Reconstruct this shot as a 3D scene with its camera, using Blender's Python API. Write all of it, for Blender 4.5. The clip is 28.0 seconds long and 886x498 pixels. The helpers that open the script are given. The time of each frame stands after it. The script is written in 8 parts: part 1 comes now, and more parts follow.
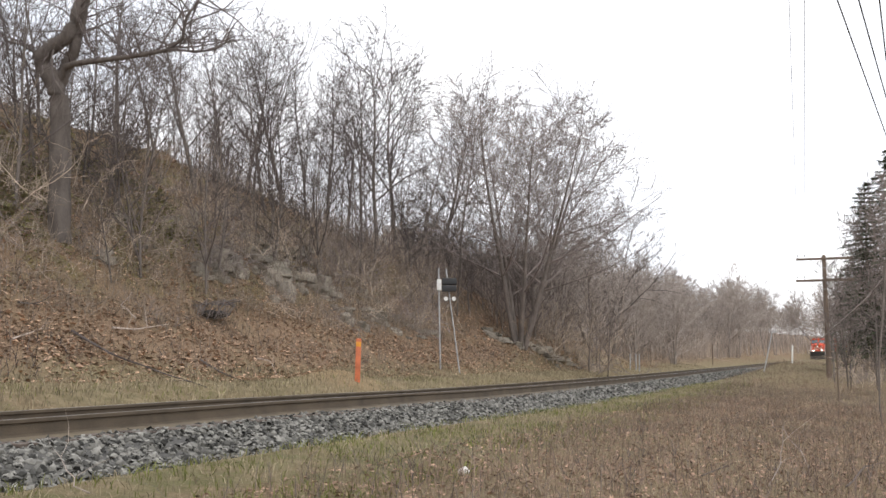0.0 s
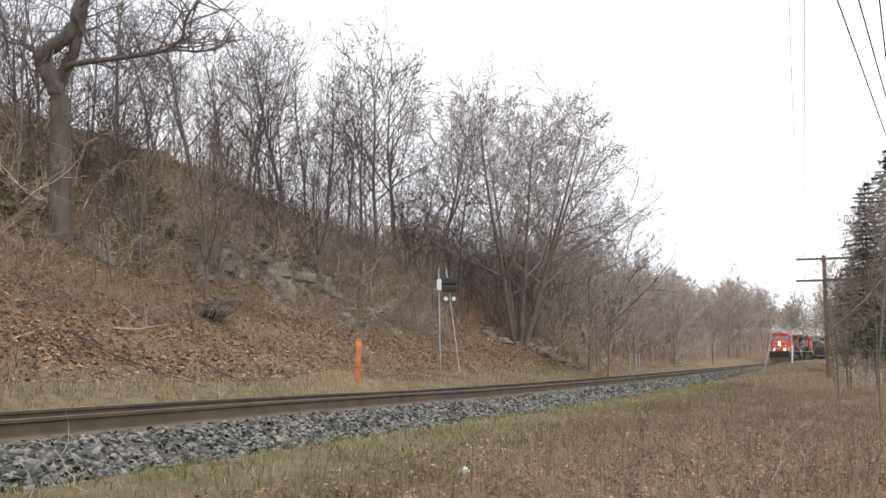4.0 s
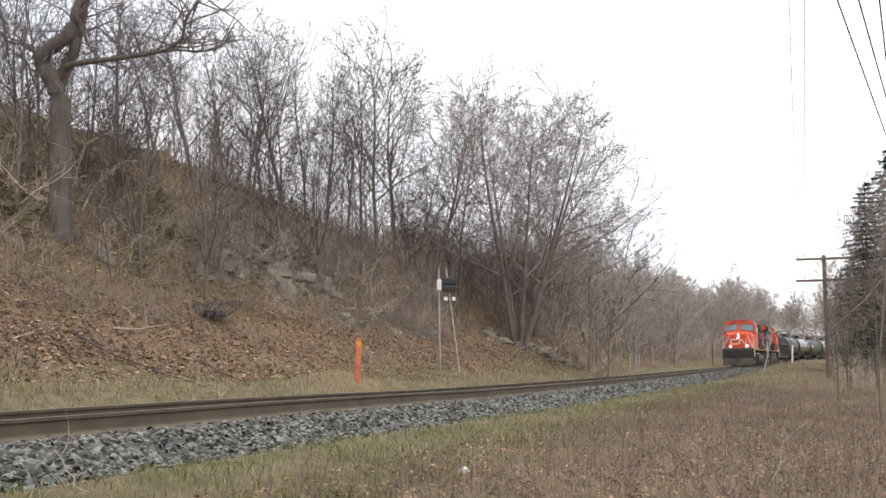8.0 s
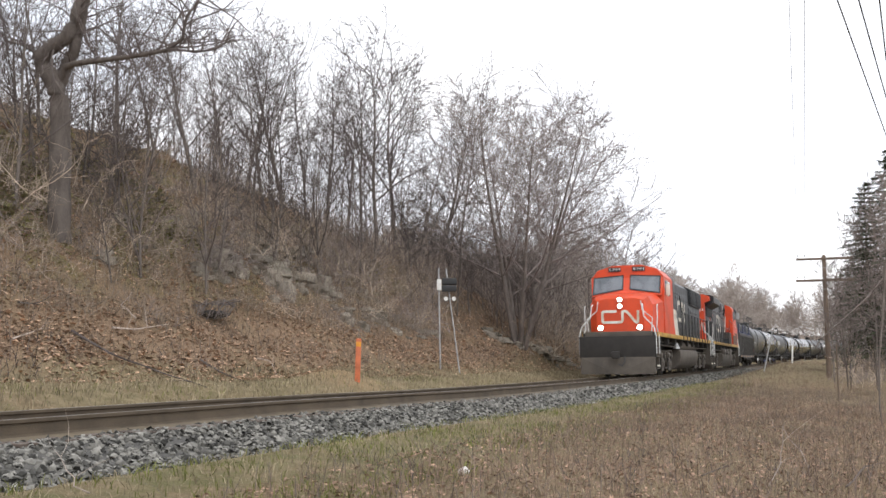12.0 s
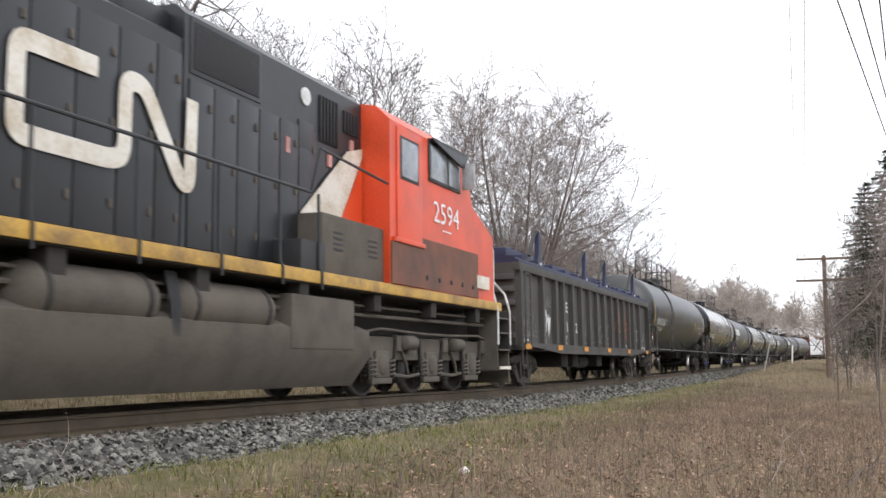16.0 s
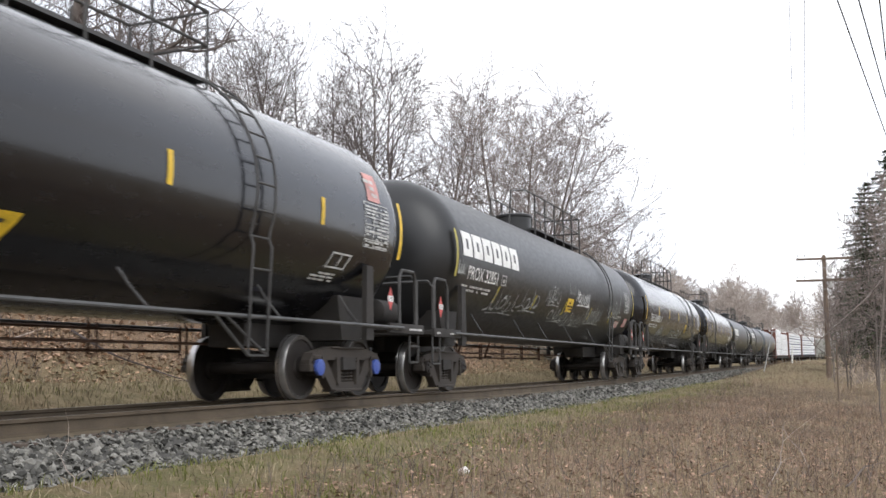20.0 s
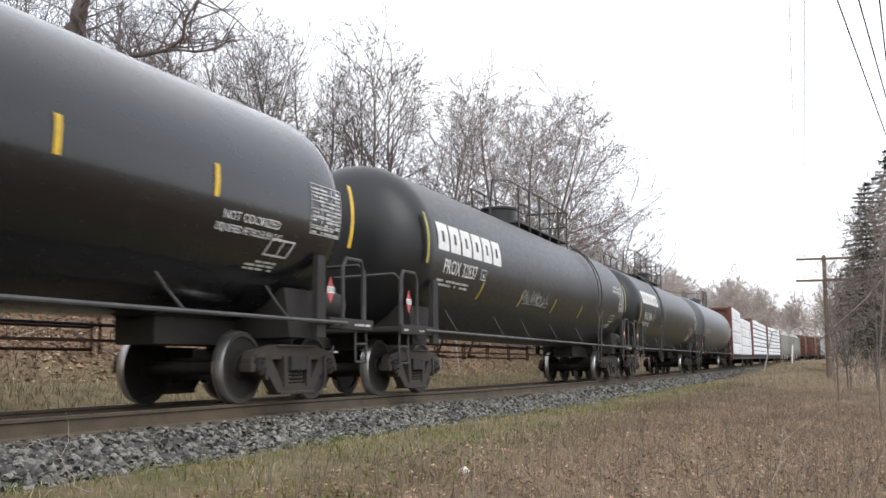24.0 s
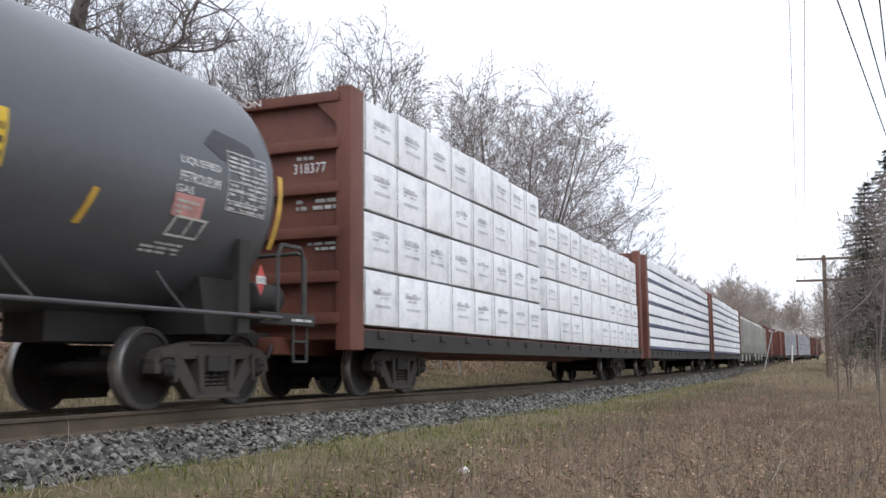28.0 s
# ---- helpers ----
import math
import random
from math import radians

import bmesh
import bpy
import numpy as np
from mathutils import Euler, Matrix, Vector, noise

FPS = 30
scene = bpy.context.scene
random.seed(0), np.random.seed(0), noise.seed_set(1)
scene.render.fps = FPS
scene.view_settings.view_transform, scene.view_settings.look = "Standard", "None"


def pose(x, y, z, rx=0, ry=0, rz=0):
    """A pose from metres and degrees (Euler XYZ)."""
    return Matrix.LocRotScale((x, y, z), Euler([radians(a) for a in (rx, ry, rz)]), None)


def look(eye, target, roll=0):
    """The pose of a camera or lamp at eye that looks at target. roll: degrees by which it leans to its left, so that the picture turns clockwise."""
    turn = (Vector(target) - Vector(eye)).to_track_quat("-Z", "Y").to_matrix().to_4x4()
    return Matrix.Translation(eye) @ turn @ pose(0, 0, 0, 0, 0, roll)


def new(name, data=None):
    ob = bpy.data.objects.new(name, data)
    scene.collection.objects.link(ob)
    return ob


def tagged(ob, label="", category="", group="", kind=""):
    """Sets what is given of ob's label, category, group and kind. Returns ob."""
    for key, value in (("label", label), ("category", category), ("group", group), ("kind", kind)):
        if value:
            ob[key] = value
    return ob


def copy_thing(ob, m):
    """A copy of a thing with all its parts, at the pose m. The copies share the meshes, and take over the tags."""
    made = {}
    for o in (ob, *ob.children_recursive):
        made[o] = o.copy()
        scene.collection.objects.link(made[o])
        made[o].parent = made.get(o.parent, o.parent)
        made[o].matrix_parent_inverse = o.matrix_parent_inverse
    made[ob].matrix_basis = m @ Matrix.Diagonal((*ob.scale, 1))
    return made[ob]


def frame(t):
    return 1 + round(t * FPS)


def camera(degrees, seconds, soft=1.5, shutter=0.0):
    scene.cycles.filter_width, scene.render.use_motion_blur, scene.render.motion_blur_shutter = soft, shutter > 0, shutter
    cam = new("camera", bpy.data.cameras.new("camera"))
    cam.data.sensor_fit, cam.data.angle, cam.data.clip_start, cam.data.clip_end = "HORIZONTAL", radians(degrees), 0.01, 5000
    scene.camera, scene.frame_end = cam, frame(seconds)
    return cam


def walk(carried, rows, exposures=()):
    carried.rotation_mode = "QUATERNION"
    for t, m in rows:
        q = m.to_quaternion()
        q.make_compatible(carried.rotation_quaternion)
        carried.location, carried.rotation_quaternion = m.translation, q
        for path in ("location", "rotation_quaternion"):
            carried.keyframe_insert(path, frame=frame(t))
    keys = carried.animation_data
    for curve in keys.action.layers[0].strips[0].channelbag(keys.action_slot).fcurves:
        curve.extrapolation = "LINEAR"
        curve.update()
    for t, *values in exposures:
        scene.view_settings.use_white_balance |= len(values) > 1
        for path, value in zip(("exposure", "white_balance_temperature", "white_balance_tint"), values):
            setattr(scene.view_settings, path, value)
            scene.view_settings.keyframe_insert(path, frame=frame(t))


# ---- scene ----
# ================= camera =================
cam = camera(48.6, 28.0, soft=1.5, shutter=0.12)
EYE = 0.5526
CAM_POSE = pose(0, 0, EYE, 96.58, 0, 0) @ pose(0, 0, 0, 0, 0, -0.12)
walk(cam, [(0.0, CAM_POSE), (28.0, CAM_POSE)], [(0.0, 0.09, 6400, 10), (12.0, 0.13, 6350, 10), (15.0, 0.2, 6300, 10), (19.0, 0.27, 6300, 10), (21.0, 0.27, 6250, 10), (24.0, 0.21, 6250, 10), (26.8, 0.2, 6150, 10), (28.0, -0.1, 6000, 10)])

# ================= world, sun =================


def make_world():
    w = bpy.data.worlds.new("overcast_sky")
    w.use_nodes = True
    nt = w.node_tree
    nt.nodes.clear()
    out = nt.nodes.new("ShaderNodeOutputWorld")
    sky = nt.nodes.new("ShaderNodeTexSky")
    sky.sky_type = "NISHITA"
    sky.sun_disc = False
    sky.sun_elevation = radians(48)
    sky.sun_rotation = radians(250)
    clear = nt.nodes.new("ShaderNodeBackground")
    clear.inputs["Strength"].default_value = 0.12
    nt.links.new(sky.outputs[0], clear.inputs["Color"])
    tc = nt.nodes.new("ShaderNodeTexCoord")
    mp = nt.nodes.new("ShaderNodeMapping")
    mp.inputs["Scale"].default_value = (1.0, 1.0, 2.6)
    nz = nt.nodes.new("ShaderNodeTexNoise")
    nz.inputs["Scale"].default_value = 2.2
    nz.inputs["Detail"].default_value = 5
    rp = nt.nodes.new("ShaderNodeValToRGB")
    rp.color_ramp.elements[0].position = 0.25
    rp.color_ramp.elements[0].color = (0.80, 0.84, 0.93, 1)
    rp.color_ramp.elements[1].position = 0.6
    rp.color_ramp.elements[1].color = (1.0, 0.985, 0.99, 1)
    cloud = nt.nodes.new("ShaderNodeBackground")
    cloud.inputs["Strength"].default_value = 1.5
    nt.links.new(tc.outputs["Generated"], mp.inputs["Vector"])
    nt.links.new(mp.outputs[0], nz.inputs["Vector"])
    nt.links.new(nz.outputs["Fac"], rp.inputs[0])
    nt.links.new(rp.outputs[0], cloud.inputs["Color"])
    mix = nt.nodes.new("ShaderNodeMixShader")
    mix.inputs[0].default_value = 0.9
    nt.links.new(clear.outputs[0], mix.inputs[1])
    nt.links.new(cloud.outputs[0], mix.inputs[2])
    nt.links.new(mix.outputs[0], out.inputs[0])
    scene.world = w


make_world()
sun_data = bpy.data.lights.new("sun", "SUN")
sun_data.energy = 1.1
sun_data.angle = radians(35)
sun_data.color = (1.0, 0.97, 0.92)
sun = new("sun", sun_data)
sun.matrix_world = look((12, -18, 28), (0, 10, 0))

# ================= materials =================


def node_mat(name):
    m = bpy.data.materials.new(name)
    m.use_nodes = True
    return m, m.node_tree, m.node_tree.nodes["Principled BSDF"]


def mat(name, col, rough=0.6, metal=0.0, vary=0.25, scale=4.0, fine=40.0, bump=0.2, tint=None, rnd=0.0, spec=0.5, dist=0.01, island=False, stretch=(1, 1, 1)):
    """A surface with two scales of variation, fine relief and, with rnd, a shade for each piece."""
    m, nt, b = node_mat(name)
    tint = tint or tuple(c * 0.55 for c in col)
    tc = nt.nodes.new("ShaderNodeTexCoord")
    mp = nt.nodes.new("ShaderNodeMapping")
    mp.inputs["Scale"].default_value = stretch
    nt.links.new(tc.outputs["Object"], mp.inputs["Vector"])
    n1 = nt.nodes.new("ShaderNodeTexNoise")
    n1.inputs["Scale"].default_value = scale
    n1.inputs["Detail"].default_value = 4
    n2 = nt.nodes.new("ShaderNodeTexNoise")
    n2.inputs["Scale"].default_value = fine
    n2.inputs["Detail"].default_value = 3
    for n in (n1, n2):
        nt.links.new(mp.outputs[0], n.inputs["Vector"])
    r = nt.nodes.new("ShaderNodeValToRGB")
    r.color_ramp.elements[0].position = 0.35
    r.color_ramp.elements[0].color = (*tint, 1)
    r.color_ramp.elements[1].position = 0.35 + 0.4 * (1 - vary * 0.5)
    r.color_ramp.elements[1].color = (*col, 1)
    add = nt.nodes.new("ShaderNodeMath")
    add.operation = "MULTIPLY_ADD"
    nt.links.new(n2.outputs["Fac"], add.inputs[0])
    add.inputs[1].default_value = 0.5
    nt.links.new(n1.outputs["Fac"], add.inputs[2])
    sub = nt.nodes.new("ShaderNodeMath")
    sub.operation = "SUBTRACT"
    nt.links.new(add.outputs[0], sub.inputs[0])
    sub.inputs[1].default_value = 0.25 - (0.5 - vary) * 0.35
    nt.links.new(sub.outputs[0], r.inputs[0])
    last = r.outputs[0]
    if rnd:
        if island:
            src = nt.nodes.new("ShaderNodeNewGeometry").outputs["Random Per Island"]
        else:
            src = nt.nodes.new("ShaderNodeObjectInfo").outputs["Random"]
        mr = nt.nodes.new("ShaderNodeMapRange")
        mr.inputs["To Min"].default_value = 1 - rnd
        mr.inputs["To Max"].default_value = 1 + rnd
        nt.links.new(src, mr.inputs["Value"])
        hs = nt.nodes.new("ShaderNodeHueSaturation")
        nt.links.new(mr.outputs[0], hs.inputs["Value"])
        nt.links.new(last, hs.inputs["Color"])
        last = hs.outputs[0]
    nt.links.new(last, b.inputs["Base Color"])
    b.inputs["Metallic"].default_value = metal
    b.inputs["Specular IOR Level"].default_value = spec
    rr = nt.nodes.new("ShaderNodeMapRange")
    rr.inputs["To Min"].default_value = max(0.02, rough - 0.12)
    rr.inputs["To Max"].default_value = min(1.0, rough + 0.12)
    nt.links.new(n2.outputs["Fac"], rr.inputs["Value"])
    nt.links.new(rr.outputs[0], b.inputs["Roughness"])
    if bump:
        bp = nt.nodes.new("ShaderNodeBump")
        bp.inputs["Strength"].default_value = bump
        bp.inputs["Distance"].default_value = dist
        nt.links.new(n2.outputs["Fac"], bp.inputs["Height"])
        nt.links.new(bp.outputs[0], b.inputs["Normal"])
    return m


def glow(name, col, strength):
    m, nt, b = node_mat(name)
    b.inputs["Base Color"].default_value = (*col, 1)
    b.inputs["Emission Color"].default_value = (*col, 1)
    b.inputs["Emission Strength"].default_value = strength
    return m


def ground_mat():
    m, nt, b = node_mat("soil_and_grass")
    tc = nt.nodes.new("ShaderNodeTexCoord")
    at = nt.nodes.new("ShaderNodeAttribute")
    at.attribute_name = "litter"

    def nz(scale, detail=6):
        n = nt.nodes.new("ShaderNodeTexNoise")
        n.inputs["Scale"].default_value = scale
        n.inputs["Detail"].default_value = detail
        n.inputs["Roughness"].default_value = 0.7
        nt.links.new(tc.outputs["Object"], n.inputs["Vector"])
        return n

    def ramp(src, *stops):
        r = nt.nodes.new("ShaderNodeValToRGB")
        els = r.color_ramp.elements
        while len(els) < len(stops):
            els.new(0.5)
        for e, (p, c) in zip(els, stops):
            e.position, e.color = p, (*c, 1)
        nt.links.new(src, r.inputs[0])
        return r.outputs[0]

    coarse, mid, fine = nz(0.5), nz(3.0), nz(24.0, 8)
    grass = ramp(mid.outputs[0], (0.3, (0.12, 0.1, 0.05)), (0.5, (0.215, 0.175, 0.1)), (0.68, (0.3, 0.245, 0.15)))
    litter = ramp(fine.outputs[0], (0.32, (0.07, 0.046, 0.03)), (0.5, (0.225, 0.152, 0.097)), (0.68, (0.4, 0.285, 0.19)))
    mx = nt.nodes.new("ShaderNodeMix")
    mx.data_type = "RGBA"
    f = nt.nodes.new("ShaderNodeMath")
    f.operation = "MULTIPLY_ADD"
    f.use_clamp = True
    nt.links.new(coarse.outputs[0], f.inputs[0])
    f.inputs[1].default_value = 2.6
    g = nt.nodes.new("ShaderNodeMath")
    g.operation = "SUBTRACT"
    nt.links.new(at.outputs["Fac"], g.inputs[0])
    g.inputs[1].default_value = 1.3
    nt.links.new(g.outputs[0], f.inputs[2])
    nt.links.new(f.outputs[0], mx.inputs["Factor"])
    nt.links.new(grass, mx.inputs["A"])
    nt.links.new(litter, mx.inputs["B"])
    # moss on the upper bank, new grass beside the stones
    out = mx.outputs["Result"]
    for name, scale, lo, hi, dark, lite in (("mossy", 0.9, 0.46, 0.58, (0.06, 0.06, 0.018), (0.215, 0.19, 0.06)), ("verdant", 1.7, 0.42, 0.6, (0.09, 0.095, 0.03), (0.19, 0.175, 0.09)), ("sandy", 3.0, 0.2, 0.45, (0.2, 0.14, 0.075), (0.4, 0.29, 0.17))):
        av = nt.nodes.new("ShaderNodeAttribute")
        av.attribute_name = name
        patch = ramp(nz(scale, 5).outputs[0], (lo, (0, 0, 0)), (hi, (1, 1, 1)))
        ml = nt.nodes.new("ShaderNodeMath")
        ml.operation = "MULTIPLY"
        nt.links.new(av.outputs["Fac"], ml.inputs[0])
        nt.links.new(patch, ml.inputs[1])
        mm = nt.nodes.new("ShaderNodeMix")
        mm.data_type = "RGBA"
        nt.links.new(ml.outputs[0], mm.inputs["Factor"])
        nt.links.new(out, mm.inputs["A"])
        nt.links.new(ramp(fine.outputs[0], (0.35, dark), (0.65, lite)), mm.inputs["B"])
        out = mm.outputs["Result"]
    nt.links.new(out, b.inputs["Base Color"])
    b.inputs["Roughness"].default_value = 0.95
    b.inputs["Specular IOR Level"].default_value = 0.15
    bp = nt.nodes.new("ShaderNodeBump")
    bp.inputs["Strength"].default_value = 0.8
    bp.inputs["Distance"].default_value = 0.05
    nt.links.new(fine.outputs[0], bp.inputs["Height"])
    nt.links.new(bp.outputs[0], b.inputs["Normal"])
    return m


M_GROUND = ground_mat()
M_BARK = mat("grey_bark", (0.2, 0.17, 0.15), 0.9, scale=6, fine=60, bump=0.7, dist=0.02, rnd=0.25, stretch=(1, 1, 0.25), spec=0.2)
M_TWIG = mat("twig_bark", (0.15, 0.125, 0.115), 0.9, scale=3, fine=20, bump=0, rnd=0.25, spec=0.2)
# Far trees' twigs: the haze of distance is mixed into this colour.
M_FARTWIG = mat("hazed_brown_twig", (0.43, 0.372, 0.33), 0.95, scale=3, fine=20, bump=0, rnd=0.25, spec=0.15)
M_GREYTWIG = mat("grey_brown_twig", (0.31, 0.262, 0.238), 0.9, scale=3, fine=20, bump=0, spec=0.2)
M_UNDERGROWTH = mat("grey_brown_stems", (0.42, 0.352, 0.3), 0.95, scale=0.7, fine=6, bump=0, rnd=0.45, island=True, spec=0.15)
M_BRUSH = mat("dry_brush", (0.4, 0.325, 0.255), 0.95, scale=1.5, fine=20, bump=0, rnd=0.7, spec=0.15)
M_BALLAST = mat("grey_crushed_stone", (0.185, 0.178, 0.158), 0.85, scale=9, fine=60, bump=0.3, rnd=0.8, island=True, spec=0.3)
M_BED = mat("ballast_fines", (0.1, 0.095, 0.085), 0.95, scale=5, fine=45, bump=0.8, dist=0.03)
M_RUSTDUST = mat("brown_track_dust", (0.15, 0.118, 0.075), 0.95, scale=3, fine=40, bump=0.5, dist=0.015)
M_RAIL = mat("rusty_rail_steel", (0.105, 0.078, 0.05), 0.75, scale=3, fine=60, bump=0.2, stretch=(0.3, 1, 1))
M_RAILTOP = mat("worn_rail_head", (0.34, 0.33, 0.32), 0.4, metal=0.8, scale=2, fine=30, bump=0.05)
M_TIE = mat("weathered_tie_timber", (0.13, 0.1, 0.08), 0.95, scale=5, fine=50, bump=0.6, rnd=0.2, stretch=(4, 0.5, 1))
M_ROCK = mat("grey_limestone", (0.3, 0.262, 0.21), 0.9, scale=1.6, fine=14, bump=0.9, dist=0.05, rnd=0.25, tint=(0.1, 0.09, 0.07))
M_MOSS = mat("green_moss", (0.25, 0.225, 0.085), 0.95, scale=2.5, fine=30, bump=0.9, dist=0.03, rnd=0.5, island=True, tint=(0.09, 0.09, 0.03))
M_LEAF = mat("fallen_leaf", (0.45, 0.305, 0.205), 0.9, scale=3, fine=30, bump=0, rnd=0.65, tint=(0.25, 0.165, 0.11), island=True, spec=0.2)
M_VERGELEAF = mat("dull_brown_leaf", (0.38, 0.255, 0.18), 0.9, scale=3, fine=30, bump=0, rnd=0.6, tint=(0.17, 0.105, 0.075), island=True, spec=0.2)
M_DRYGRASS = mat("dry_grass", (0.33, 0.275, 0.18), 0.9, scale=0.6, fine=8, bump=0, rnd=0.45, island=True, spec=0.2)
M_GREENGRASS = mat("spring_grass", (0.19, 0.2, 0.06), 0.9, scale=0.8, fine=8, bump=0, rnd=0.4, island=True, spec=0.2)
M_WEED = mat("dead_weed_stalk", (0.26, 0.19, 0.145), 0.9, scale=1, fine=10, bump=0, rnd=0.4, island=True, spec=0.2)
M_NEEDLE = mat("spruce_needles", (0.055, 0.075, 0.035), 0.9, scale=2, fine=15, bump=0, rnd=0.4, island=True, spec=0.2)
M_POLE = mat("weathered_pole_timber", (0.19, 0.14, 0.105), 0.9, scale=4, fine=50, bump=0.5, stretch=(1, 1, 0.15))
M_ORANGE = mat("orange_plastic", (0.62, 0.17, 0.07), 0.6, scale=4, fine=30, bump=0.05, vary=0.15)
M_WHITE = mat("white_paint", (0.8, 0.8, 0.78), 0.55, scale=3, fine=30, bump=0.05, vary=0.15, tint=(0.6, 0.58, 0.54))
M_GALV = mat("galvanised_steel", (0.5, 0.5, 0.5), 0.5, metal=0.5, scale=5, fine=30, bump=0.05)
M_BLACK = mat("matt_black_paint", (0.03, 0.03, 0.032), 0.6, scale=3, fine=30, bump=0.05)
M_WIRE = mat("grey_wire", (0.08, 0.08, 0.085), 0.6, metal=0.2, bump=0)
# Near-black that paints the shade inside hollows and holes.
M_DARK = mat("hollow_shade", (0.02, 0.016, 0.012), 0.95, bump=0.3)

# ================= mesh helpers =================


def part(name, bm, material, parent=None, label="", smooth=40):
    me = bpy.data.meshes.new(name)
    bm.to_mesh(me)
    bm.free()
    return mesh_part(name, me, material, parent, label, smooth)


def mesh_part(name, me, material, parent=None, label="", smooth=40):
    for m in (material if isinstance(material, (list, tuple)) else [material]):
        me.materials.append(m)
    if smooth and len(me.polygons):
        me.shade_smooth()
        me.set_sharp_from_angle(angle=radians(smooth))
    ob = new(name, me)
    if parent:
        ob.parent = parent
    if label:
        ob["label"] = label
    return ob


def raw(name, verts, faces, material, parent=None, label="", smooth=0):
    me = bpy.data.meshes.new(name)
    me.from_pydata([tuple(v) for v in verts], [], faces)
    me.update()
    return mesh_part(name, me, material, parent, label, smooth)


def box(bm, a, b, bevel=0.0):
    x0, y0, z0 = a
    x1, y1, z1 = b
    vs = [bm.verts.new(p) for p in ((x0, y0, z0), (x1, y0, z0), (x1, y1, z0), (x0, y1, z0), (x0, y0, z1), (x1, y0, z1), (x1, y1, z1), (x0, y1, z1))]
    fs = [bm.faces.new([vs[i] for i in q]) for q in ((3, 2, 1, 0), (4, 5, 6, 7), (0, 1, 5, 4), (1, 2, 6, 5), (2, 3, 7, 6), (3, 0, 4, 7))]
    if bevel:
        bmesh.ops.bevel(bm, geom=list({e for f in fs for e in f.edges}), offset=bevel, segments=2, affect="EDGES", profile=0.6)
    return bm


def tube(bm, p, q, r0, r1=None, n=8, caps=True):
    p, q = Vector(p), Vector(q)
    r1 = r0 if r1 is None else r1
    d = (q - p).normalized()
    a = d.orthogonal().normalized()
    c = d.cross(a)
    rings = []
    for o, r in ((p, r0), (q, r1)):
        rings.append([bm.verts.new(o + r * (math.cos(k) * a + math.sin(k) * c)) for k in (2 * math.pi * i / n for i in range(n))])
    for i in range(n):
        j = (i + 1) % n
        bm.faces.new((rings[0][i], rings[0][j], rings[1][j], rings[1][i]))
    if caps:
        bm.faces.new(rings[0][::-1])
        bm.faces.new(rings[1])
    return bm


def bent(bm, pts, r, n=6):
    """A pipe along a line of points."""
    pts = [Vector(p) for p in pts]
    rings = []
    for i, p in enumerate(pts):
        d = (pts[min(i + 1, len(pts) - 1)] - pts[max(i - 1, 0)]).normalized()
        a = d.cross(Vector((0.3, 0.9, 0.2))).normalized()
        c = d.cross(a)
        rings.append([bm.verts.new(p + r * (math.cos(k) * a + math.sin(k) * c)) for k in (2 * math.pi * j / n for j in range(n))])
    for s0, s1 in zip(rings, rings[1:]):
        for j in range(n):
            k = (j + 1) % n
            bm.faces.new((s0[j], s0[k], s1[k], s1[j]))
    bm.faces.new(rings[0][::-1])
    bm.faces.new(rings[-1])
    return bm


def prism(bm, poly, y0, y1):
    """A side profile of (x, z) points, drawn out from y0 to y1."""
    a = [bm.verts.new((x, y0, z)) for x, z in poly]
    b = [bm.verts.new((x, y1, z)) for x, z in poly]
    n = len(poly)
    fs = [bm.faces.new(a), bm.faces.new(b[::-1])]
    for i in range(n):
        fs.append(bm.faces.new((a[(i + 1) % n], a[i], b[i], b[(i + 1) % n])))
    bmesh.ops.recalc_face_normals(bm, faces=fs)
    return bm


def section(bm, poly, x0, x1):
    """A cross-section of (y, z) points, drawn out along x."""
    a = [bm.verts.new((x0, y, z)) for y, z in poly]
    b = [bm.verts.new((x1, y, z)) for y, z in poly]
    n = len(poly)
    fs = [bm.faces.new(a), bm.faces.new(b[::-1])]
    for i in range(n):
        fs.append(bm.faces.new((a[(i + 1) % n], a[i], b[i], b[(i + 1) % n])))
    bmesh.ops.recalc_face_normals(bm, faces=fs)
    return bm


def lathe(bm, profile, n=32, cz=0.0, axis="x", cx=0.0, cy=0.0):
    """A body turned about an axis from (along, radius) points."""
    rings = []
    for x, r in profile:
        ring = []
        for i in range(n):
            k = 2 * math.pi * i / n
            u, w = r * math.cos(k), r * math.sin(k)
            ring.append(bm.verts.new((cx + x, cy + u, cz + w) if axis == "x" else (cx + u, cy + w, cz + x) if axis == "z" else (cx + u, cy + x, cz + w)))
        rings.append(ring)
    fs = []
    for s0, s1 in zip(rings, rings[1:]):
        for i in range(n):
            j = (i + 1) % n
            fs.append(bm.faces.new((s0[i], s0[j], s1[j], s1[i])))
    fs.append(bm.faces.new(rings[0][::-1]))
    fs.append(bm.faces.new(rings[-1]))
    bmesh.ops.recalc_face_normals(bm, faces=fs)
    return bm


def B():
    return bmesh.new()


def empty(name, label, category, group="", kind=""):
    ob = new(name)
    ob.empty_display_size = 0.2
    return tagged(ob, label, category, group, kind)


# ================= the line of the track =================
TS = np.arange(-300.0, 760.0, 0.5)


def track_heading(s):
    c = np.clip(s, -30.0, 330.0)
    h = radians(68.217) - (-0.000804 * c + 9.589e-06 * c * np.abs(c) - 1.491e-08 * c ** 3)
    return h


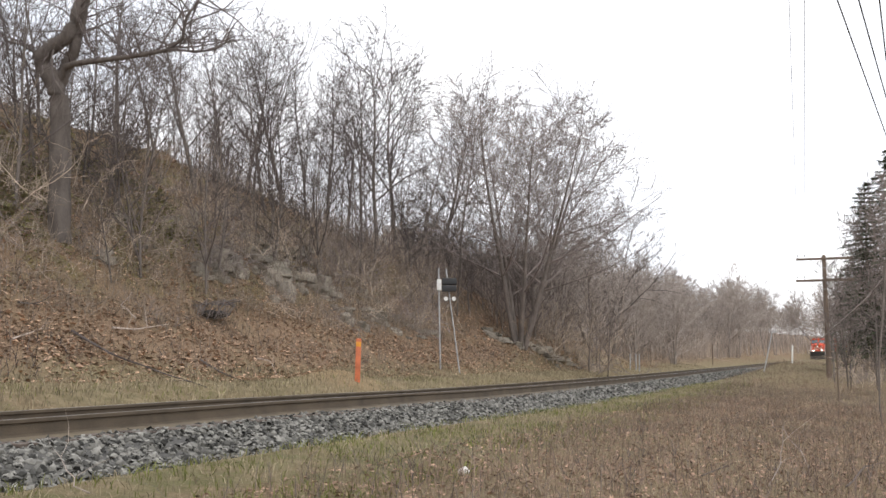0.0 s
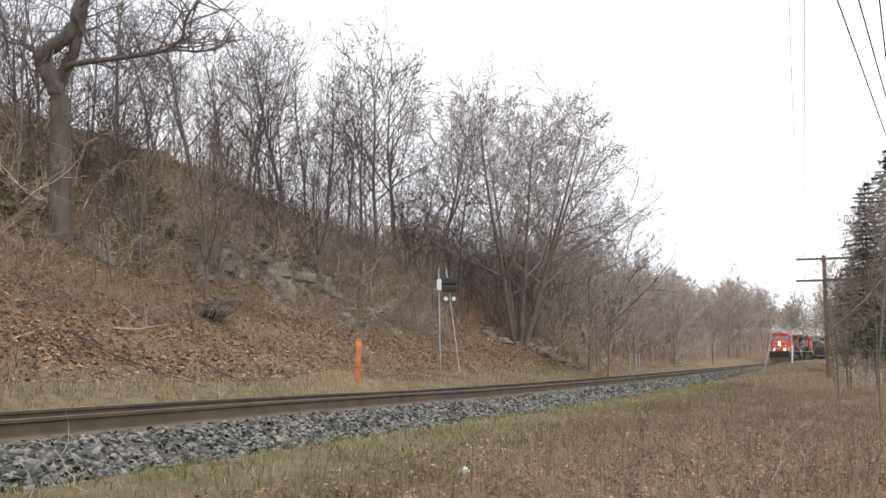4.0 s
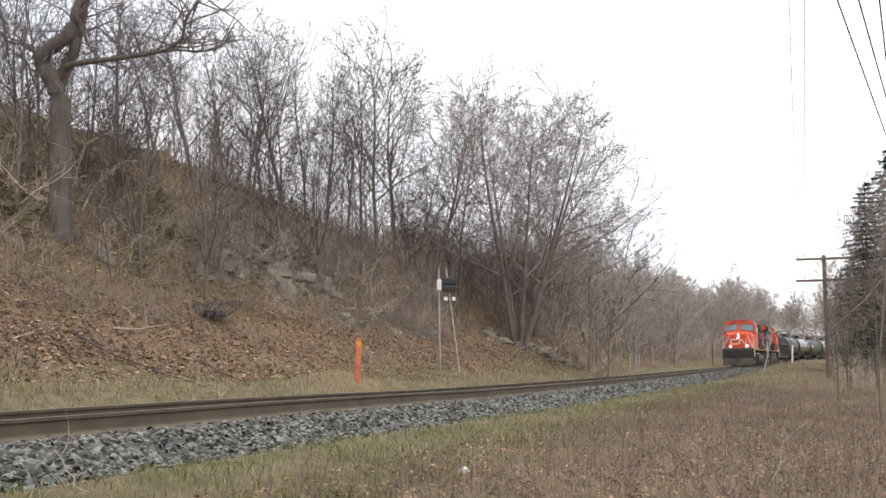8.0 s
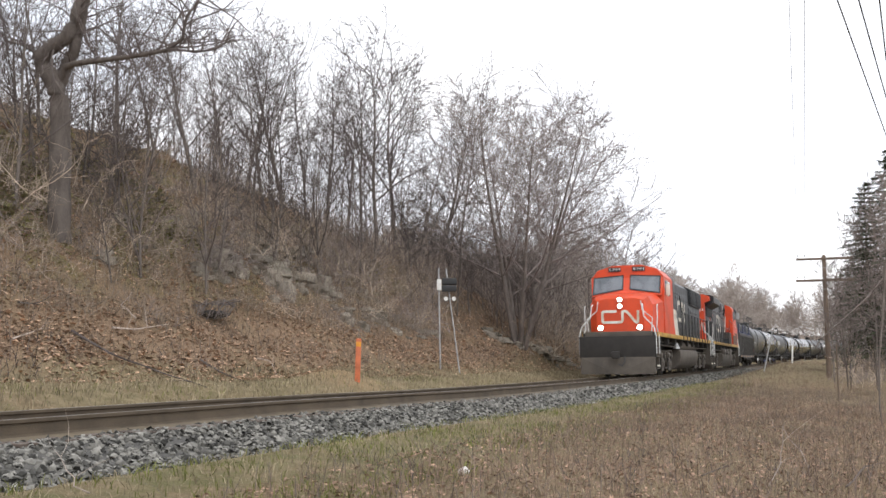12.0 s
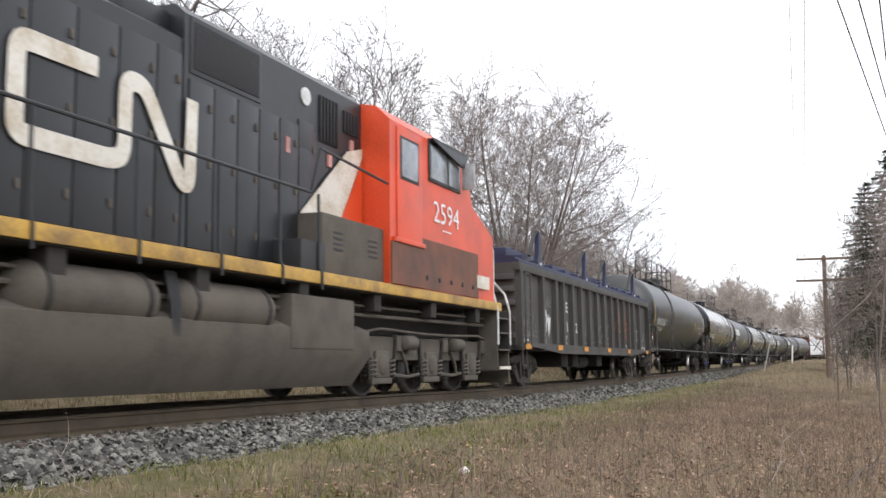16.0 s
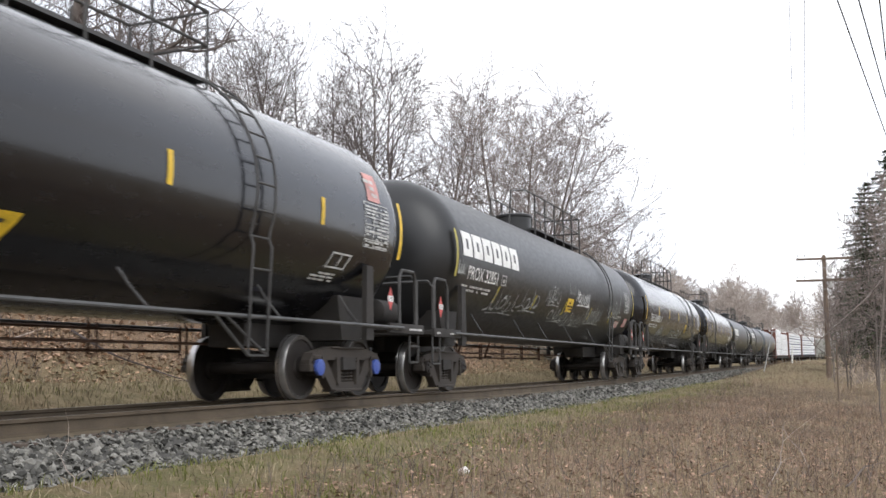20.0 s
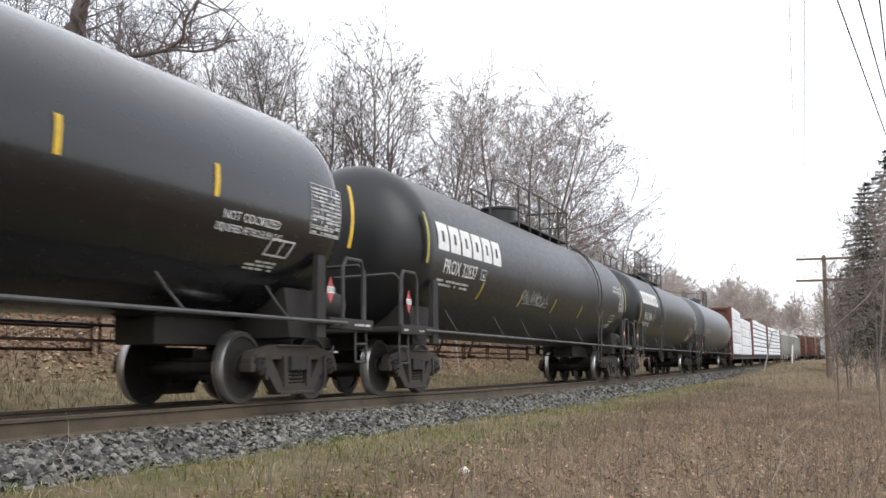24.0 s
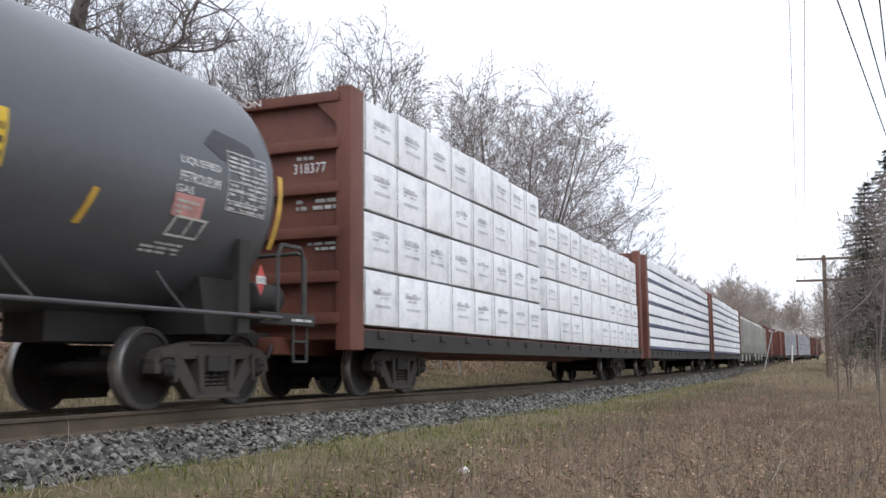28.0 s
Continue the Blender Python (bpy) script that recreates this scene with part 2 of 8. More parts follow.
TH = track_heading(TS)
_mid = (TH[1:] + TH[:-1]) / 2
TX = np.concatenate([[0], np.cumsum(np.cos(_mid) * 0.5)])
TY = np.concatenate([[0], np.cumsum(np.sin(_mid) * 0.5)])
TX, TY = TX - TX[600], TY - TY[600] + 21.117
_c = np.clip(TS, -40.0, 300.0)
TZ = -0.000834 * _c + 2.6355e-05 * _c * np.abs(_c) + np.interp(_c, [-25, -8, -4, 0, 10, 25, 45], [0.02, 0.02, 0.0, -0.035, -0.045, -0.03, 0.0])
CANT = -0.0102


def on_track(s, lat=0.0, z=0.0):
    """A point beside the track: s metres along it, lat metres towards the camera's side, z above the rails."""
    h = np.interp(s, TS, TH)
    return Vector((float(np.interp(s, TS, TX) + math.sin(h) * lat), float(np.interp(s, TS, TY) - math.cos(h) * lat), float(np.interp(s, TS, TZ) + z)))


def track_coords(x, y):
    """s, lat and the rails' height of many places."""
    sel = slice(400, 1500)
    tx, ty, ts = TX[sel], TY[sel], TS[sel]
    n = len(x)
    s, lat = np.zeros(n), np.zeros(n)
    for i in range(0, n, 4000):
        dx = x[i:i + 4000, None] - tx[None]
        dy = y[i:i + 4000, None] - ty[None]
        k = np.argmin(dx * dx + dy * dy, axis=1)
        r = np.arange(len(k))
        h = np.interp(ts[k], TS, TH)
        s[i:i + 4000] = ts[k] + dx[r, k] * np.cos(h) + dy[r, k] * np.sin(h)
        lat[i:i + 4000] = dx[r, k] * np.sin(h) - dy[r, k] * np.cos(h)
    return s, lat, np.interp(s, TS, TZ)


def lumps(x, y, scale, seed=0.0):
    """Soft hills and hollows between about -1 and 1."""
    k = 1.0 / scale
    return (np.sin(x * k * 1.7 + seed) * np.cos(y * k * 1.3 + 1.7 * seed) + 0.6 * np.sin(x * k * 3.1 - y * k * 2.3 + 2 * seed) + 0.4 * np.cos(x * k * 5.3 + y * k * 4.7 + seed)) / 2.0


def smooth01(t):
    t = np.clip(t, 0, 1)
    return t * t * (3 - 2 * t)


MOUND = Vector((-2.55, 25.2))


def ground_height(x, y):
    x, y = np.atleast_1d(np.asarray(x, float)), np.atleast_1d(np.asarray(y, float))
    s, lat, zt = track_coords(x, y)
    # camera's side
    near = np.interp(lat, [0, 1.9, 2.6, 4.5, 8, 14, 40, 120, 400], [-0.5, -0.44, -0.38, -0.52, -0.8, -0.7, -0.3, 1.5, 6.0])
    hump = np.interp(s, [5, 20, 37, 60, 90, 300], [0, 0.12, 0.5, 1.0, 1.12, 1.12]) * np.interp(lat, [0, 2.4, 4.2, 7, 25, 60], [0, 0.0, 0.8, 1.0, 0.85, 0.5])
    near = near + hump
    mound = 0.3 * np.exp(-((x - MOUND.x) ** 2 + (y - MOUND.y) ** 2) / 1.1)
    # far side: ditch, foot and hill
    crest = -0.2 + np.interp(s, [-60, -10, 8, 18, 27, 36, 46, 60, 110, 400], [7.5, 8.2, 8.5, 8.0, 6.3, 4.2, 2.6, 1.6, 2.0, 3.0])
    width = np.interp(s, [-60, 0, 20, 40, 60, 400], [11, 11.5, 11, 8, 6, 12])
    d = -lat
    foot = np.interp(d, [0, 1.9, 2.5, 3.4, 5.5], [-0.5, -0.44, -0.3, 0.02, 0.3])
    rise = np.clip((d - 5.0) / width, 0, 1)
    hill = crest * (0.55 * rise + 0.45 * smooth01(rise)) + np.clip(d - 5 - width, 0, 200) * np.interp(s, [-10, 20, 40, 70], [0.04, 0.05, 0.1, 0.13]) * np.interp(d, [0, 90, 250], [1, 1, 0.6])
    far = foot + hill + mound
    # a low spur of the bank that runs on along the woods' foot
    far = far + 1.0 * smooth01((d - 4.3) / 1.8) * np.interp(s, [20, 28, 42, 56], [0, 1, 0.85, 0]) * np.interp(d, [0, 9, 16], [1, 1, 0.2])
    z = np.where(lat > 0, near, far) + zt
    away = smooth01((np.abs(lat) - 2.6) / 2.5)
    z = z + away * (0.05 * lumps(x, y, 1.3, 1.0) + 0.07 * lumps(x, y, 4.0, 2.0))
    z = z + smooth01((d - 6) / 5) * (0.32 * lumps(x, y, 2.4, 3.0) + 0.15 * lumps(x, y, 0.9, 5.0))
    return z


def gz(x, y):
    return float(ground_height(x, y)[0])


def axis_steps(lo, a, b, hi, fine):
    mid = np.arange(a, b, fine)
    left, right, step = [a], [b], fine
    while left[-1] > lo:
        step *= 1.16
        left.append(left[-1] - step)
    step = fine
    while right[-1] < hi:
        step *= 1.16
        right.append(right[-1] + step)
    return np.array(left[:0:-1] + list(mid) + right)


def build_ground():
    gx = axis_steps(-900, -26, 34, 1000, 0.3)
    gy = axis_steps(-700, 3, 75, 1600, 0.3)
    X, Y = np.meshgrid(gx, gy)
    x, y = X.ravel(), Y.ravel()
    z = ground_height(x, y)
    nx, ny = len(gx), len(gy)
    i = np.arange(nx * ny).reshape(ny, nx)
    faces = np.stack([i[:-1, :-1], i[:-1, 1:], i[1:, 1:], i[1:, :-1]], -1).reshape(-1, 4)
    me = bpy.data.meshes.new("ground")
    me.from_pydata(np.stack([x, y, z], 1).tolist(), [], faces.tolist())
    s, lat, zt = track_coords(x, y)
    lit = np.where(lat < 0, 0.1 + 0.9 * smooth01((-lat - 4.6) / 1.6), 0.1 + 0.5 * smooth01((lat - 3.0) / 1.5) * smooth01((34 - s) / 30))
    at = me.attributes.new("litter", "FLOAT", "POINT")
    at.data.foreach_set("value", lit.astype(np.float32))
    at = me.attributes.new("mossy", "FLOAT", "POINT")
    at.data.foreach_set("value", (0.85 * smooth01((-lat - 7.0) / 3.0) * smooth01((30 - s) / 14)).astype(np.float32))
    at = me.attributes.new("verdant", "FLOAT", "POINT")
    at.data.foreach_set("value", (0.8 * smooth01((lat - 2.2) / 0.5) * smooth01((5.6 - lat) / 2.2)).astype(np.float32))
    at = me.attributes.new("sandy", "FLOAT", "POINT")
    at.data.foreach_set("value", (0.9 * np.exp(-((x - MOUND.x) ** 2 + (y - MOUND.y) ** 2) / 1.6)).astype(np.float32))
    ob = mesh_part("ground", me, M_GROUND, smooth=180)
    tagged(ob, "brown verge and wooded bank strewn with dead leaves", "ground", kind="structure")
    return ob


build_ground()


def sweep_track(verts_of, s0, s1, step, closed=False):
    """Verts and faces of a section of (lat, z) drawn along the track."""
    vs, fs = [], []
    n = len(verts_of)
    for a in np.arange(s0, s1 + 0.01, step):
        for lat, z in verts_of:
            vs.append(on_track(a, lat, z - lat * math.sin(CANT)))
    rows = len(vs) // n
    for r in range(rows - 1):
        for k in range(n if closed else n - 1):
            j = (k + 1) % n
            fs.append((r * n + k, r * n + j, (r + 1) * n + j, (r + 1) * n + k))
    return vs, fs


def build_track():
    bed_v, bed_f = sweep_track([(-2.5, -0.52), (-2.0, -0.4), (-1.45, -0.225), (-0.9, -0.2), (0.9, -0.2), (1.45, -0.225), (2.0, -0.4), (2.6, -0.52)], -60, 300, 1.0)
    tagged(raw("ballast_bed", bed_v, bed_f, M_BED, smooth=60), "low grey bed of crushed stone under the track", "track bed", kind="structure")
    track = empty("railway_track", "single railway track with rust-brown rails on ballast", "railway track", kind="structure")
    # the rails: foot, web and head
    prof = [(-0.07, -0.18), (0.07, -0.18), (0.07, -0.168), (0.014, -0.145), (0.01, -0.05), (0.036, -0.036), (0.037, -0.008), (0.03, 0.0), (-0.03, 0.0), (-0.037, -0.008), (-0.036, -0.036), (-0.01, -0.05), (-0.014, -0.145), (-0.07, -0.168)]
    for c in (0.753, -0.753):
        v, f = sweep_track([(c + a, b) for a, b in prof], -60, 300, 1.0, True)
        ob = raw("rail", v, f, [M_RAIL, M_RAILTOP], track, "rust-brown steel rail with a worn bright head", smooth=35)
        n = len(prof)
        for i, p in enumerate(ob.data.polygons):
            if i % n in (7,):
                p.material_index = 1
    # brown dust that lies against the rails
    v, f = sweep_track([(-1.12, -0.215), (-0.85, -0.165), (0.0, -0.188), (0.85, -0.165), (1.12, -0.215)], -60, 160, 1.0)
    raw("brown_fines", v, f, M_RUSTDUST, track, "brown rust dust and fines between the rails", smooth=60)
    tie = B()
    box(tie, (-0.11, -1.3, -0.18), (0.11, 1.3, 0.0), 0.012)
    me = bpy.data.meshes.new("tie")
    tie.to_mesh(me)
    tie.free()
    me.materials.append(M_TIE)
    rng = random.Random(5)
    for i in range(150):
        s = -16 + i * 0.53
        ob = new("tie", me)
        ob.parent = track
        h = float(np.interp(s, TS, TH))
        p = on_track(s, 0, -0.172)
        ob.matrix_basis = Matrix.Translation(p) @ pose(0, 0, 0, 0, 0, math.degrees(h) + rng.uniform(-0.6, 0.6))


build_track()

# ================= trees and brush =================


def tube_rings(vs, fs, pts, rads, n=3):
    """Adds a tapered tube along points to lists of verts and faces."""
    base = len(vs)
    m = len(pts)
    for i in range(m):
        d = pts[min(i + 1, m - 1)] - pts[max(i - 1, 0)]
        d = d / (math.sqrt(d[0] ** 2 + d[1] ** 2 + d[2] ** 2) + 1e-9)
        a = np.array((-d[1], d[0], 0.0)) if abs(d[2]) < 0.95 else np.array((d[2], 0.0, -d[0]))
        a = a / (math.sqrt(a[0] ** 2 + a[1] ** 2 + a[2] ** 2) + 1e-9)
        b = np.array((d[1] * a[2] - d[2] * a[1], d[2] * a[0] - d[0] * a[2], d[0] * a[1] - d[1] * a[0]))
        for k in range(n):
            t = 2 * math.pi * k / n
            p = pts[i] + rads[i] * (math.cos(t) * a + math.sin(t) * b)
            vs.append((p[0], p[1], p[2]))
    for i in range(m - 1):
        for k in range(n):
            j = (k + 1) % n
            fs.append((base + i * n + k, base + i * n + j, base + (i + 1) * n + j, base + (i + 1) * n + k))


def wander(rng, p, d, length, steps, bend, up):
    """A line of points that grows from p along d, bending at random and turning upwards."""
    pts = [p]
    step = length / steps
    for _ in range(steps):
        d = d + np.array((rng.gauss(0, bend), rng.gauss(0, bend), rng.gauss(0, bend) + up))
        d = d / np.linalg.norm(d)
        p = p + d * step
        pts.append(p)
    return pts, d


def grow(rng, vs, fs, p, d, length, r, level, spec):
    steps = (7, 5, 4, 3, 2)[min(level, 4)]
    if level >= spec["levels"]:
        steps = min(steps, 3)
    pts, dend = wander(rng, p, d, length, steps, spec["bend"] * (0.6 if level == 0 else 1.0), spec["up"] * (0.3 if level == 0 else 1.0))
    r1 = r * (spec["taper"] if level == 0 else 0.35)
    rads = [r + (r1 - r) * (i / steps) for i in range(steps + 1)]
    tube_rings(vs[level > 0], fs[level > 0], pts, rads, (9, 5, 3, 3, 3)[min(level, 4)])
    if level >= spec["levels"]:
        return
    count = spec["kids"][min(level, len(spec["kids"]) - 1)]
    lo = spec["bare"] if level == 0 else 0.2
    for i in range(count):
        t = min(lo + (1 - lo) * (i + rng.random()) / count, 0.995)
        k = t * steps
        i0 = int(k)
        q = pts[i0] + (pts[i0 + 1] - pts[i0]) * (k - i0)
        ax = pts[i0 + 1] - pts[i0]
        ax = ax / np.linalg.norm(ax)
        ang = radians(rng.uniform(*spec["angle"]))
        az = i * 2.4 + rng.uniform(-0.6, 0.6)
        side = np.cross(ax, (0.3, 0.2, 0.93) if abs(ax[2]) < 0.9 else (1.0, 0.1, 0.0))
        side = side / np.linalg.norm(side)
        other = np.cross(ax, side)
        nd = ax * math.cos(ang) + (side * math.cos(az) + other * math.sin(az)) * math.sin(ang)
        ratio = spec["ratio"] * (1.25 - 0.6 * t if level == 0 else 1.1 - 0.45 * t) * rng.uniform(0.75, 1.2)
        rr = max(spec["thin"], rads[i0] * rng.uniform(0.38, 0.6))
        grow(rng, vs, fs, q, nd, length * ratio, rr, level + 1, spec)


def bare_tree(name, label, spec, seed, stems=1):
    """A leafless tree, trunk and crown, standing at the origin."""
    rng = random.Random(seed)
    vs, fs = ([], []), ([], [])
    for k in range(stems):
        lean = spec.get("lean", 0.06)
        a = rng.uniform(0, 6.28) if stems == 1 else 6.28 * k / stems + rng.uniform(-0.4, 0.4)
        lean = lean * rng.uniform(0.5, 1.1)
        d = np.array((math.cos(a) * lean, math.sin(a) * lean, 1.0))
        d = d / np.linalg.norm(d)
        p = np.array((math.cos(a) * 0.2 * (stems > 1), math.sin(a) * 0.2 * (stems > 1), -0.3))
        f = rng.uniform(0.85, 1.0) if stems > 1 else 1.0
        grow(rng, vs, fs, p, d, spec["height"] * f, spec["girth"] * f, 0, spec)
    tree = empty(name, label, "tree")
    raw("trunk", vs[0], fs[0], M_BARK, tree, smooth=60)
    raw("crown", vs[1], fs[1], M_TWIG, tree, "bare spreading branches and fine twigs", smooth=0)
    return tree


SET = set()


def place(proto, x, y, scale, turn, group, label="", sink=0.05):
    """Sets the first of a kind in place, and copies it for the others."""
    m = pose(x, y, gz(x, y) - sink, 0, 0, turn)
    sc = (scale,) * 3 if isinstance(scale, (int, float)) else scale
    if proto.name not in SET:
        SET.add(proto.name)
        proto.matrix_basis = m
        proto.scale = sc
        ob = proto
    else:
        keep = proto.scale.copy()
        proto.scale = sc
        ob = copy_thing(proto, m)
        proto.scale = keep
    return tagged(ob, label=label, group=group)


SAPLING = dict(height=4.6, girth=0.035, taper=0.2, bend=0.09, up=0.05, levels=2, kids=(14, 6), bare=0.12, angle=(20, 55), ratio=0.42, thin=0.007)


def pix(px, py, d):
    """The place at depth d along a line of sight."""
    f = 1735.98
    a = radians(6.58)
    u, w = (px - 784) / f, (441 - py) / f
    k = d / (math.cos(a) - w * math.sin(a))
    return Vector((u * k, d, EYE + k * (w * math.cos(a) + math.sin(a))))


def land(px, py, far=140.0):
    """Where a line of sight first meets the ground."""
    ds = np.concatenate([np.arange(5.0, 60.0, 0.2), np.arange(60.0, far, 1.0)])
    p = [pix(px, py, d) for d in ds]
    z = ground_height([q.x for q in p], [q.y for q in p])
    for q, g in zip(p, z):
        if q.z <= g:
            return Vector((q.x, q.y, g))
    return Vector((p[-1].x, p[-1].y, z[-1]))


def unit(v):
    return v / (np.linalg.norm(v, axis=-1, keepdims=True) + 1e-9)


def tubes(pts, rads, n):
    """Tapered tubes along many lines at once: points (m, k, 3), radii (m, k)."""
    m, k, _ = pts.shape
    along = unit(np.gradient(pts, axis=1))
    ref = np.where(np.abs(along.mean(1)[:, None, 2:3]) < 0.8, np.array((0.0, 0.0, 1.0)), np.array((1.0, 0.0, 0.0)))
    a = unit(np.cross(along, np.broadcast_to(ref, along.shape)))
    b = np.cross(along, a)
    w = 2 * np.pi * np.arange(n) / n
    v = pts[:, :, None] + rads[:, :, None, None] * (np.cos(w)[:, None] * a[:, :, None] + np.sin(w)[:, None] * b[:, :, None])
    i = np.arange(m * k * n).reshape(m, k, n)
    j = np.roll(i, -1, 2)
    return v.reshape(-1, 3), np.stack([i[:, :-1], j[:, :-1], j[:, 1:], i[:, 1:]], -1).reshape(-1, 4)


def quads_mesh(name, vs, fs, material, parent=None, label="", smooth=0):
    """A mesh of four-sided faces from arrays."""
    me = bpy.data.meshes.new(name)
    me.vertices.add(len(vs))
    me.vertices.foreach_set("co", np.asarray(vs, np.float32).ravel())
    me.loops.add(len(fs) * 4)
    me.loops.foreach_set("vertex_index", np.asarray(fs, np.int32).ravel())
    me.polygons.add(len(fs))
    me.polygons.foreach_set("loop_start", np.arange(0, len(fs) * 4, 4, dtype=np.int32))
    me.update(calc_edges=True)
    return mesh_part(name, me, material, parent, label, smooth)


def branching(rng, p, d, ln, r, levels):
    """Lines of a branching plant, level by level: each level sets its children along its own lines."""
    out = []
    for lv in levels:
        k, m = lv["steps"], len(p)
        pts = [p]
        q = p
        for _ in range(k):
            d = d + rng.normal(0, lv["bend"], (m, 3))
            d[:, 2] += lv["up"]
            d = unit(d)
            q = q + d * (ln / k)[:, None]
            pts.append(q)
        pts = np.stack(pts, 1)
        t = np.linspace(0, 1, k + 1)
        rads = np.maximum(r[:, None] * (1 - t * (1 - lv["taper"])), lv.get("thin", 0.005))
        out.append((pts, rads, lv["sides"]))
        c = lv.get("kids", 0)
        if not c:
            break
        u = lv["bare"] + (0.97 - lv["bare"]) * (np.arange(c) + rng.uniform(0, 1, (m, c))) / c
        j = (u * k).astype(int)
        row = np.arange(m)[:, None]
        seg = pts[row, j + 1] - pts[row, j]
        p = pts[row, j] + seg * (u * k - j)[..., None]
        ax = unit(seg)
        side = unit(np.cross(ax, np.where(np.abs(ax[..., 2:3]) < 0.9, np.array((0.3, 0.2, 0.93)), np.array((1.0, 0.1, 0.0)))))
        az = rng.uniform(0, 6.28, (m, 1)) + np.arange(c) * 2.4 + rng.uniform(-0.5, 0.5, (m, c))
        ang = np.radians(rng.uniform(*lv["angle"], (m, c))) * (1.2 - 0.4 * u)
        d = ax * np.cos(ang)[..., None] + (side * np.cos(az)[..., None] + np.cross(ax, side) * np.sin(az)[..., None]) * np.sin(ang)[..., None]
        grow_by = lv["low"] + (lv["high"] - lv["low"]) * u
        r = np.maximum(r[:, None] * (1 - u * (1 - lv["taper"])) * lv["thick"] * rng.uniform(0.7, 1.1, (m, c)), 0.004).ravel()
        ln = (ln[:, None] * lv["ratio"] * grow_by * rng.uniform(0.65, 1.25, (m, c))).ravel()
        p, d = p.reshape(-1, 3), d.reshape(-1, 3)
    return out


def leafless_tree(name, label, sp, seed, high, stems=1, twigs=None, spread=0.0, bark=None):
    """A bare tree, brought to the height named: stems, and a crown of branches and fine twigs."""
    rng = np.random.RandomState(seed)
    a = 6.283 * np.arange(stems) / stems + rng.uniform(-0.35, 0.35, stems)
    lean = rng.uniform(*sp["lean"], stems)
    d = unit(np.stack([np.cos(a) * lean, np.sin(a) * lean, np.ones(stems)], 1))
    p = np.stack([np.cos(a), np.sin(a), np.zeros(stems)], 1) * 0.14 * (stems > 1)
    p[:, 2] -= 0.25
    lines = branching(rng, p, d, sp["length"] * rng.uniform(0.85, 1.05, stems), sp["girth"] * rng.uniform(0.8, 1.05, stems), sp["levels"])
    if spread:
        # the head is opened out to its full width
        reach = np.sort(np.concatenate([np.hypot(q[0][:, -1, 0], q[0][:, -1, 1]) for q in lines[1:]]))
        wide = spread / reach[int(len(reach) * 0.95)]
        for q in lines:
            q[0][..., :2] *= wide
    tops = np.sort(np.concatenate([q[0][:, -1, 2] for q in lines[1:]]))
    f = high / tops[int(len(tops) * 0.99)]
    tree = empty(name, label, "tree")
    for nm, group, m in (("trunk", lines[:1], bark or M_BARK), ("crown", lines[1:], twigs or M_TWIG)):
        vs, fs, base = [], [], 0
        for pts, rads, n in group:
            pts = pts.copy()
            pts[..., 2] *= np.where(pts[..., 2] > 0, f, 1.0)
            if spread:
                # stray ends are drawn in to a domed head
                c = np.array((0.0, 0.0, 0.45 * high))
                g = np.sqrt((pts[..., 0] / spread) ** 2 + (pts[..., 1] / spread) ** 2 + ((pts[..., 2] - c[2]) / (0.55 * high)) ** 2)
                pull = np.where((g > 0.75) & (pts[..., 2] > 0.25 * high), (0.75 + (g - 0.75) * 0.75) / np.maximum(g, 0.01), 1.0)
                pts = c + (pts - c) * pull[..., None]
            v, q = tubes(pts, rads, n)
            vs.append(v)
            fs.append(q + base)
            base += len(v)
        quads_mesh(nm, np.concatenate(vs), np.concatenate(fs), m, tree, "" if nm == "trunk" else "bare ascending branches and fine twigs", 60 if nm == "trunk" else 0)
    return tree


def growth(steps, bend, up, taper, sides, kids=0, bare=0.2, angle=(25, 50), ratio=0.5, low=1.1, high=0.5, thick=0.6, thin=0.005):
    return dict(steps=steps, bend=bend, up=up, taper=taper, sides=sides, kids=kids, bare=bare, angle=angle, ratio=ratio, low=low, high=high, thick=thick, thin=thin)


FOREST = dict(length=9.6, girth=0.13, lean=(0.03, 0.2), levels=[
    growth(8, 0.05, 0.015, 0.1, 8, 15, 0.24, (36, 60), 0.54, 1.15, 0.42, 0.6, 0.01), growth(6, 0.075, 0.045, 0.25, 5, 7, 0.2, (32, 56), 0.48, 1.1, 0.6, 0.6, 0.013),
    growth(4, 0.08, 0.03, 0.4, 3, 6, 0.15, (34, 58), 0.5, 1.1, 0.65, 0.65, 0.0095), growth(2, 0.06, 0.02, 0.5, 3, 2, 0.25, (30, 52), 0.62, thin=0.0075), growth(1, 0.05, 0.02, 0.6, 3, thin=0.006)])
SLIM = dict(length=9.0, girth=0.085, lean=(0.03, 0.22), levels=[
    growth(8, 0.05, 0.02, 0.1, 7, 13, 0.2, (32, 56), 0.44, 1.2, 0.5, 0.6, 0.009), growth(5, 0.07, 0.045, 0.3, 4, 6, 0.18, (32, 54), 0.52, 1.1, 0.6, 0.6, 0.0115),
    growth(3, 0.07, 0.03, 0.4, 3, 5, 0.15, (32, 56), 0.58, 1.1, 0.65, 0.65, 0.0085), growth(2, 0.05, 0.02, 0.5, 3, thin=0.0068)])
FAR = dict(length=9.0, girth=0.1, lean=(0.04, 0.2), levels=[
    growth(6, 0.05, 0.02, 0.14, 5, 14, 0.22, (28, 55), 0.5, 1.15, 0.4, 0.5, 0.014), growth(4, 0.1, 0.06, 0.25, 3, 8, 0.15, (25, 50), 0.55, 1.1, 0.5, 0.6, 0.013),
    growth(2, 0.1, 0.05, 0.4, 3, 6, 0.15, (25, 50), 0.6, thin=0.011), growth(1, 0.1, 0.04, 0.6, 3, thin=0.01)])
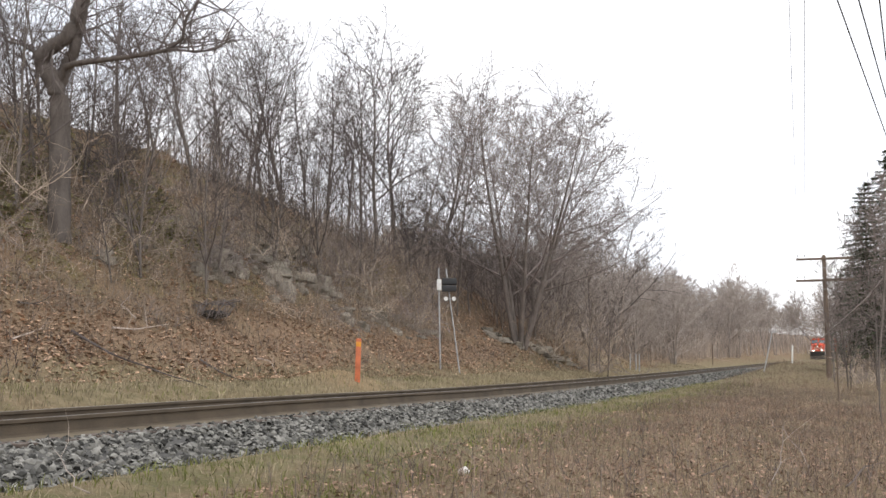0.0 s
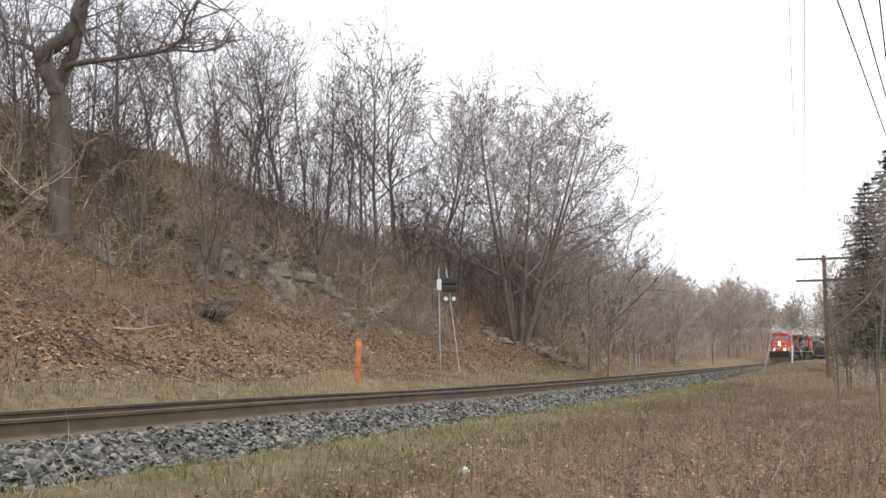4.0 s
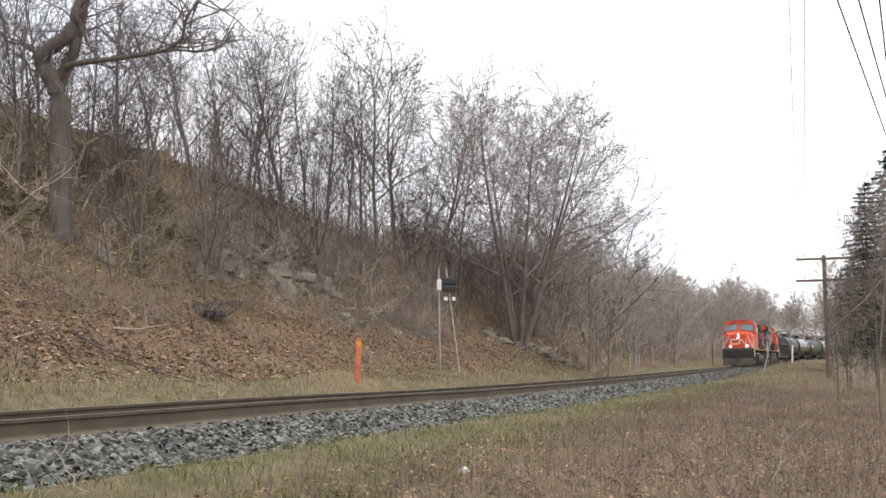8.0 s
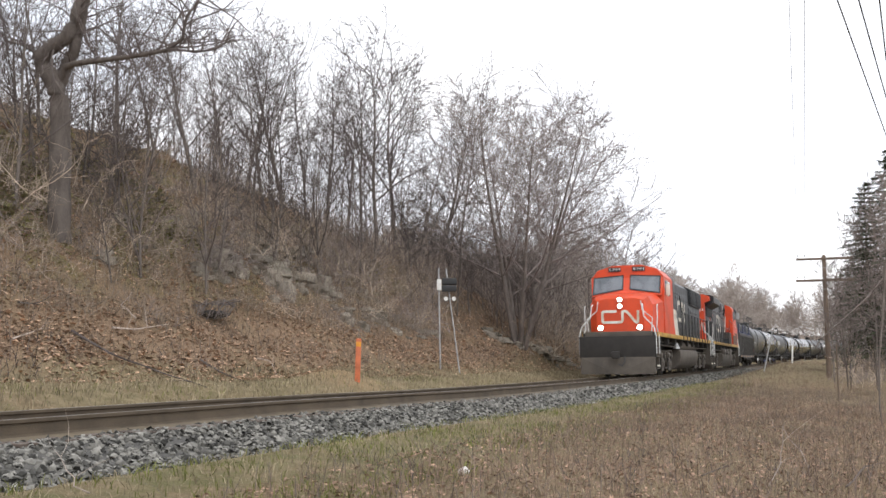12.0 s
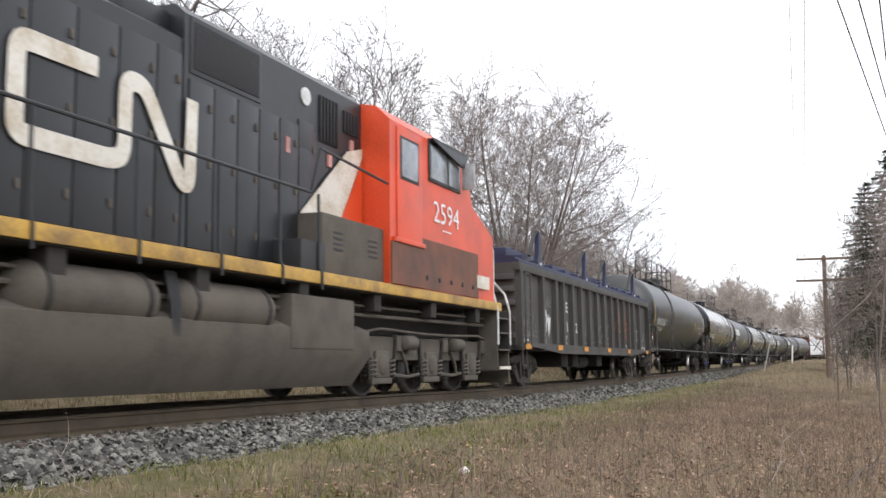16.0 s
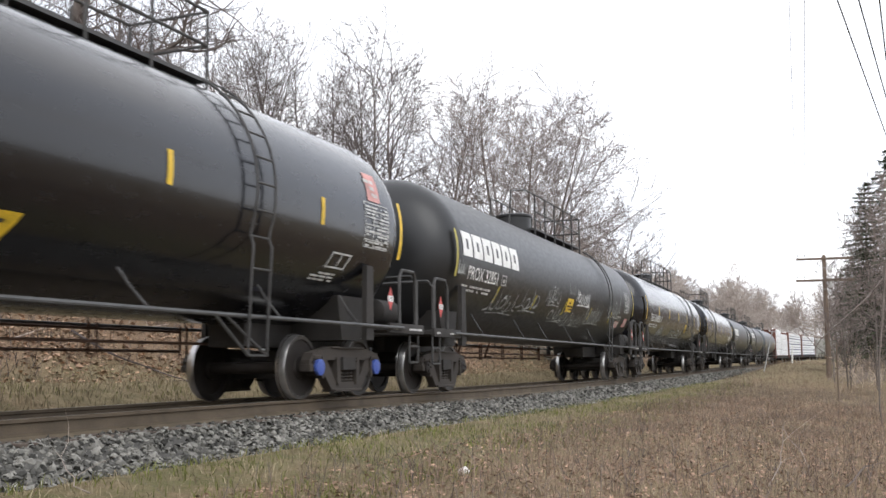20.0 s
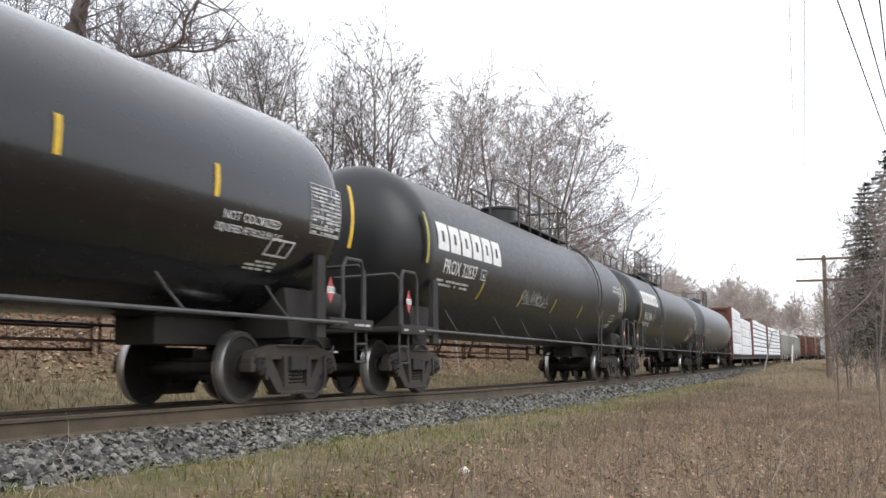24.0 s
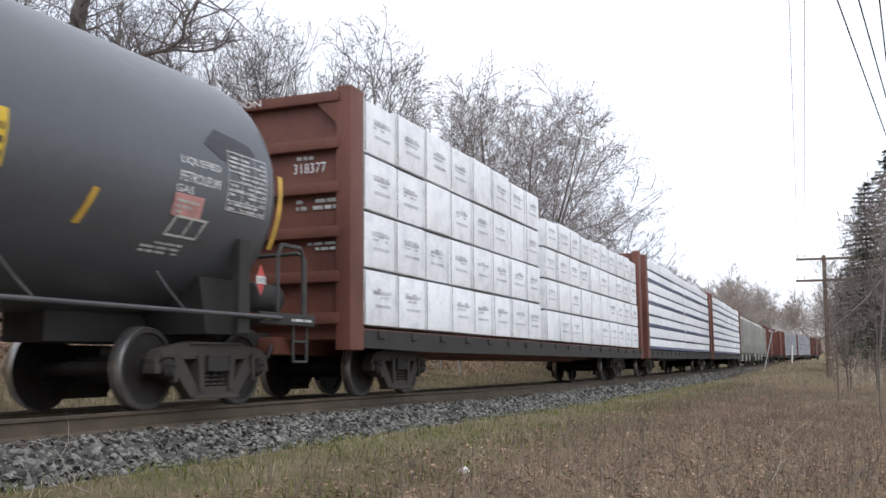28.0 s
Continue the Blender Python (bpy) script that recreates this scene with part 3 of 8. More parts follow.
BROAD = dict(length=10.5, girth=0.14, lean=(0.04, 0.42), levels=[
    growth(10, 0.025, 0.006, 0.07, 7, 15, 0.24, (40, 64), 0.56, 1.1, 0.45, 0.5, 0.01), growth(7, 0.045, 0.03, 0.2, 5, 9, 0.15, (30, 52), 0.42, 1.1, 0.65, 0.6, 0.011),
    growth(4, 0.05, 0.02, 0.4, 3, 7, 0.12, (30, 52), 0.5, 1.1, 0.65, 0.65, 0.009), growth(2, 0.045, 0.02, 0.55, 3, 2, 0.25, (28, 48), 0.65, thin=0.0075), growth(1, 0.05, 0.02, 0.6, 3, thin=0.006)])
ROUND = dict(length=7.5, girth=0.1, lean=(0.04, 0.34), levels=[
    growth(7, 0.04, 0.02, 0.2, 5, 14, 0.1, (40, 62), 0.56, 1.1, 0.45, 0.5, 0.013), growth(5, 0.07, 0.05, 0.25, 3, 9, 0.12, (24, 44), 0.45, 1.1, 0.5, 0.6, 0.012),
    growth(2, 0.08, 0.04, 0.4, 3, 6, 0.15, (24, 44), 0.55, thin=0.01), growth(1, 0.08, 0.03, 0.6, 3, thin=0.009)])
EDGE = dict(length=8.0, girth=0.1, lean=(0.1, 0.4), levels=[
    growth(7, 0.05, 0.01, 0.14, 7, 16, 0.15, (40, 68), 0.55, 1.2, 0.45, 0.5), growth(6, 0.09, 0.05, 0.22, 4, 9, 0.15, (28, 52), 0.5, 1.1, 0.5, 0.55, 0.01),
    growth(3, 0.1, 0.04, 0.4, 3, 6, 0.15, (28, 52), 0.55, thin=0.0085), growth(2, 0.1, 0.04, 0.5, 3, thin=0.0075)])


def build_forest():
    rng = random.Random(11)
    tall = [leafless_tree("forest_tree", "tall bare deciduous tree on the wooded bank", FOREST, 20 + i, 10.6) for i in range(4)]
    slim = [leafless_tree("slim_tree", "slim bare young tree with upright branches", SLIM, 40 + i, 9.3) for i in range(4)]
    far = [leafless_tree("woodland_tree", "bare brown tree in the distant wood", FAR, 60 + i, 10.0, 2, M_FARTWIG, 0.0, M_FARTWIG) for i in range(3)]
    # the trees that stand out against the sky, by line of sight, depth and top
    hero = ((20, 33, -90), (60, 30, -120), (195, 33, -90), (268, 35, -70), (345, 34, -30), (392, 40, 10), (430, 42, 0), (470, 39, 60), (502, 43, 40), (540, 42, 25), (575, 47, 110), (615, 48, 105), (640, 45, 45), (668, 47, 40), (700, 52, 85), (735, 55, 150), (770, 57, 150), (810, 60, 150), (980, 62, 210), (1035, 66, 280), (1080, 70, 350))
    for i, (px, d, top) in enumerate(hero):
        p = pix(px, 500, d)
        z = gz(p.x, p.y)
        pr = (tall if i % 3 else slim)[i % 4]
        full = 10.6 if i % 3 else 9.3
        sc = max(0.45, (pix(px, top, d).z - z) / full)
        place(pr, p.x, p.y, (min(sc, 1.1), min(sc, 1.1), sc), rng.uniform(0, 360), "trees on the bank")
    spots = []
    tries = 0
    while len(spots) < 50 and tries < 4000:
        tries += 1
        s = rng.uniform(-4, 60)
        lat = -rng.uniform(10, 34) if s < 34 else -rng.uniform(8, 26)
        p = on_track(s, lat)
        if p.y < 12 or abs(p.x / p.y) > 0.55 or any((p.x - q[0]) ** 2 + (p.y - q[1]) ** 2 < 2.5 for q in spots):
            continue
        spots.append((p.x, p.y, -lat))
    for x, y, d in spots:
        k = rng.randrange(4)
        place((slim if d < 16 or k % 2 else tall)[k], x, y, rng.uniform(0.42, 0.74), rng.uniform(0, 360), "trees on the bank")
    # young spreading trees low on the bank
    n = 0
    while n < 24:
        p = on_track(rng.uniform(-6, 30), -rng.uniform(8.5, 13.5))
        if p.y < 14 or abs(p.x / p.y) > 0.5:
            continue
        n += 1
        sc = rng.uniform(0.26, 0.46)
        place((tall if n % 2 else slim)[n % 4], p.x, p.y, (sc * 1.15, sc * 1.15, sc), rng.uniform(0, 360), "trees on the bank", "young bare tree low on the leafy bank")
    # the woods along the outside of the curve
    for i in range(190):
        s = rng.uniform(60, 290) if i % 5 == 0 else rng.uniform(44, 165)
        lat = -rng.uniform(8.0, 40) - (s > 180) * 5
        p = on_track(s, lat)
        if abs(p.x / p.y) > 0.5:
            continue
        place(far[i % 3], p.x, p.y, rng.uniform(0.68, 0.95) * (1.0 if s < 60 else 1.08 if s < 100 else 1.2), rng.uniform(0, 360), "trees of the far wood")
    # woods beyond the bend, behind the pole
    for i in range(56):
        p = pix(rng.uniform(1300, 1620), 630, rng.uniform(170, 330)) if i % 2 else pix(rng.uniform(1480, 1640), 640, rng.uniform(90, 230))
        s, lat, zt = track_coords(np.array([p.x]), np.array([p.y]))
        if abs(lat[0]) < 7:
            continue
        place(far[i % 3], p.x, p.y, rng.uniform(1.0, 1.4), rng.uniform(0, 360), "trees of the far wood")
    p = pix(920, 600, 47)
    big = leafless_tree("broad_tree", "broad round-headed bare tree with dense fine twigs", BROAD, 7, 13.4, 6, M_GREYTWIG, 6.3)
    place(big, p.x, p.y, 1.0, 20, "")
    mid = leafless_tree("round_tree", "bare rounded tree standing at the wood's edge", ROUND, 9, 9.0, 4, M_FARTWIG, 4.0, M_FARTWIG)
    for px, d, sc in ((985, 58, 0.85), (1050, 64, 0.9), (1120, 78, 0.95), (1190, 90, 1.0)):
        q = pix(px, 600, d)
        place(mid, q.x, q.y, sc, px, "round trees of the wood")
    for i in range(40):
        p = pix(rng.uniform(1270, 1475), 630, rng.uniform(150, 270))
        s, lat, zt = track_coords(np.array([p.x]), np.array([p.y]))
        if lat[0] > -6.5 and lat[0] < 9:
            continue
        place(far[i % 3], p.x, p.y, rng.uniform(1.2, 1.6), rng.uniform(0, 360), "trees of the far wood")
    # unseen trees added behind the camera, to darken the tanks' lower reflections
    for i in range(44):
        x, y = rng.uniform(-75, 80), -rng.uniform(24, 46)
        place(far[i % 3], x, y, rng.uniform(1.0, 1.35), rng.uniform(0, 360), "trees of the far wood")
    edge = [leafless_tree("edge_tree", "bare grey tree with arching branches at the field's edge", EDGE, 31 + i, 8.0, 2, M_GREYTWIG, 3.1) for i in range(2)]
    for i, (px, d, sc) in enumerate(((1575, 60, 1.35), (1605, 55, 1.5), (1640, 48, 1.4), (1528, 66, 1.0), (1562, 84, 1.1), (1590, 74, 1.4))):
        q = pix(px, 650, d)
        place(edge[i % 2], q.x, q.y, sc, rng.uniform(0, 360), "trees at the field's edge")


build_forest()


def build_spruce():
    """A dark spruce of drooping whorls, each branch set with needle sprays."""
    rng = random.Random(17)
    H = 11.0
    tree = empty("spruce_tree", "dark green spruce behind the bare edge trees", "tree")
    vs, fs = [], []
    tube_rings(vs, fs, [np.array((0.0, 0.0, -0.3)), np.array((0.05, 0, H * 0.5)), np.array((0, 0, H))], [0.17, 0.1, 0.02], 8)
    raw("trunk", vs, fs, M_BARK, tree, smooth=60)
    bv, bf, nv, nf = [], [], [], []
    z = 0.9
    while z < H - 0.2:
        reach = 2.9 * (1 - z / H) ** 0.75 + 0.2
        for k in range(10):
            a = rng.uniform(0, 6.28)
            ln = reach * rng.uniform(0.65, 1.1)
            pts = []
            for i in range(5):
                t = i / 4
                pts.append(np.array((math.cos(a) * ln * t, math.sin(a) * ln * t, z + 0.12 * t - 0.55 * ln * 0.5 * t * t + 0.12 * t ** 4)))
            tube_rings(bv, bf, pts, [0.022, 0.018, 0.013, 0.009, 0.004], 3)
            for i in range(int(9 + ln * 9)):
                t = rng.uniform(0.15, 1.0)
                j = min(int(t * 4), 3)
                q = pts[j] + (pts[j + 1] - pts[j]) * (t * 4 - j)
                w = rng.uniform(0.09, 0.22) * (1.2 - 0.5 * t)
                b = a + rng.choice((-1, 1)) * rng.uniform(0.4, 1.2)
                d = np.array((math.cos(b), math.sin(b), rng.uniform(-0.7, 0.05)))
                sd = np.array((-math.sin(b), math.cos(b), rng.uniform(-0.5, 0.5))) * 0.035
                n0 = len(nv)
                nv += [tuple(q - sd), tuple(q + sd), tuple(q + d * w + sd * 0.8), tuple(q + d * w * 1.5), tuple(q + d * w - sd * 0.8)]
                nf.append((n0, n0 + 1, n0 + 2, n0 + 3, n0 + 4))
        z += 0.24
    raw("branch_whorls", bv, bf, M_BARK, tree)
    raw("needles", nv, nf, M_NEEDLE, tree, "dark green needle sprays")
    for px, d, sc in ((1545, 62, 1.1), (1592, 56, 1.2), (1518, 84, 0.85)):
        q = pix(px, 650, d)
        place(tree, q.x, q.y, sc, px, "spruces at the field's edge")


build_spruce()


def build_gnarled_tree():
    """The old forked tree with a long level limb."""
    base = pix(100, 420, 24.0)
    z0 = gz(base.x, base.y)
    rng = random.Random(3)
    vs, fs = ([], []), ([], [])

    def line(points, r0, r1, lev, n):
        pts = [np.array(pix(px, py, d)) for px, py, d in points]
        out = []
        for a, b in zip(pts, pts[1:]):
            for k in range(3):
                out.append(a + (b - a) * k / 3)
        out.append(pts[-1])
        m = len(out) - 1
        tube_rings(vs[lev], fs[lev], out, [(r0 + (r1 - r0) * i / m) * (1 + 0.07 * math.sin(i * 2.1)) for i in range(m + 1)], n)
        return out

    low = 640 - (z0 - EYE - 0.3) * 72.3
    left = line([(106, low, 24), (105, low - 40, 24), (107, 300, 24), (108, 210, 24), (105, 172, 24), (94, 140, 24), (76, 112, 24), (74, 100, 23.9), (88, 86, 23.9), (118, 66, 23.8), (134, 34, 23.8), (150, -20, 23.8), (160, -120, 23.6)], 0.29, 0.12, 0, 12)
    limb = line([(106, 140, 24), (116, 118, 23.9), (132, 112, 23.8), (160, 108, 23.6), (205, 103, 23.4), (250, 97, 23.2), (295, 89, 23.0), (324, 68, 22.8), (331, 30, 22.7), (350, 2, 22.6), (380, -30, 22.5)], 0.1, 0.02, 0, 8)
    up2 = line([(106, 150, 24.1), (118, 118, 24.1), (131, 92, 24), (143, 48, 24), (152, 0, 24), (165, -70, 24)], 0.17, 0.1, 0, 8)
    spur = line([(285, 90, 23.0), (310, 86, 22.9), (345, 92, 22.8), (380, 88, 22.7), (410, 70, 22.6)], 0.035, 0.012, 0, 6)
    line([(76, 112, 24), (60, 90, 23.9), (40, 78, 23.8), (10, 70, 23.6)], 0.045, 0.02, 0, 6)
    twist = dict(height=3, girth=0.05, taper=0.2, bend=0.14, up=0.02, levels=3, kids=(5, 4, 3), bare=0.2, angle=(25, 60), ratio=0.6, thin=0.006)
    for pts, cnt, ln in ((limb, 26, 1.9), (spur, 8, 1.3), (left[len(left) // 2:], 13, 2.2), (up2, 10, 2.2)):
        for i in range(cnt):
            k = int(len(pts) * (0.3 + 0.68 * i / cnt))
            q = pts[min(k, len(pts) - 1)]
            d = np.array((rng.gauss(0.3, 0.6), rng.gauss(0, 0.6), rng.gauss(0.45, 0.5)))
            d = d / np.linalg.norm(d)
            grow(rng, vs, fs, q, d, ln * rng.uniform(0.6, 1.2), 0.026, 1, twist)
    tree = empty("gnarled_tree", "old crooked bare tree with a long level limb", "tree")
    raw("trunk", vs[0], fs[0], M_BARK, tree, "thick twisted grey trunk", smooth=60)
    raw("crown", vs[1], fs[1], M_TWIG, tree, "tangled bare twigs", smooth=0)


build_gnarled_tree()


def build_brush():
    """Saplings and leafless thickets on the bank and along the woods' foot."""
    rng = random.Random(21)
    sap = [bare_tree("sapling", "thin bare sapling among the brush", SAPLING, 70 + i) for i in range(4)]
    thick = []
    for i in range(6):
        vs, fs = ([], []), ([], [])
        for k in range(22):
            a, r = rng.uniform(0, 6.28), rng.uniform(0, 1.9)
            p = np.array((r * math.cos(a), r * math.sin(a), -0.35))
            d = np.array((rng.gauss(0, 0.55), rng.gauss(0, 0.55), 1.0))
            d = d / np.linalg.norm(d)
            grow(rng, vs, fs, p, d, rng.uniform(0.9, 2.8), rng.uniform(0.009, 0.017), 1, dict(SAPLING, levels=3, kids=(0, 5, 2), bend=0.27, up=-0.01, thin=0.006))
        thick.append(tagged(raw("thicket", vs[1], fs[1], M_BRUSH if i % 3 else M_GREYTWIG), "tangled leafless thicket of thin brown stems", "shrub"))
    n = 0
    while n < 330:
        s = rng.uniform(-8, 40) if rng.random() < 0.8 else rng.uniform(40, 130)
        lat = -rng.uniform(7.4, 13 if n % 2 else 21) if s < 26 else -rng.uniform(6.8, 16)
        p = on_track(s, lat)
        px = 784 + 1736 * p.x / max(p.y, 1)
        if p.y < 10 or abs(p.x / p.y) > 0.52 or (780 < px < 1030 and lat > -11 and s < 50):
            continue
        n += 1
        sc = rng.uniform(0.5, 1.05) * (1.0 if s < 30 else 1.4) * (0.65 if s < 18 and lat > -9.5 else 1.0)
        place(thick[rng.randrange(6)], p.x, p.y, sc, rng.uniform(0, 360), "thickets on the bank")
    for i in range(14):
        q = pix(rng.uniform(860, 1080), 600, rng.uniform(49, 56))
        place(thick[i % 6], q.x, q.y, rng.uniform(1.1, 1.6), rng.uniform(0, 360), "thickets on the bank")
        q = pix(rng.uniform(820, 1080), 600, rng.uniform(48, 56))
        place(sap[i % 4], q.x, q.y, rng.uniform(0.9, 1.4), rng.uniform(0, 360), "saplings on the bank")
    n = 0
    while n < 260:
        s = rng.uniform(-4, 70) if n % 4 else rng.uniform(60, 150)
        lat = -rng.uniform(8, 24) if s < 24 else -rng.uniform(6.5, 18)
        p = on_track(s, lat)
        if p.y < 12 or abs(p.x / p.y) > 0.52:
            continue
        n += 1
        place(sap[rng.randrange(4)], p.x, p.y, rng.uniform(0.6, 1.35), rng.uniform(0, 360), "saplings on the bank")
    for i in range(30):
        q = pix(rng.uniform(1505, 1640), 650, rng.uniform(40, 95))
        place(thick[i % 6], q.x, q.y, rng.uniform(0.5, 1.0), rng.uniform(0, 360), "thickets at the field's edge")
    for i in range(14):
        q = pix(rng.uniform(1470, 1600), 650, rng.uniform(34, 90))
        place(sap[i % 4], q.x, q.y, rng.uniform(0.8, 1.3), rng.uniform(0, 360), "saplings at the field's edge")


build_brush()

# ================= the train: materials =================
M_TANKDULL = mat("dusty_black_tank_paint", (0.013, 0.0134, 0.0138), 0.42, scale=1.2, fine=12, bump=0, tint=(0.009, 0.009, 0.0095), spec=0.4, stretch=(0.5, 1, 1))
M_TANKGLOSS = mat("glossy_black_tank_paint", (0.006, 0.0065, 0.009), 0.24, scale=1.2, fine=8, bump=0, tint=(0.004, 0.004, 0.006), spec=0.38, stretch=(0.5, 1, 1))
M_TANKGREY = mat("weathered_grey_tank_paint", (0.082, 0.088, 0.098), 0.48, scale=1.0, fine=12, bump=0, tint=(0.058, 0.062, 0.069), stretch=(0.5, 1, 1))
M_TANKOLIVE = mat("dusty_charcoal_tank_paint", (0.026, 0.027, 0.026), 0.46, scale=1.0, fine=12, bump=0, tint=(0.018, 0.018, 0.017), stretch=(0.5, 1, 1))
M_UNDER = mat("dirty_underframe_steel", (0.034, 0.03, 0.027), 0.8, scale=3, fine=30, bump=0.3, tint=(0.022, 0.02, 0.018))
M_TRUCK = mat("dusty_cast_steel", (0.05, 0.04, 0.032), 0.8, scale=4, fine=40, bump=0.3, tint=(0.035, 0.03, 0.026), rnd=0.15)
M_WHEEL = mat("brown_wheel_steel", (0.022, 0.017, 0.014), 0.75, metal=0.1, scale=4, fine=40, bump=0.15)
M_TREAD = mat("bright_wheel_tread", (0.55, 0.54, 0.53), 0.35, metal=0.9, scale=4, fine=40, bump=0.05)
M_RIM = mat("worn_wheel_rim", (0.05, 0.044, 0.039), 0.6, metal=0.2, scale=4, fine=40, bump=0.1)
M_PIPE = mat("dark_handrail_paint", (0.06, 0.058, 0.056), 0.6, bump=0.05)
M_RUSTRAIL = mat("rust_brown_rail_steel", (0.11, 0.06, 0.04), 0.8, scale=5, fine=40, bump=0.2)
M_SILLLINE = mat("grey_side_rail_paint", (0.085, 0.085, 0.085), 0.55, bump=0.05)
M_YELLOW = mat("yellow_reflective_strip", (0.75, 0.5, 0.03), 0.5, scale=6, fine=40, bump=0, vary=0.15)
M_DULLYELLOW = mat("grimy_yellow_strip", (0.42, 0.36, 0.06), 0.55, scale=6, fine=40, bump=0, vary=0.2)
M_STRIPAMBER = mat("orange_yellow_strip", (0.62, 0.38, 0.06), 0.55, scale=6, fine=40, bump=0, vary=0.2)
M_AMBER = mat("amber_reflector", (0.75, 0.32, 0.03), 0.45, scale=5, fine=40, bump=0, vary=0.15)
M_LETTER = mat("white_lettering", (0.82, 0.82, 0.8), 0.55, scale=6, fine=50, bump=0, vary=0.1, tint=(0.66, 0.65, 0.62))
M_SMALLPRINT = mat("grey_stencil_print", (0.58, 0.58, 0.56), 0.6, scale=8, fine=60, bump=0, vary=0.3)
M_PLACARDRED = mat("red_placard", (0.6, 0.08, 0.07), 0.5, bump=0)
M_PINK = mat("faded_red_sticker", (0.6, 0.3, 0.27), 0.6, bump=0)
M_SCRAWL = mat("pale_spray_paint", (0.42, 0.44, 0.43), 0.6, scale=3, fine=25, bump=0, vary=0.5, tint=(0.13, 0.135, 0.13))
M_FADED = mat("faded_spray_paint", (0.19, 0.19, 0.185), 0.65, scale=3, fine=25, bump=0, vary=0.5, tint=(0.08, 0.08, 0.077))
M_SPRAY = mat("white_spray_paint", (0.75, 0.76, 0.76), 0.6, scale=3, fine=25, bump=0, vary=0.4, tint=(0.45, 0.46, 0.46))
M_SCRAWLRED = mat("orange_spray_paint", (0.55, 0.14, 0.06), 0.6, scale=3, fine=25, bump=0, vary=0.5, tint=(0.2, 0.07, 0.04))
M_BLUECAP = mat("blue_bearing_cap", (0.06, 0.11, 0.42), 0.5, bump=0.1)
M_LOCORED = mat("orange_red_enamel", (0.72, 0.075, 0.018), 0.42, scale=1.2, fine=20, bump=0.03, tint=(0.5, 0.06, 0.02), vary=0.2)
M_LOCOBLACK = mat("charcoal_enamel", (0.021, 0.023, 0.026), 0.42, scale=1.0, fine=16, bump=0.03, tint=(0.015, 0.015, 0.016), stretch=(1, 1, 0.25))
M_LOCOWHITE = mat("soiled_white_enamel", (0.75, 0.72, 0.65), 0.5, scale=2, fine=20, bump=0.02, tint=(0.5, 0.42, 0.3), vary=0.3)
M_STRIPE = mat("soiled_yellow_sill", (0.55, 0.33, 0.06), 0.55, scale=2.5, fine=25, bump=0.05, tint=(0.25, 0.15, 0.05), vary=0.3)
M_GRIME = mat("road_grimed_steel", (0.115, 0.098, 0.08), 0.85, scale=2.2, fine=25, bump=0.2, tint=(0.075, 0.064, 0.054))
M_REDGRIME = mat("grime_over_red_enamel", (0.2, 0.082, 0.052), 0.75, scale=1.6, fine=22, bump=0.1, tint=(0.095, 0.06, 0.046), vary=0.35)
M_GRILLE = mat("dark_intake_grille", (0.018, 0.018, 0.02), 0.7, scale=30, fine=120, bump=0.6)
# Cab panes: mirrored and see-through daylight is painted as an opaque grey.
M_GLASS = mat("painted_daylight_glass", (0.2, 0.22, 0.24), 0.1, spec=1.0, bump=0, vary=0.1)
# Windscreen: the mirrored sky is painted as a mottled blue-grey base colour.
M_WINDSCREEN = mat("painted_sky_glass", (0.15, 0.17, 0.19), 0.1, spec=1.0, bump=0, vary=0.4, scale=1.5, tint=(0.06, 0.07, 0.08))
M_SILVERPOST = mat("white_handrail_paint", (0.75, 0.75, 0.73), 0.5, bump=0.02)
M_HEADLIGHT = glow("lit_headlight", (1.0, 0.93, 0.8), 30.0)
M_DITCH = glow("lit_ditch_light", (1.0, 0.9, 0.75), 25.0)
M_DEADLAMP = mat("unlit_lamp_glass", (0.5, 0.5, 0.5), 0.15, bump=0)
M_GONDOLA = mat("weathered_black_gondola_paint", (0.066, 0.062, 0.056), 0.65, scale=1.4, fine=20, bump=0.08, tint=(0.04, 0.037, 0.034), stretch=(1, 1, 0.5))
M_COVERBLUE = mat("navy_cover_paint", (0.02, 0.025, 0.075), 0.55, scale=1.5, fine=20, bump=0.05, tint=(0.014, 0.016, 0.035))
M_CARBROWN = mat("oxide_red_car_paint", (0.16, 0.058, 0.038), 0.65, scale=1.6, fine=22, bump=0.08, tint=(0.1, 0.035, 0.024), stretch=(1, 1, 0.5))
M_WRAP = mat("white_lumber_wrap", (0.92, 0.93, 0.94), 0.5, scale=4, fine=18, bump=0.35, dist=0.03, tint=(0.74, 0.75, 0.77), vary=0.15, rnd=0.05)
M_WRAPBLUE = mat("blue_grey_wrap_stripe", (0.1, 0.11, 0.22), 0.5, scale=3, fine=20, bump=0.2, rnd=0.1)
M_WRAPPRINT = mat("grey_wrap_print", (0.66, 0.67, 0.69), 0.6, bump=0, vary=0.3)
M_WRAPGREY = mat("grey_lumber_wrap", (0.4, 0.42, 0.46), 0.5, scale=3, fine=18, bump=0.3, rnd=0.15)
M_HOPPER = mat("pale_grey_hopper_paint", (0.36, 0.36, 0.33), 0.6, scale=1.2, fine=20, bump=0.05, tint=(0.24, 0.23, 0.2), stretch=(1, 1, 0.4))
M_STRAP = mat("dark_strap", (0.05, 0.05, 0.055), 0.6, bump=0)

for m, cw, cr in ((M_TANKDULL, 0.2, 0.34), (M_TANKOLIVE, 0.36, 0.38), (M_TANKGREY, 0.45, 0.36), (M_TANKGLOSS, 0.34, 0.1)):
    bs = m.node_tree.nodes["Principled BSDF"]
    bs.inputs["Coat Weight"].default_value = cw
    bs.inputs["Coat Roughness"].default_value = cr

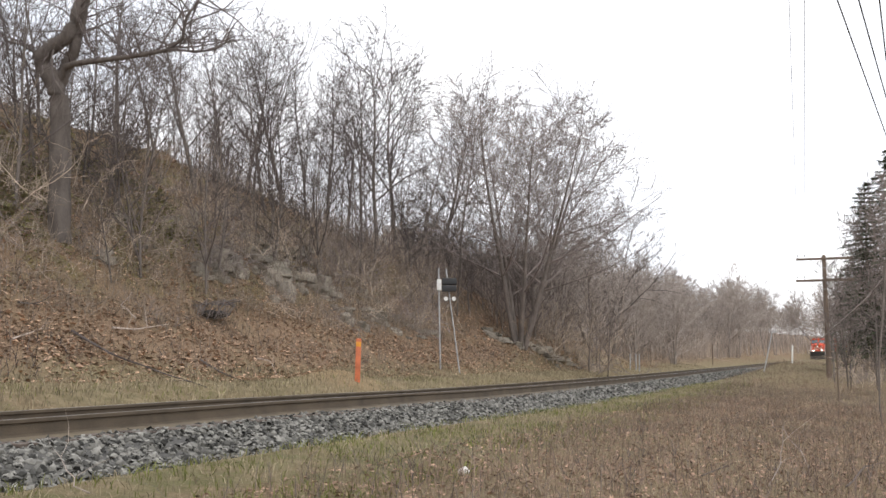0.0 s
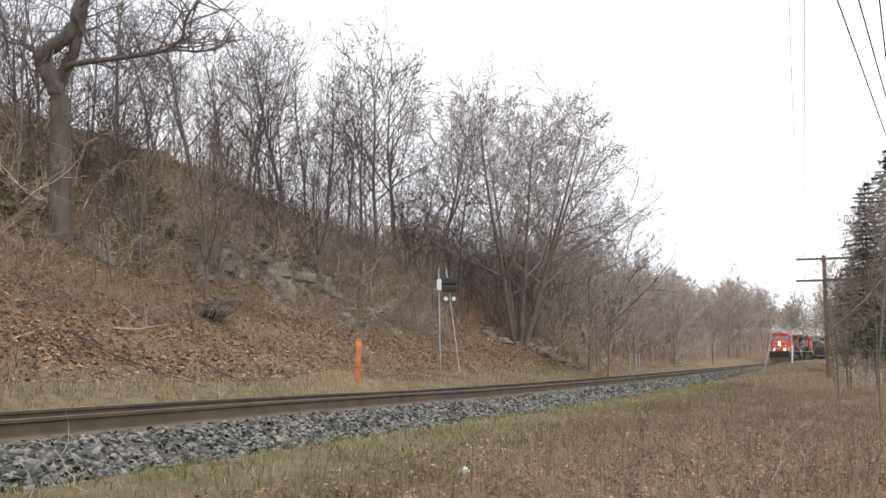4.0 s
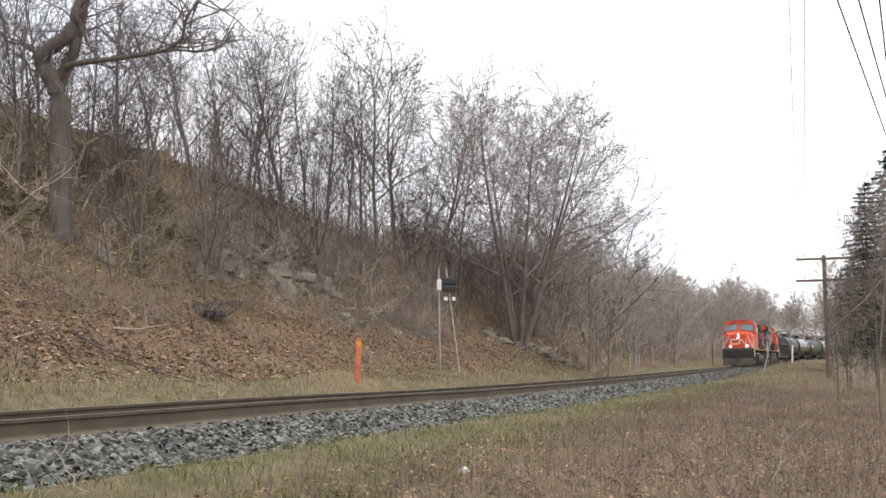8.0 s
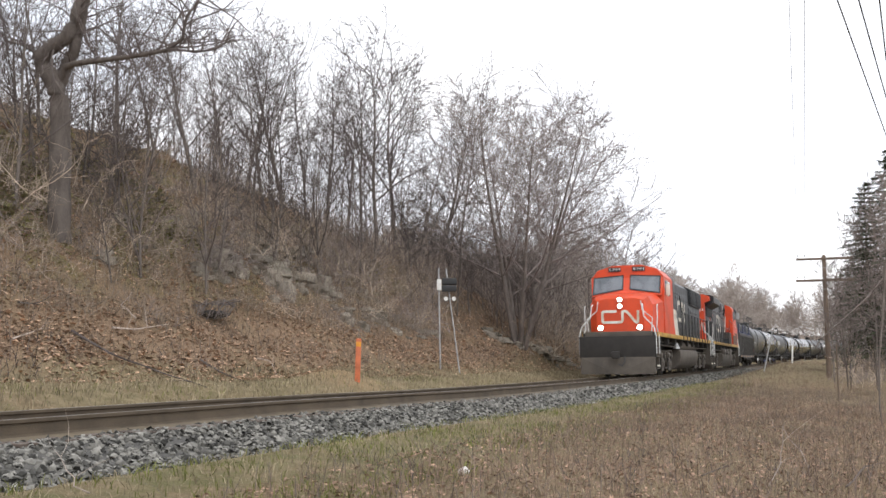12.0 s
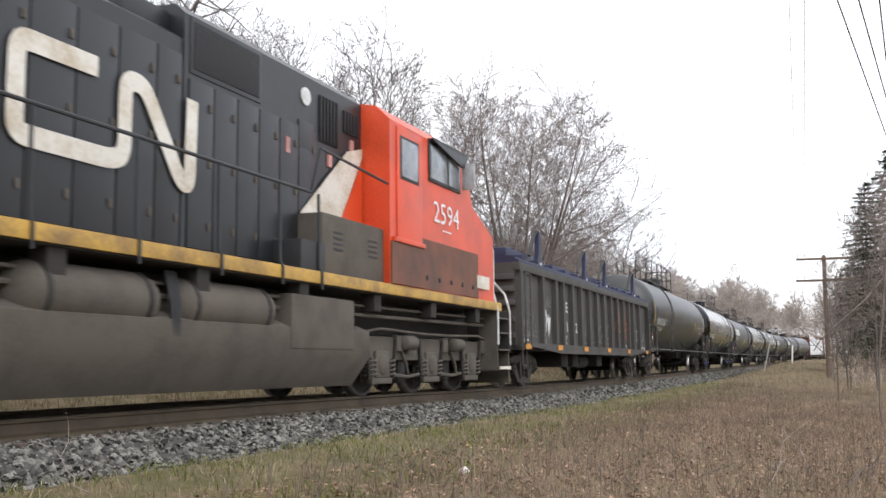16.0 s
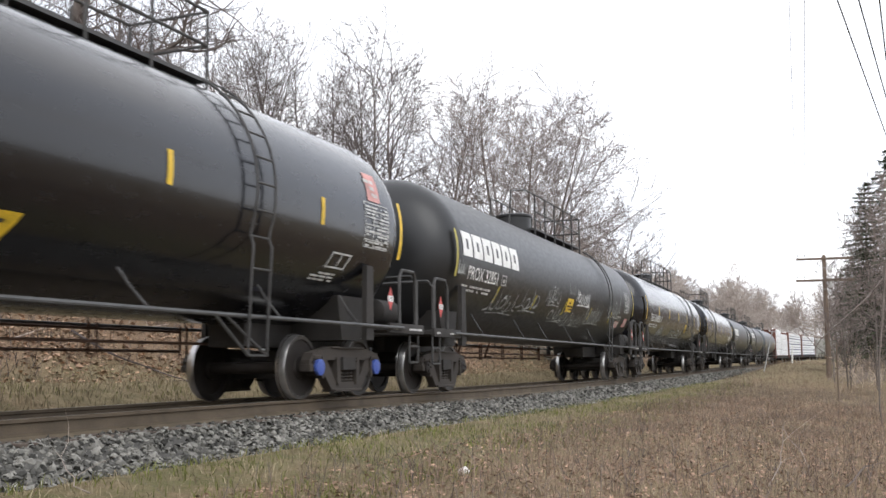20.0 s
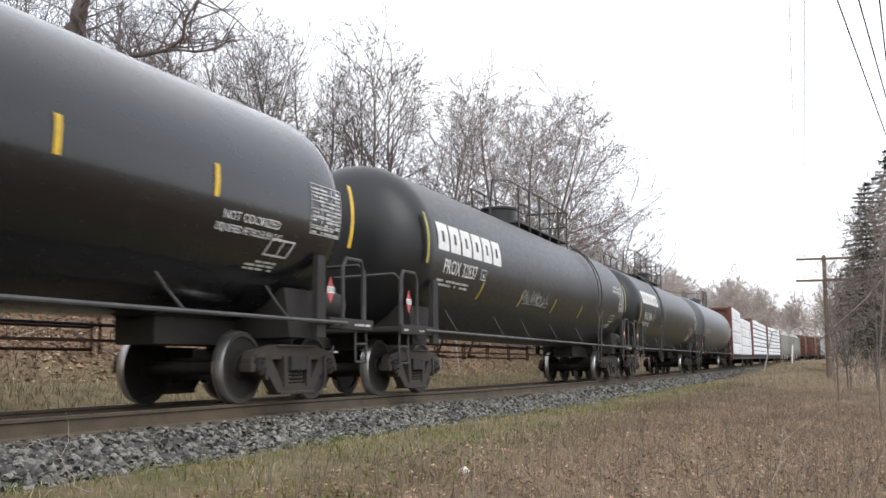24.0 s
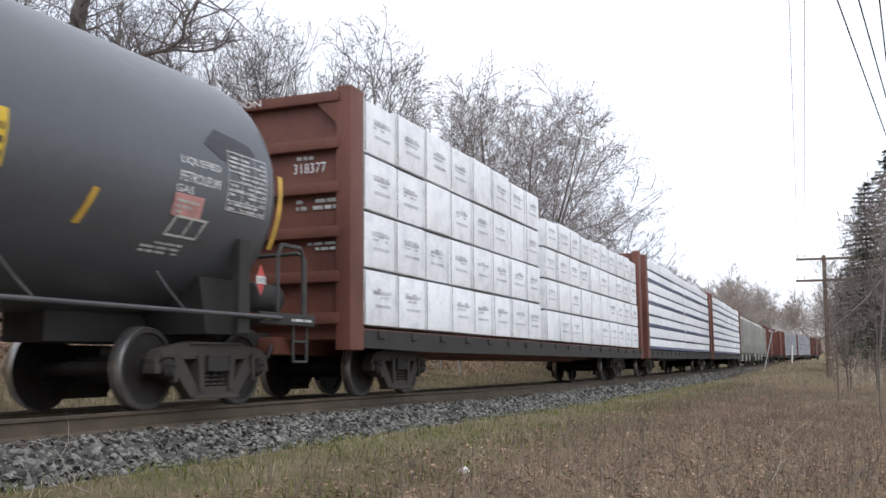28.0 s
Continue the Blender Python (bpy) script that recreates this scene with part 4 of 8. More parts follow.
# ================= lettering =================
WORDS = ("PLMX 137278", "CTCX 780476", "PROX 32851", "TILX 304058", "PROX 32837", "PROX 34506", "PLMX 135449", "CEFX", "CE", "FX", "31", "532", "31532", "2594", "5791", "318377", "CAUTION",
         "LIQUEFIED", "PETROLEUM", "GAS", "NOT ODORIZED", "LIQUEFIED PETROLEUM GAS", "NON ODORIZED", "1075", "LD LMT", "LT WT", "220400", "65600")


def make_words():
    made = {}
    obs = []
    for w in WORDS:
        cu = bpy.data.curves.new("word", "FONT")
        cu.body = w
        cu.resolution_u = 2
        obs.append((w, new("word", cu)))
    dg = bpy.context.evaluated_depsgraph_get()
    for w, ob in obs:
        me = bpy.data.meshes.new_from_object(ob.evaluated_get(dg))
        vs = np.array([v.co[:2] for v in me.vertices])
        lo, hi = vs.min(0), vs.max(0)
        made[w] = ((vs - lo) / (hi - lo), [tuple(p.vertices) for p in me.polygons])
        bpy.data.meshes.remove(me)
    for w, ob in obs:
        cu = ob.data
        bpy.data.objects.remove(ob)
        bpy.data.curves.remove(cu)
    return made


LETTERS = make_words()


def flat_side(y, off=0.006):
    """A mapping of (x, z) onto the camera's side of a car, y metres out."""
    return lambda x, v: (x, -(y + off), v)


def tank_side(r, cz, off=0.008):
    """A mapping of (x, degrees) onto the camera's side of a tank."""
    return lambda x, v: (x, -(r + off) * math.cos(v / r), cz + (r + off) * math.sin(v / r))


def end_side(x, off=0.006):
    """A mapping of (y, z) onto an end that faces forwards."""
    return lambda y, v: (x - off, y, v)


def decal(name, polys, side, material, parent, label=""):
    """Thin painted shapes: polygons in (along, up), cut into bands so that they follow a curved side."""
    bm = B()
    for poly in polys:
        bm.faces.new([bm.verts.new((x, 0, v)) for x, v in poly])
    bmesh.ops.remove_doubles(bm, verts=bm.verts[:], dist=0.0004)
    ob = lay(name, bm, side, material, parent, label)
    if name in ("stencil", "wrap_print", "vent_slots"):
        tagged(ob, kind="stuff")
    return ob


def lay(name, bm, side, material, parent, label):
    zs = [v.co.z for v in bm.verts]
    z = min(zs) + 0.08
    while z < max(zs):
        bmesh.ops.bisect_plane(bm, geom=bm.verts[:] + bm.edges[:] + bm.faces[:], plane_co=(0, 0, z), plane_no=(0, 0, 1))
        z += 0.08
    for v in bm.verts:
        v.co = side(v.co.x, v.co.z)
    return part(name, bm, material, parent, label, smooth=0)


def word(text, x0, x1, z0, z1, side, parent, material=None, name="lettering", slant=0.0):
    vs, fs = LETTERS[text]
    bm = B()
    bv = [bm.verts.new((x0 + (x1 - x0) * a + slant * b, 0, z0 + (z1 - z0) * b)) for a, b in vs]
    for f in fs:
        try:
            bm.faces.new([bv[i] for i in f])
        except ValueError:
            pass
    return lay(name, bm, side, material or M_LETTER, parent, "")


def rect(x0, x1, z0, z1, lean=0.0):
    return [(x0, z0), (x1, z0), (x1 + lean, z1), (x0 + lean, z1)]


def bars(x0, x1, z0, z1, rows, seed, fill=0.75):
    """Rows of short bars in place of small print."""
    rng = random.Random(seed)
    out = []
    h = (z1 - z0) / rows
    for i in range(rows):
        x = x0
        while x < x1 - 0.03:
            w = min(rng.uniform(0.05, 0.22), x1 - x)
            if rng.random() < fill:
                out.append(rect(x, x + w, z0 + i * h, z0 + i * h + h * 0.55))
            x += w + 0.03
    return out


def ribbon(pts, w):
    """A brush stroke of width w along points."""
    return stroke_line(pts, w)


def scrawl(x0, x1, z0, z1, n, seed, w=0.04):
    """Loops, hooks and zigzags of spray paint that spell nothing, stroke by stroke."""
    rng = random.Random(seed)
    out = []
    step = (x1 - x0) / n
    high = z1 - z0
    for i in range(n):
        cx = x0 + step * (i + 0.5)
        cz = (z0 + z1) / 2 + rng.uniform(-0.12, 0.12) * high
        kind = rng.choice(("zigzag", "zigzag", "loop", "hook", "spike"))
        lean = rng.uniform(0.1, 0.5)
        if kind == "zigzag":
            m = rng.randrange(3, 6)
            raw_pts = [(step * (-0.55 + 1.1 * k / m), (0.45 if k % 2 else -0.45) * high * rng.uniform(0.6, 1.05)) for k in range(m + 1)]
        elif kind == "loop":
            a0, sgn = rng.uniform(0, 6.28), rng.choice((-1, 1))
            raw_pts = [(step * 0.42 * math.cos(a0 + sgn * k * 0.72), high * 0.36 * math.sin(a0 + sgn * k * 0.72) * (1 - 0.03 * k)) for k in range(11)]
        elif kind == "hook":
            raw_pts = [(-0.45 * step, 0.5 * high), (-0.35 * step, -0.2 * high), (-0.1 * step, -0.45 * high), (0.25 * step, -0.3 * high), (0.4 * step, 0.05 * high), (0.1 * step, 0.15 * high)]
        else:
            raw_pts = [(-0.7 * step, -0.35 * high), (-0.1 * step, -0.25 * high), (0.05 * step, 0.62 * high), (0.2 * step, -0.2 * high), (0.8 * step, -0.28 * high)]
        pts = [(cx + x + lean * z, cz + z) for x, z in raw_pts]
        out.append(ribbon(pts, w * rng.uniform(0.7, 1.25)))
    x = x0 + 0.1 * (x1 - x0)
    out.append(ribbon([(x, z0 - 0.02 * high), (x + 0.4 * (x1 - x0), z0 + 0.06 * high), (x1, z0 + 0.02 * high)], w * 0.7))
    return out


def stroke_line(pts, w):
    """A broad band along points with mitred corners, as polygons."""
    n = len(pts)
    left, right = [], []
    for i, (x, z) in enumerate(pts):
        a = pts[max(i - 1, 0)]
        b = pts[min(i + 1, n - 1)]
        d0 = Vector((x - a[0], z - a[1]))
        d1 = Vector((b[0] - x, b[1] - z))
        if d0.length < 1e-6:
            d0 = d1
        if d1.length < 1e-6:
            d1 = d0
        d0.normalize()
        d1.normalize()
        m = (d0 + d1)
        m = m.normalized() if m.length > 1e-6 else d0
        nn = Vector((-m.y, m.x))
        k = w / 2 / max(0.45, nn.dot(Vector((-d1.y, d1.x))))
        left.append((x + nn.x * k, z + nn.y * k))
        right.append((x - nn.x * k, z - nn.y * k))
    return [[left[i], right[i], right[i + 1], left[i + 1]] for i in range(n - 1)]


def rounded(pts, r, n=4):
    """Points of a line with its corners rounded off."""
    out = [pts[0]]
    for a, b, c in zip(pts, pts[1:], pts[2:]):
        a, b, c = Vector(a), Vector(b), Vector(c)
        k0, k1 = min(r, (a - b).length / 2), min(r, (c - b).length / 2)
        p, q = b + (a - b).normalized() * k0, b + (c - b).normalized() * k1
        for i in range(n + 1):
            t = i / n
            v = (1 - t) ** 2 * p + 2 * t * (1 - t) * b + t * t * q
            out.append(tuple(v))
    out.append(pts[-1])
    return out


def worm_emblem(x0, x1, z0, z1, side, parent):
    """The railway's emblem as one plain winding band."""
    w, h = x1 - x0, z1 - z0
    t = h * 0.17
    a = [(0.42, 0.86), (0.07, 0.86), (0.07, 0.14), (0.5, 0.14), (0.56, 0.2), (0.56, 0.86), (0.66, 0.86), (0.88, 0.1), (0.93, 0.1), (0.94, 0.9)]
    pts = rounded([(x0 + w * p, z0 + h * q) for p, q in a], h * 0.12)
    return decal("emblem", stroke_line(pts, t), side, M_LOCOWHITE, parent, "white winding emblem band")


def block_emblem(x0, x1, z0, z1, side, parent):
    """The owner's mark as six plain white blocks with dark slots."""
    n = 6
    w = (x1 - x0) / n
    for i in range(n):
        a, b = x0 + i * w, x0 + (i + 0.86) * w
        t = (z1 - z0) * 0.3
        decal("emblem_block", [rect(a, b, z1 - t, z1), rect(a, b, z0, z0 + t), rect(a, a + 0.33 * w, z0 + t, z1 - t), rect(b - 0.33 * w, b, z0 + t, z1 - t)], side, M_LETTER, parent, "bold white emblem block")


# ================= running gear =================
SPINS = []


def wheelset_mesh(r, name):
    bm = B()
    for s in (-1, 1):
        prof = [(0.0, 0.1), (0.0, 0.16), (0.025, 0.17), (0.035, r - 0.16), (0.02, r - 0.07), (0.0, r - 0.06), (0.0, r - 0.008), (0.012, r), (0.1, r + 0.006), (0.105, r + 0.025), (0.135, r + 0.02), (0.135, r - 0.07), (0.09, r - 0.08), (0.09, 0.17), (0.13, 0.15), (0.13, 0.1)]
        lathe(bm, [(s * (0.815 - a), q) for a, q in prof], 28, 0.0, "y")
        # axle end and bearing cap with its bolts
        lathe(bm, [(s * 0.78, 0.09), (s * 0.9, 0.09), (s * 0.91, 0.115), (s * 1.08, 0.115), (s * 1.11, 0.1), (s * 1.12, 0.06)], 14, 0.0, "y")
        for k in range(3):
            a = 2.094 * k
            tube(bm, (0.06 * math.cos(a), s * 1.1, 0.06 * math.sin(a)), (0.06 * math.cos(a), s * 1.14, 0.06 * math.sin(a)), 0.018, n=6)
    tube(bm, (0, -0.8, 0), (0, 0.8, 0), 0.085, n=12)
    me = bpy.data.meshes.new(name)
    bm.to_mesh(me)
    bm.free()
    me.materials.append(M_WHEEL)
    me.materials.append(M_TREAD)
    me.materials.append(M_RIM)
    me.shade_smooth()
    me.set_sharp_from_angle(angle=radians(35))
    for p in me.polygons:
        c = p.center
        d = math.hypot(c.x, c.z)
        if d > r - 0.012 and 0.66 < abs(c.y) < 0.83 and abs(p.normal.y) < 0.75:
            p.material_index = 1
        elif d > r - 0.075 and abs(c.y) > 0.75:
            p.material_index = 2
    return me


WHEELSET = wheelset_mesh(0.457, "wheelset")
WHEELSET_BIG = wheelset_mesh(0.533, "wheelset")


def frame_mesh():
    """A cast side frame: arched top, sloping legs, bearing jaws and a spring seat."""
    bm = B()
    for y0, y1 in ((-0.07, 0.07),):
        prism(bm, [(-1.1, 0.56), (-1.02, 0.66), (-0.8, 0.7), (-0.5, 0.745), (0.5, 0.745), (0.8, 0.7), (1.02, 0.66), (1.1, 0.56), (1.1, 0.42), (1.03, 0.42), (1.02, 0.55), (0.76, 0.58), (0.7, 0.56), (-0.7, 0.56), (-0.76, 0.58), (-1.02, 0.55), (-1.03, 0.42), (-1.1, 0.42)], y0, y1)
        prism(bm, [(-0.78, 0.62), (-0.62, 0.58), (-0.34, 0.24), (0.34, 0.24), (0.62, 0.58), (0.78, 0.62), (0.75, 0.42), (0.43, 0.1), (-0.43, 0.1), (-0.75, 0.42)], y0, y1)
        for s in (-1, 1):
            # column, jaw flange and the lip along the window
            prism(bm, [(s * 0.24, 0.2), (s * 0.33, 0.2), (s * 0.36, 0.6), (s * 0.26, 0.6)], y0 - 0.03, y1 + 0.03)
            prism(bm, [(s * 0.74, 0.3), (s * 0.79, 0.3), (s * 0.79, 0.62), (s * 0.72, 0.6)], y0 - 0.03, y1 + 0.03)
            box(bm, (s * 0.89 - 0.12, -0.09, 0.57), (s * 0.89 + 0.12, 0.09, 0.63), 0.015)
            box(bm, (s * 1.06 - 0.05, -0.09, 0.4), (s * 1.06 + 0.05, 0.09, 0.5), 0.012)
        box(bm, (-0.5, -0.1, 0.725), (0.5, 0.1, 0.755), 0.01)
        box(bm, (-0.44, -0.11, 0.1), (0.44, 0.11, 0.14), 0.01)
    return bm


def mesh_of(bm, name, material, smooth=35):
    me = bpy.data.meshes.new(name)
    bm.to_mesh(me)
    bm.free()
    me.materials.append(material)
    me.shade_smooth()
    me.set_sharp_from_angle(angle=radians(smooth))
    return me


FRAME = mesh_of(frame_mesh(), "side_frame", M_TRUCK)


def spring_mesh():
    bm = B()
    for cx in (-0.15, 0.0, 0.15):
        pts = [(cx + 0.062 * math.cos(k * 0.9), 0.062 * math.sin(k * 0.9), 0.2 + 0.21 * k / 30) for k in range(31)]
        bent(bm, pts, 0.016, 5)
    return bm


SPRING = mesh_of(spring_mesh(), "spring_nest", M_TRUCK)


def bolster_mesh():
    bm = B()
    prism(bm, [(-0.2, 0.42), (0.2, 0.42), (0.2, 0.6), (-0.2, 0.6)], -1.12, 1.12)
    box(bm, (-0.24, -0.45, 0.55), (0.24, 0.45, 0.72), 0.02)
    lathe(bm, [(0.7, 0.22), (0.82, 0.22)], 14, 0.0, "z")
    for s in (-1, 1):
        box(bm, (s * 0.36 - 0.03, -0.72, 0.3), (s * 0.36 + 0.03, 0.72, 0.42), 0.01)
        for y in (-0.72, 0.72):
            box(bm, (s * 0.44 - 0.05, y - 0.05, 0.25), (s * 0.44 + 0.05, y + 0.05, 0.55), 0.01)
    return bm


BOLSTER = mesh_of(bolster_mesh(), "truck", M_UNDER)


def shared(name, me, parent, m=None, label=""):
    ob = new(name, me)
    ob.parent = parent
    if m is not None:
        ob.matrix_basis = m
    if label:
        ob["label"] = label
    return ob


def freight_truck(car, x, cap=False, spin=True):
    truck = shared("truck", BOLSTER, car, pose(x, 0, 0), "dusty two-axle freight truck")
    for s in (-1, 1):
        shared("side_frame", FRAME, truck, pose(0, s * 1.0, 0))
        shared("spring_nest", SPRING, truck, pose(0, s * 1.0, 0.03))
    for dx in (-0.889, 0.889):
        w = shared("wheelset", WHEELSET, truck, pose(dx, 0, 0.457))
        if spin:
            SPINS.append((w, dx, 0.457))
        if cap:
            bm = B()
            lathe(bm, [(-1.09, 0.118), (-1.13, 0.116), (-1.145, 0.05)], 14, 0.0, "y")
            part("bearing_cap", bm, M_BLUECAP, truck, "blue bearing cap").matrix_basis = pose(dx, 0, 0.457)
    return truck


def coupler(car, x, s):
    """A knuckle coupler and its hose at the end x; s is the way out."""
    bm = B()
    box(bm, (min(x - s * 0.9, x - s * 0.12), -0.09, 0.78), (max(x - s * 0.9, x - s * 0.12), 0.09, 0.96), 0.02)
    box(bm, (min(x - s * 0.14, x + s * 0.06), -0.16, 0.72), (max(x - s * 0.14, x + s * 0.06), 0.14, 1.0), 0.04)
    part("coupler", bm, M_UNDER, car, "rusty knuckle coupler")
    bm = B()
    bent(bm, [(x - s * 0.35, -0.3, 0.8), (x - s * 0.2, -0.33, 0.62), (x - s * 0.05, -0.25, 0.45), (x + s * 0.08, -0.12, 0.5)], 0.022, 6)
    part("brake_hose", bm, M_BLACK, car)


# ================= tank cars =================


def tank_car(label, center, paint, plan):
    """A pressure tank car. plan: what sets it apart (ladder, platform, marks, lettering)."""
    car = empty("tank_car", label, "tank car", "tank cars of the train")
    h = plan.get("half", 9.0)
    TR = plan.get("radius", 1.5)
    TC = 1.05 + TR
    n = 12
    prof = [(-h + 0.78 * (1 - math.sin(math.pi / 2 * (1 - i / n))) - 0.0, TR * math.sin(math.pi / 2 * i / n) ** 0.74 if i else 0.02) for i in range(n + 1)]
    body = prof + [(x, TR) for x in np.linspace(-h + 1.2, h - 1.2, 6)] + [(-x, r) for x, r in prof[::-1]]
    bm = B()
    lathe(bm, body, 64, TC)
    tank = part("tank", bm, paint, car, plan.get("tank_label", ""), smooth=30)
    side = tank_side(TR, TC)
    # long side rails with their struts
    for s in (-1, 1):
        bm = B()
        tube(bm, (-h + 0.35, s * 1.5, 1.06), (h - 0.35, s * 1.5, 1.06), 0.026, n=8)
        part("side_rail", bm, M_SILLLINE, car, "grey pipe rail along the tank's foot")
        for x in (-7.1, -4.4, -2.5, -0.1, 2.5, 5.0, 7.1):
            bm = B()
            bent(bm, [(x, s * 1.5, 1.06), (x - 0.2, s * 1.42, 1.28), (x - 0.32, s * 1.36, 1.46)], 0.016, 6)
            part("rail_strut", bm, M_SILLLINE, car)
    # brown lattice rail under the far side
    bm = B()
    for z in (0.72, 1.02):
        tube(bm, (-6.9, 1.45, z), (6.9, 1.45, z), 0.022, n=6)
    for i in range(8):
        x = -6.9 + i * 1.97
        for dx in (0, 0.16):
            tube(bm, (x + dx, 1.45, 0.66), (x + dx, 1.45, 1.1), 0.02, n=6)
    part("under_rail", bm, M_RUSTRAIL, car, "rust-brown lattice rail below the tank")
    # brake gear hanging from the tank
    bm = B()
    for x in (-1.2, 1.0):
        tube(bm, (x, 1.3, 0.75), (x, 1.1, 1.3), 0.03, n=6)
        tube(bm, (x + 0.5, 1.3, 0.75), (x, 1.3, 0.75), 0.03, n=6)
    tube(bm, (-6.8, 0.4, 0.8), (6.8, 0.4, 0.8), 0.02, n=6)
    part("brake_rod", bm, M_RUSTRAIL, car)
    for s in (-1, 1):
        e = s * (h + 0.1)
        # stub sill, saddle and end platform
        bm = B()
        box(bm, (min(s * (h - 3.0), e), -0.3, 0.75), (max(s * (h - 3.0), e), 0.3, 1.12), 0.02)
        part("stub_sill", bm, M_UNDER, car)
        bm = B()
        bx = s * plan.get("bolster", 8.1)
        prism(bm, [(bx - 0.3, 0.85), (bx + 0.3, 0.85), (bx + 0.45, 1.5), (bx - 0.45, 1.5)], -1.15, 1.15)
        for y in (-1, 1):
            prism(bm, [(bx - 0.12, 0.85), (bx + 0.12, 0.85), (bx + 0.1, 1.95), (bx - 0.1, 1.95)], y * 1.42 - 0.04, y * 1.42 + 0.04)
        # Darker than the tank: the shade behind the wheels is put into the colour.
        part("saddle", bm, M_UNDER, car)
        bm = B()
        a, b = sorted((s * (h - 0.75), s * (h + 0.55)))
        box(bm, (a, -1.42, 1.02), (b, 1.42, 1.1), 0.01)
        part("end_platform", bm, M_UNDER, car)
        bm = B()
        box(bm, (a, -1.46, 0.98), (b, -1.4, 1.13), 0.01)
        part("platform_edge", bm, M_UNDER, car)
        decal("stencil", bars(a + 0.1, b - 0.1, 1.03, 1.09, 1, 5), flat_side(1.46), M_SMALLPRINT, car)
        # arched end hand rails
        for dx, zz, y0 in ((0.42, 1.95, -1.38), (-0.35, 2.0, -1.38)):
            bm = B()
            x = s * (h + dx)
            if dx > 0:
                pts = [(x, y0, 1.1), (x, y0, zz - 0.1), (x, y0 + 0.1, zz), (x, -0.2, zz - 0.02)]
            else:
                pts = [(x + s * 0.1, y0, 1.1), (x + s * 0.1, y0, zz - 0.12), (x + s * 0.2, y0, zz), (x + s * 0.65, y0, zz), (x + s * 0.72, y0, zz - 0.1), (x + s * 0.72, y0, 1.1)]
            bent(bm, pts, 0.028, 6)
            part("end_rail", bm, M_PIPE, car)
        # corner step
        bm = B()
        x = s * (h + 0.3)
        for d in (-0.17, 0.17):
            tube(bm, (x + d, -1.38, 1.05), (x + d, -1.38, 0.52), 0.018, n=6)
        for z in (0.52, 0.78):
            tube(bm, (x - 0.17, -1.38, z), (x + 0.17, -1.38, z), 0.018, n=6)
        part("corner_step", bm, M_PIPE, car)
        coupler(car, s * (h + 1.0), s)
        freight_truck(car, s * plan.get("bolster", 8.1), plan.get("caps", False))
    # brake cylinder at the rear platform
    bm = B()
    lathe(bm, [(h - 0.35, 0.12), (h - 0.3, 0.19), (h + 0.3, 0.19), (h + 0.35, 0.12)], 18, 1.35, "x", 0, -0.95)
    part("brake_reservoir", bm, M_UNDER, car, "dark steel brake reservoir on the end platform")
    # manway housing, platform and its railing
    p0, p1 = plan.get("platform", (-1.0, 3.5))
    dx = plan.get("dome", -0.1)
    bm = B()
    lathe(bm, [(4.0, 0.46), (4.4, 0.46), (4.42, 0.5), (4.47, 0.5), (4.5, 0.44), (4.52, 0.1)], 24, 0.0, "z", dx)
    dome = part("valve_housing", bm, paint, car, "round valve housing with a hinged lid")
    bm = B()
    box(bm, (dx + 0.38, -0.12, 4.42), (dx + 0.58, 0.12, 4.6), 0.02)
    part("hinge", bm, M_PIPE, dome)
    bm = B()
    box(bm, (p0, -0.62, 4.06), (p1, -0.2, 4.11))
    part("walkway", bm, M_PIPE, car, "dark grating walkway on top of the tank")
    for i, y in enumerate((-0.62, 0.62)):
        xs = np.linspace(p0, p1, 6 if p1 - p0 > 4 else 4)
        for x in xs:
            bm = B()
            tube(bm, (x, y, 3.9), (x, y, 5.0), 0.022, n=6)
            part("rail_post", bm, M_PIPE, car)
        for z in (4.55, 5.0):
            part("top_rail", tube(B(), (p0, y, z), (p1, y, z), 0.022, n=6), M_PIPE, car)
    for z in (4.55, 5.0):
        part("end_top_rail", tube(B(), (p1, -0.62, z), (p1, 0.62, z), 0.022, n=6), M_PIPE, car)
    bm = B()
    bent(bm, [(p0, -0.62, 5.0), (p0 - 0.9, -0.62, 4.98), (p0 - 1.7, -0.5, 4.85), (p0 - 1.75, -0.45, 4.02)], 0.022, 6)
    part("end_top_rail", bm, M_PIPE, car)
    # side ladder that bends over the tank
    lx = plan.get("ladder", 4.4)
    far = 1 if lx is not None else -1
    lx = 4.4 if lx is None else lx
    arc = [(-(TR + 0.1) * math.cos(radians(a)), TC + (TR + 0.1) * math.sin(radians(a))) for a in range(-20, 66, 8)]
    line = [(-1.52 * 1.0, plan.get("ladder_foot", 0.6)), (-1.55, 1.4), (-1.58, 1.9)] + arc
    bm = B()
    for d in (-0.2, 0.2):
        bent(bm, [(lx + d, far * y, z) for y, z in line], 0.018, 6)
    ladder = part("ladder", bm, M_PIPE, car, "dark steel ladder curving up the tank's side")
    for i in range(10):
        t = i / 9 * (len(line) - 1)
        k = min(int(t), len(line) - 2)
        y = line[k][0] + (line[k + 1][0] - line[k][0]) * (t - k)
        z = line[k][1] + (line[k + 1][1] - line[k][1]) * (t - k)
        bm = B()
        tube(bm, (lx - 0.2, far * y, z), (lx + 0.2, far * y, z), 0.014, n=6)
        part("rung", bm, M_PIPE, ladder)
    for s in (-1, 1):
        bm = B()
        tube(bm, (lx + s * 0.2, -1.52 * far, plan.get("ladder_foot", 0.6)), (lx - 0.75 + s * 0.1, -1.5 * far, 1.06), 0.02, n=6)
        part("ladder_brace", bm, M_PIPE, ladder)
    # reflective marks
    ym = plan.get("mark_paint", M_YELLOW)
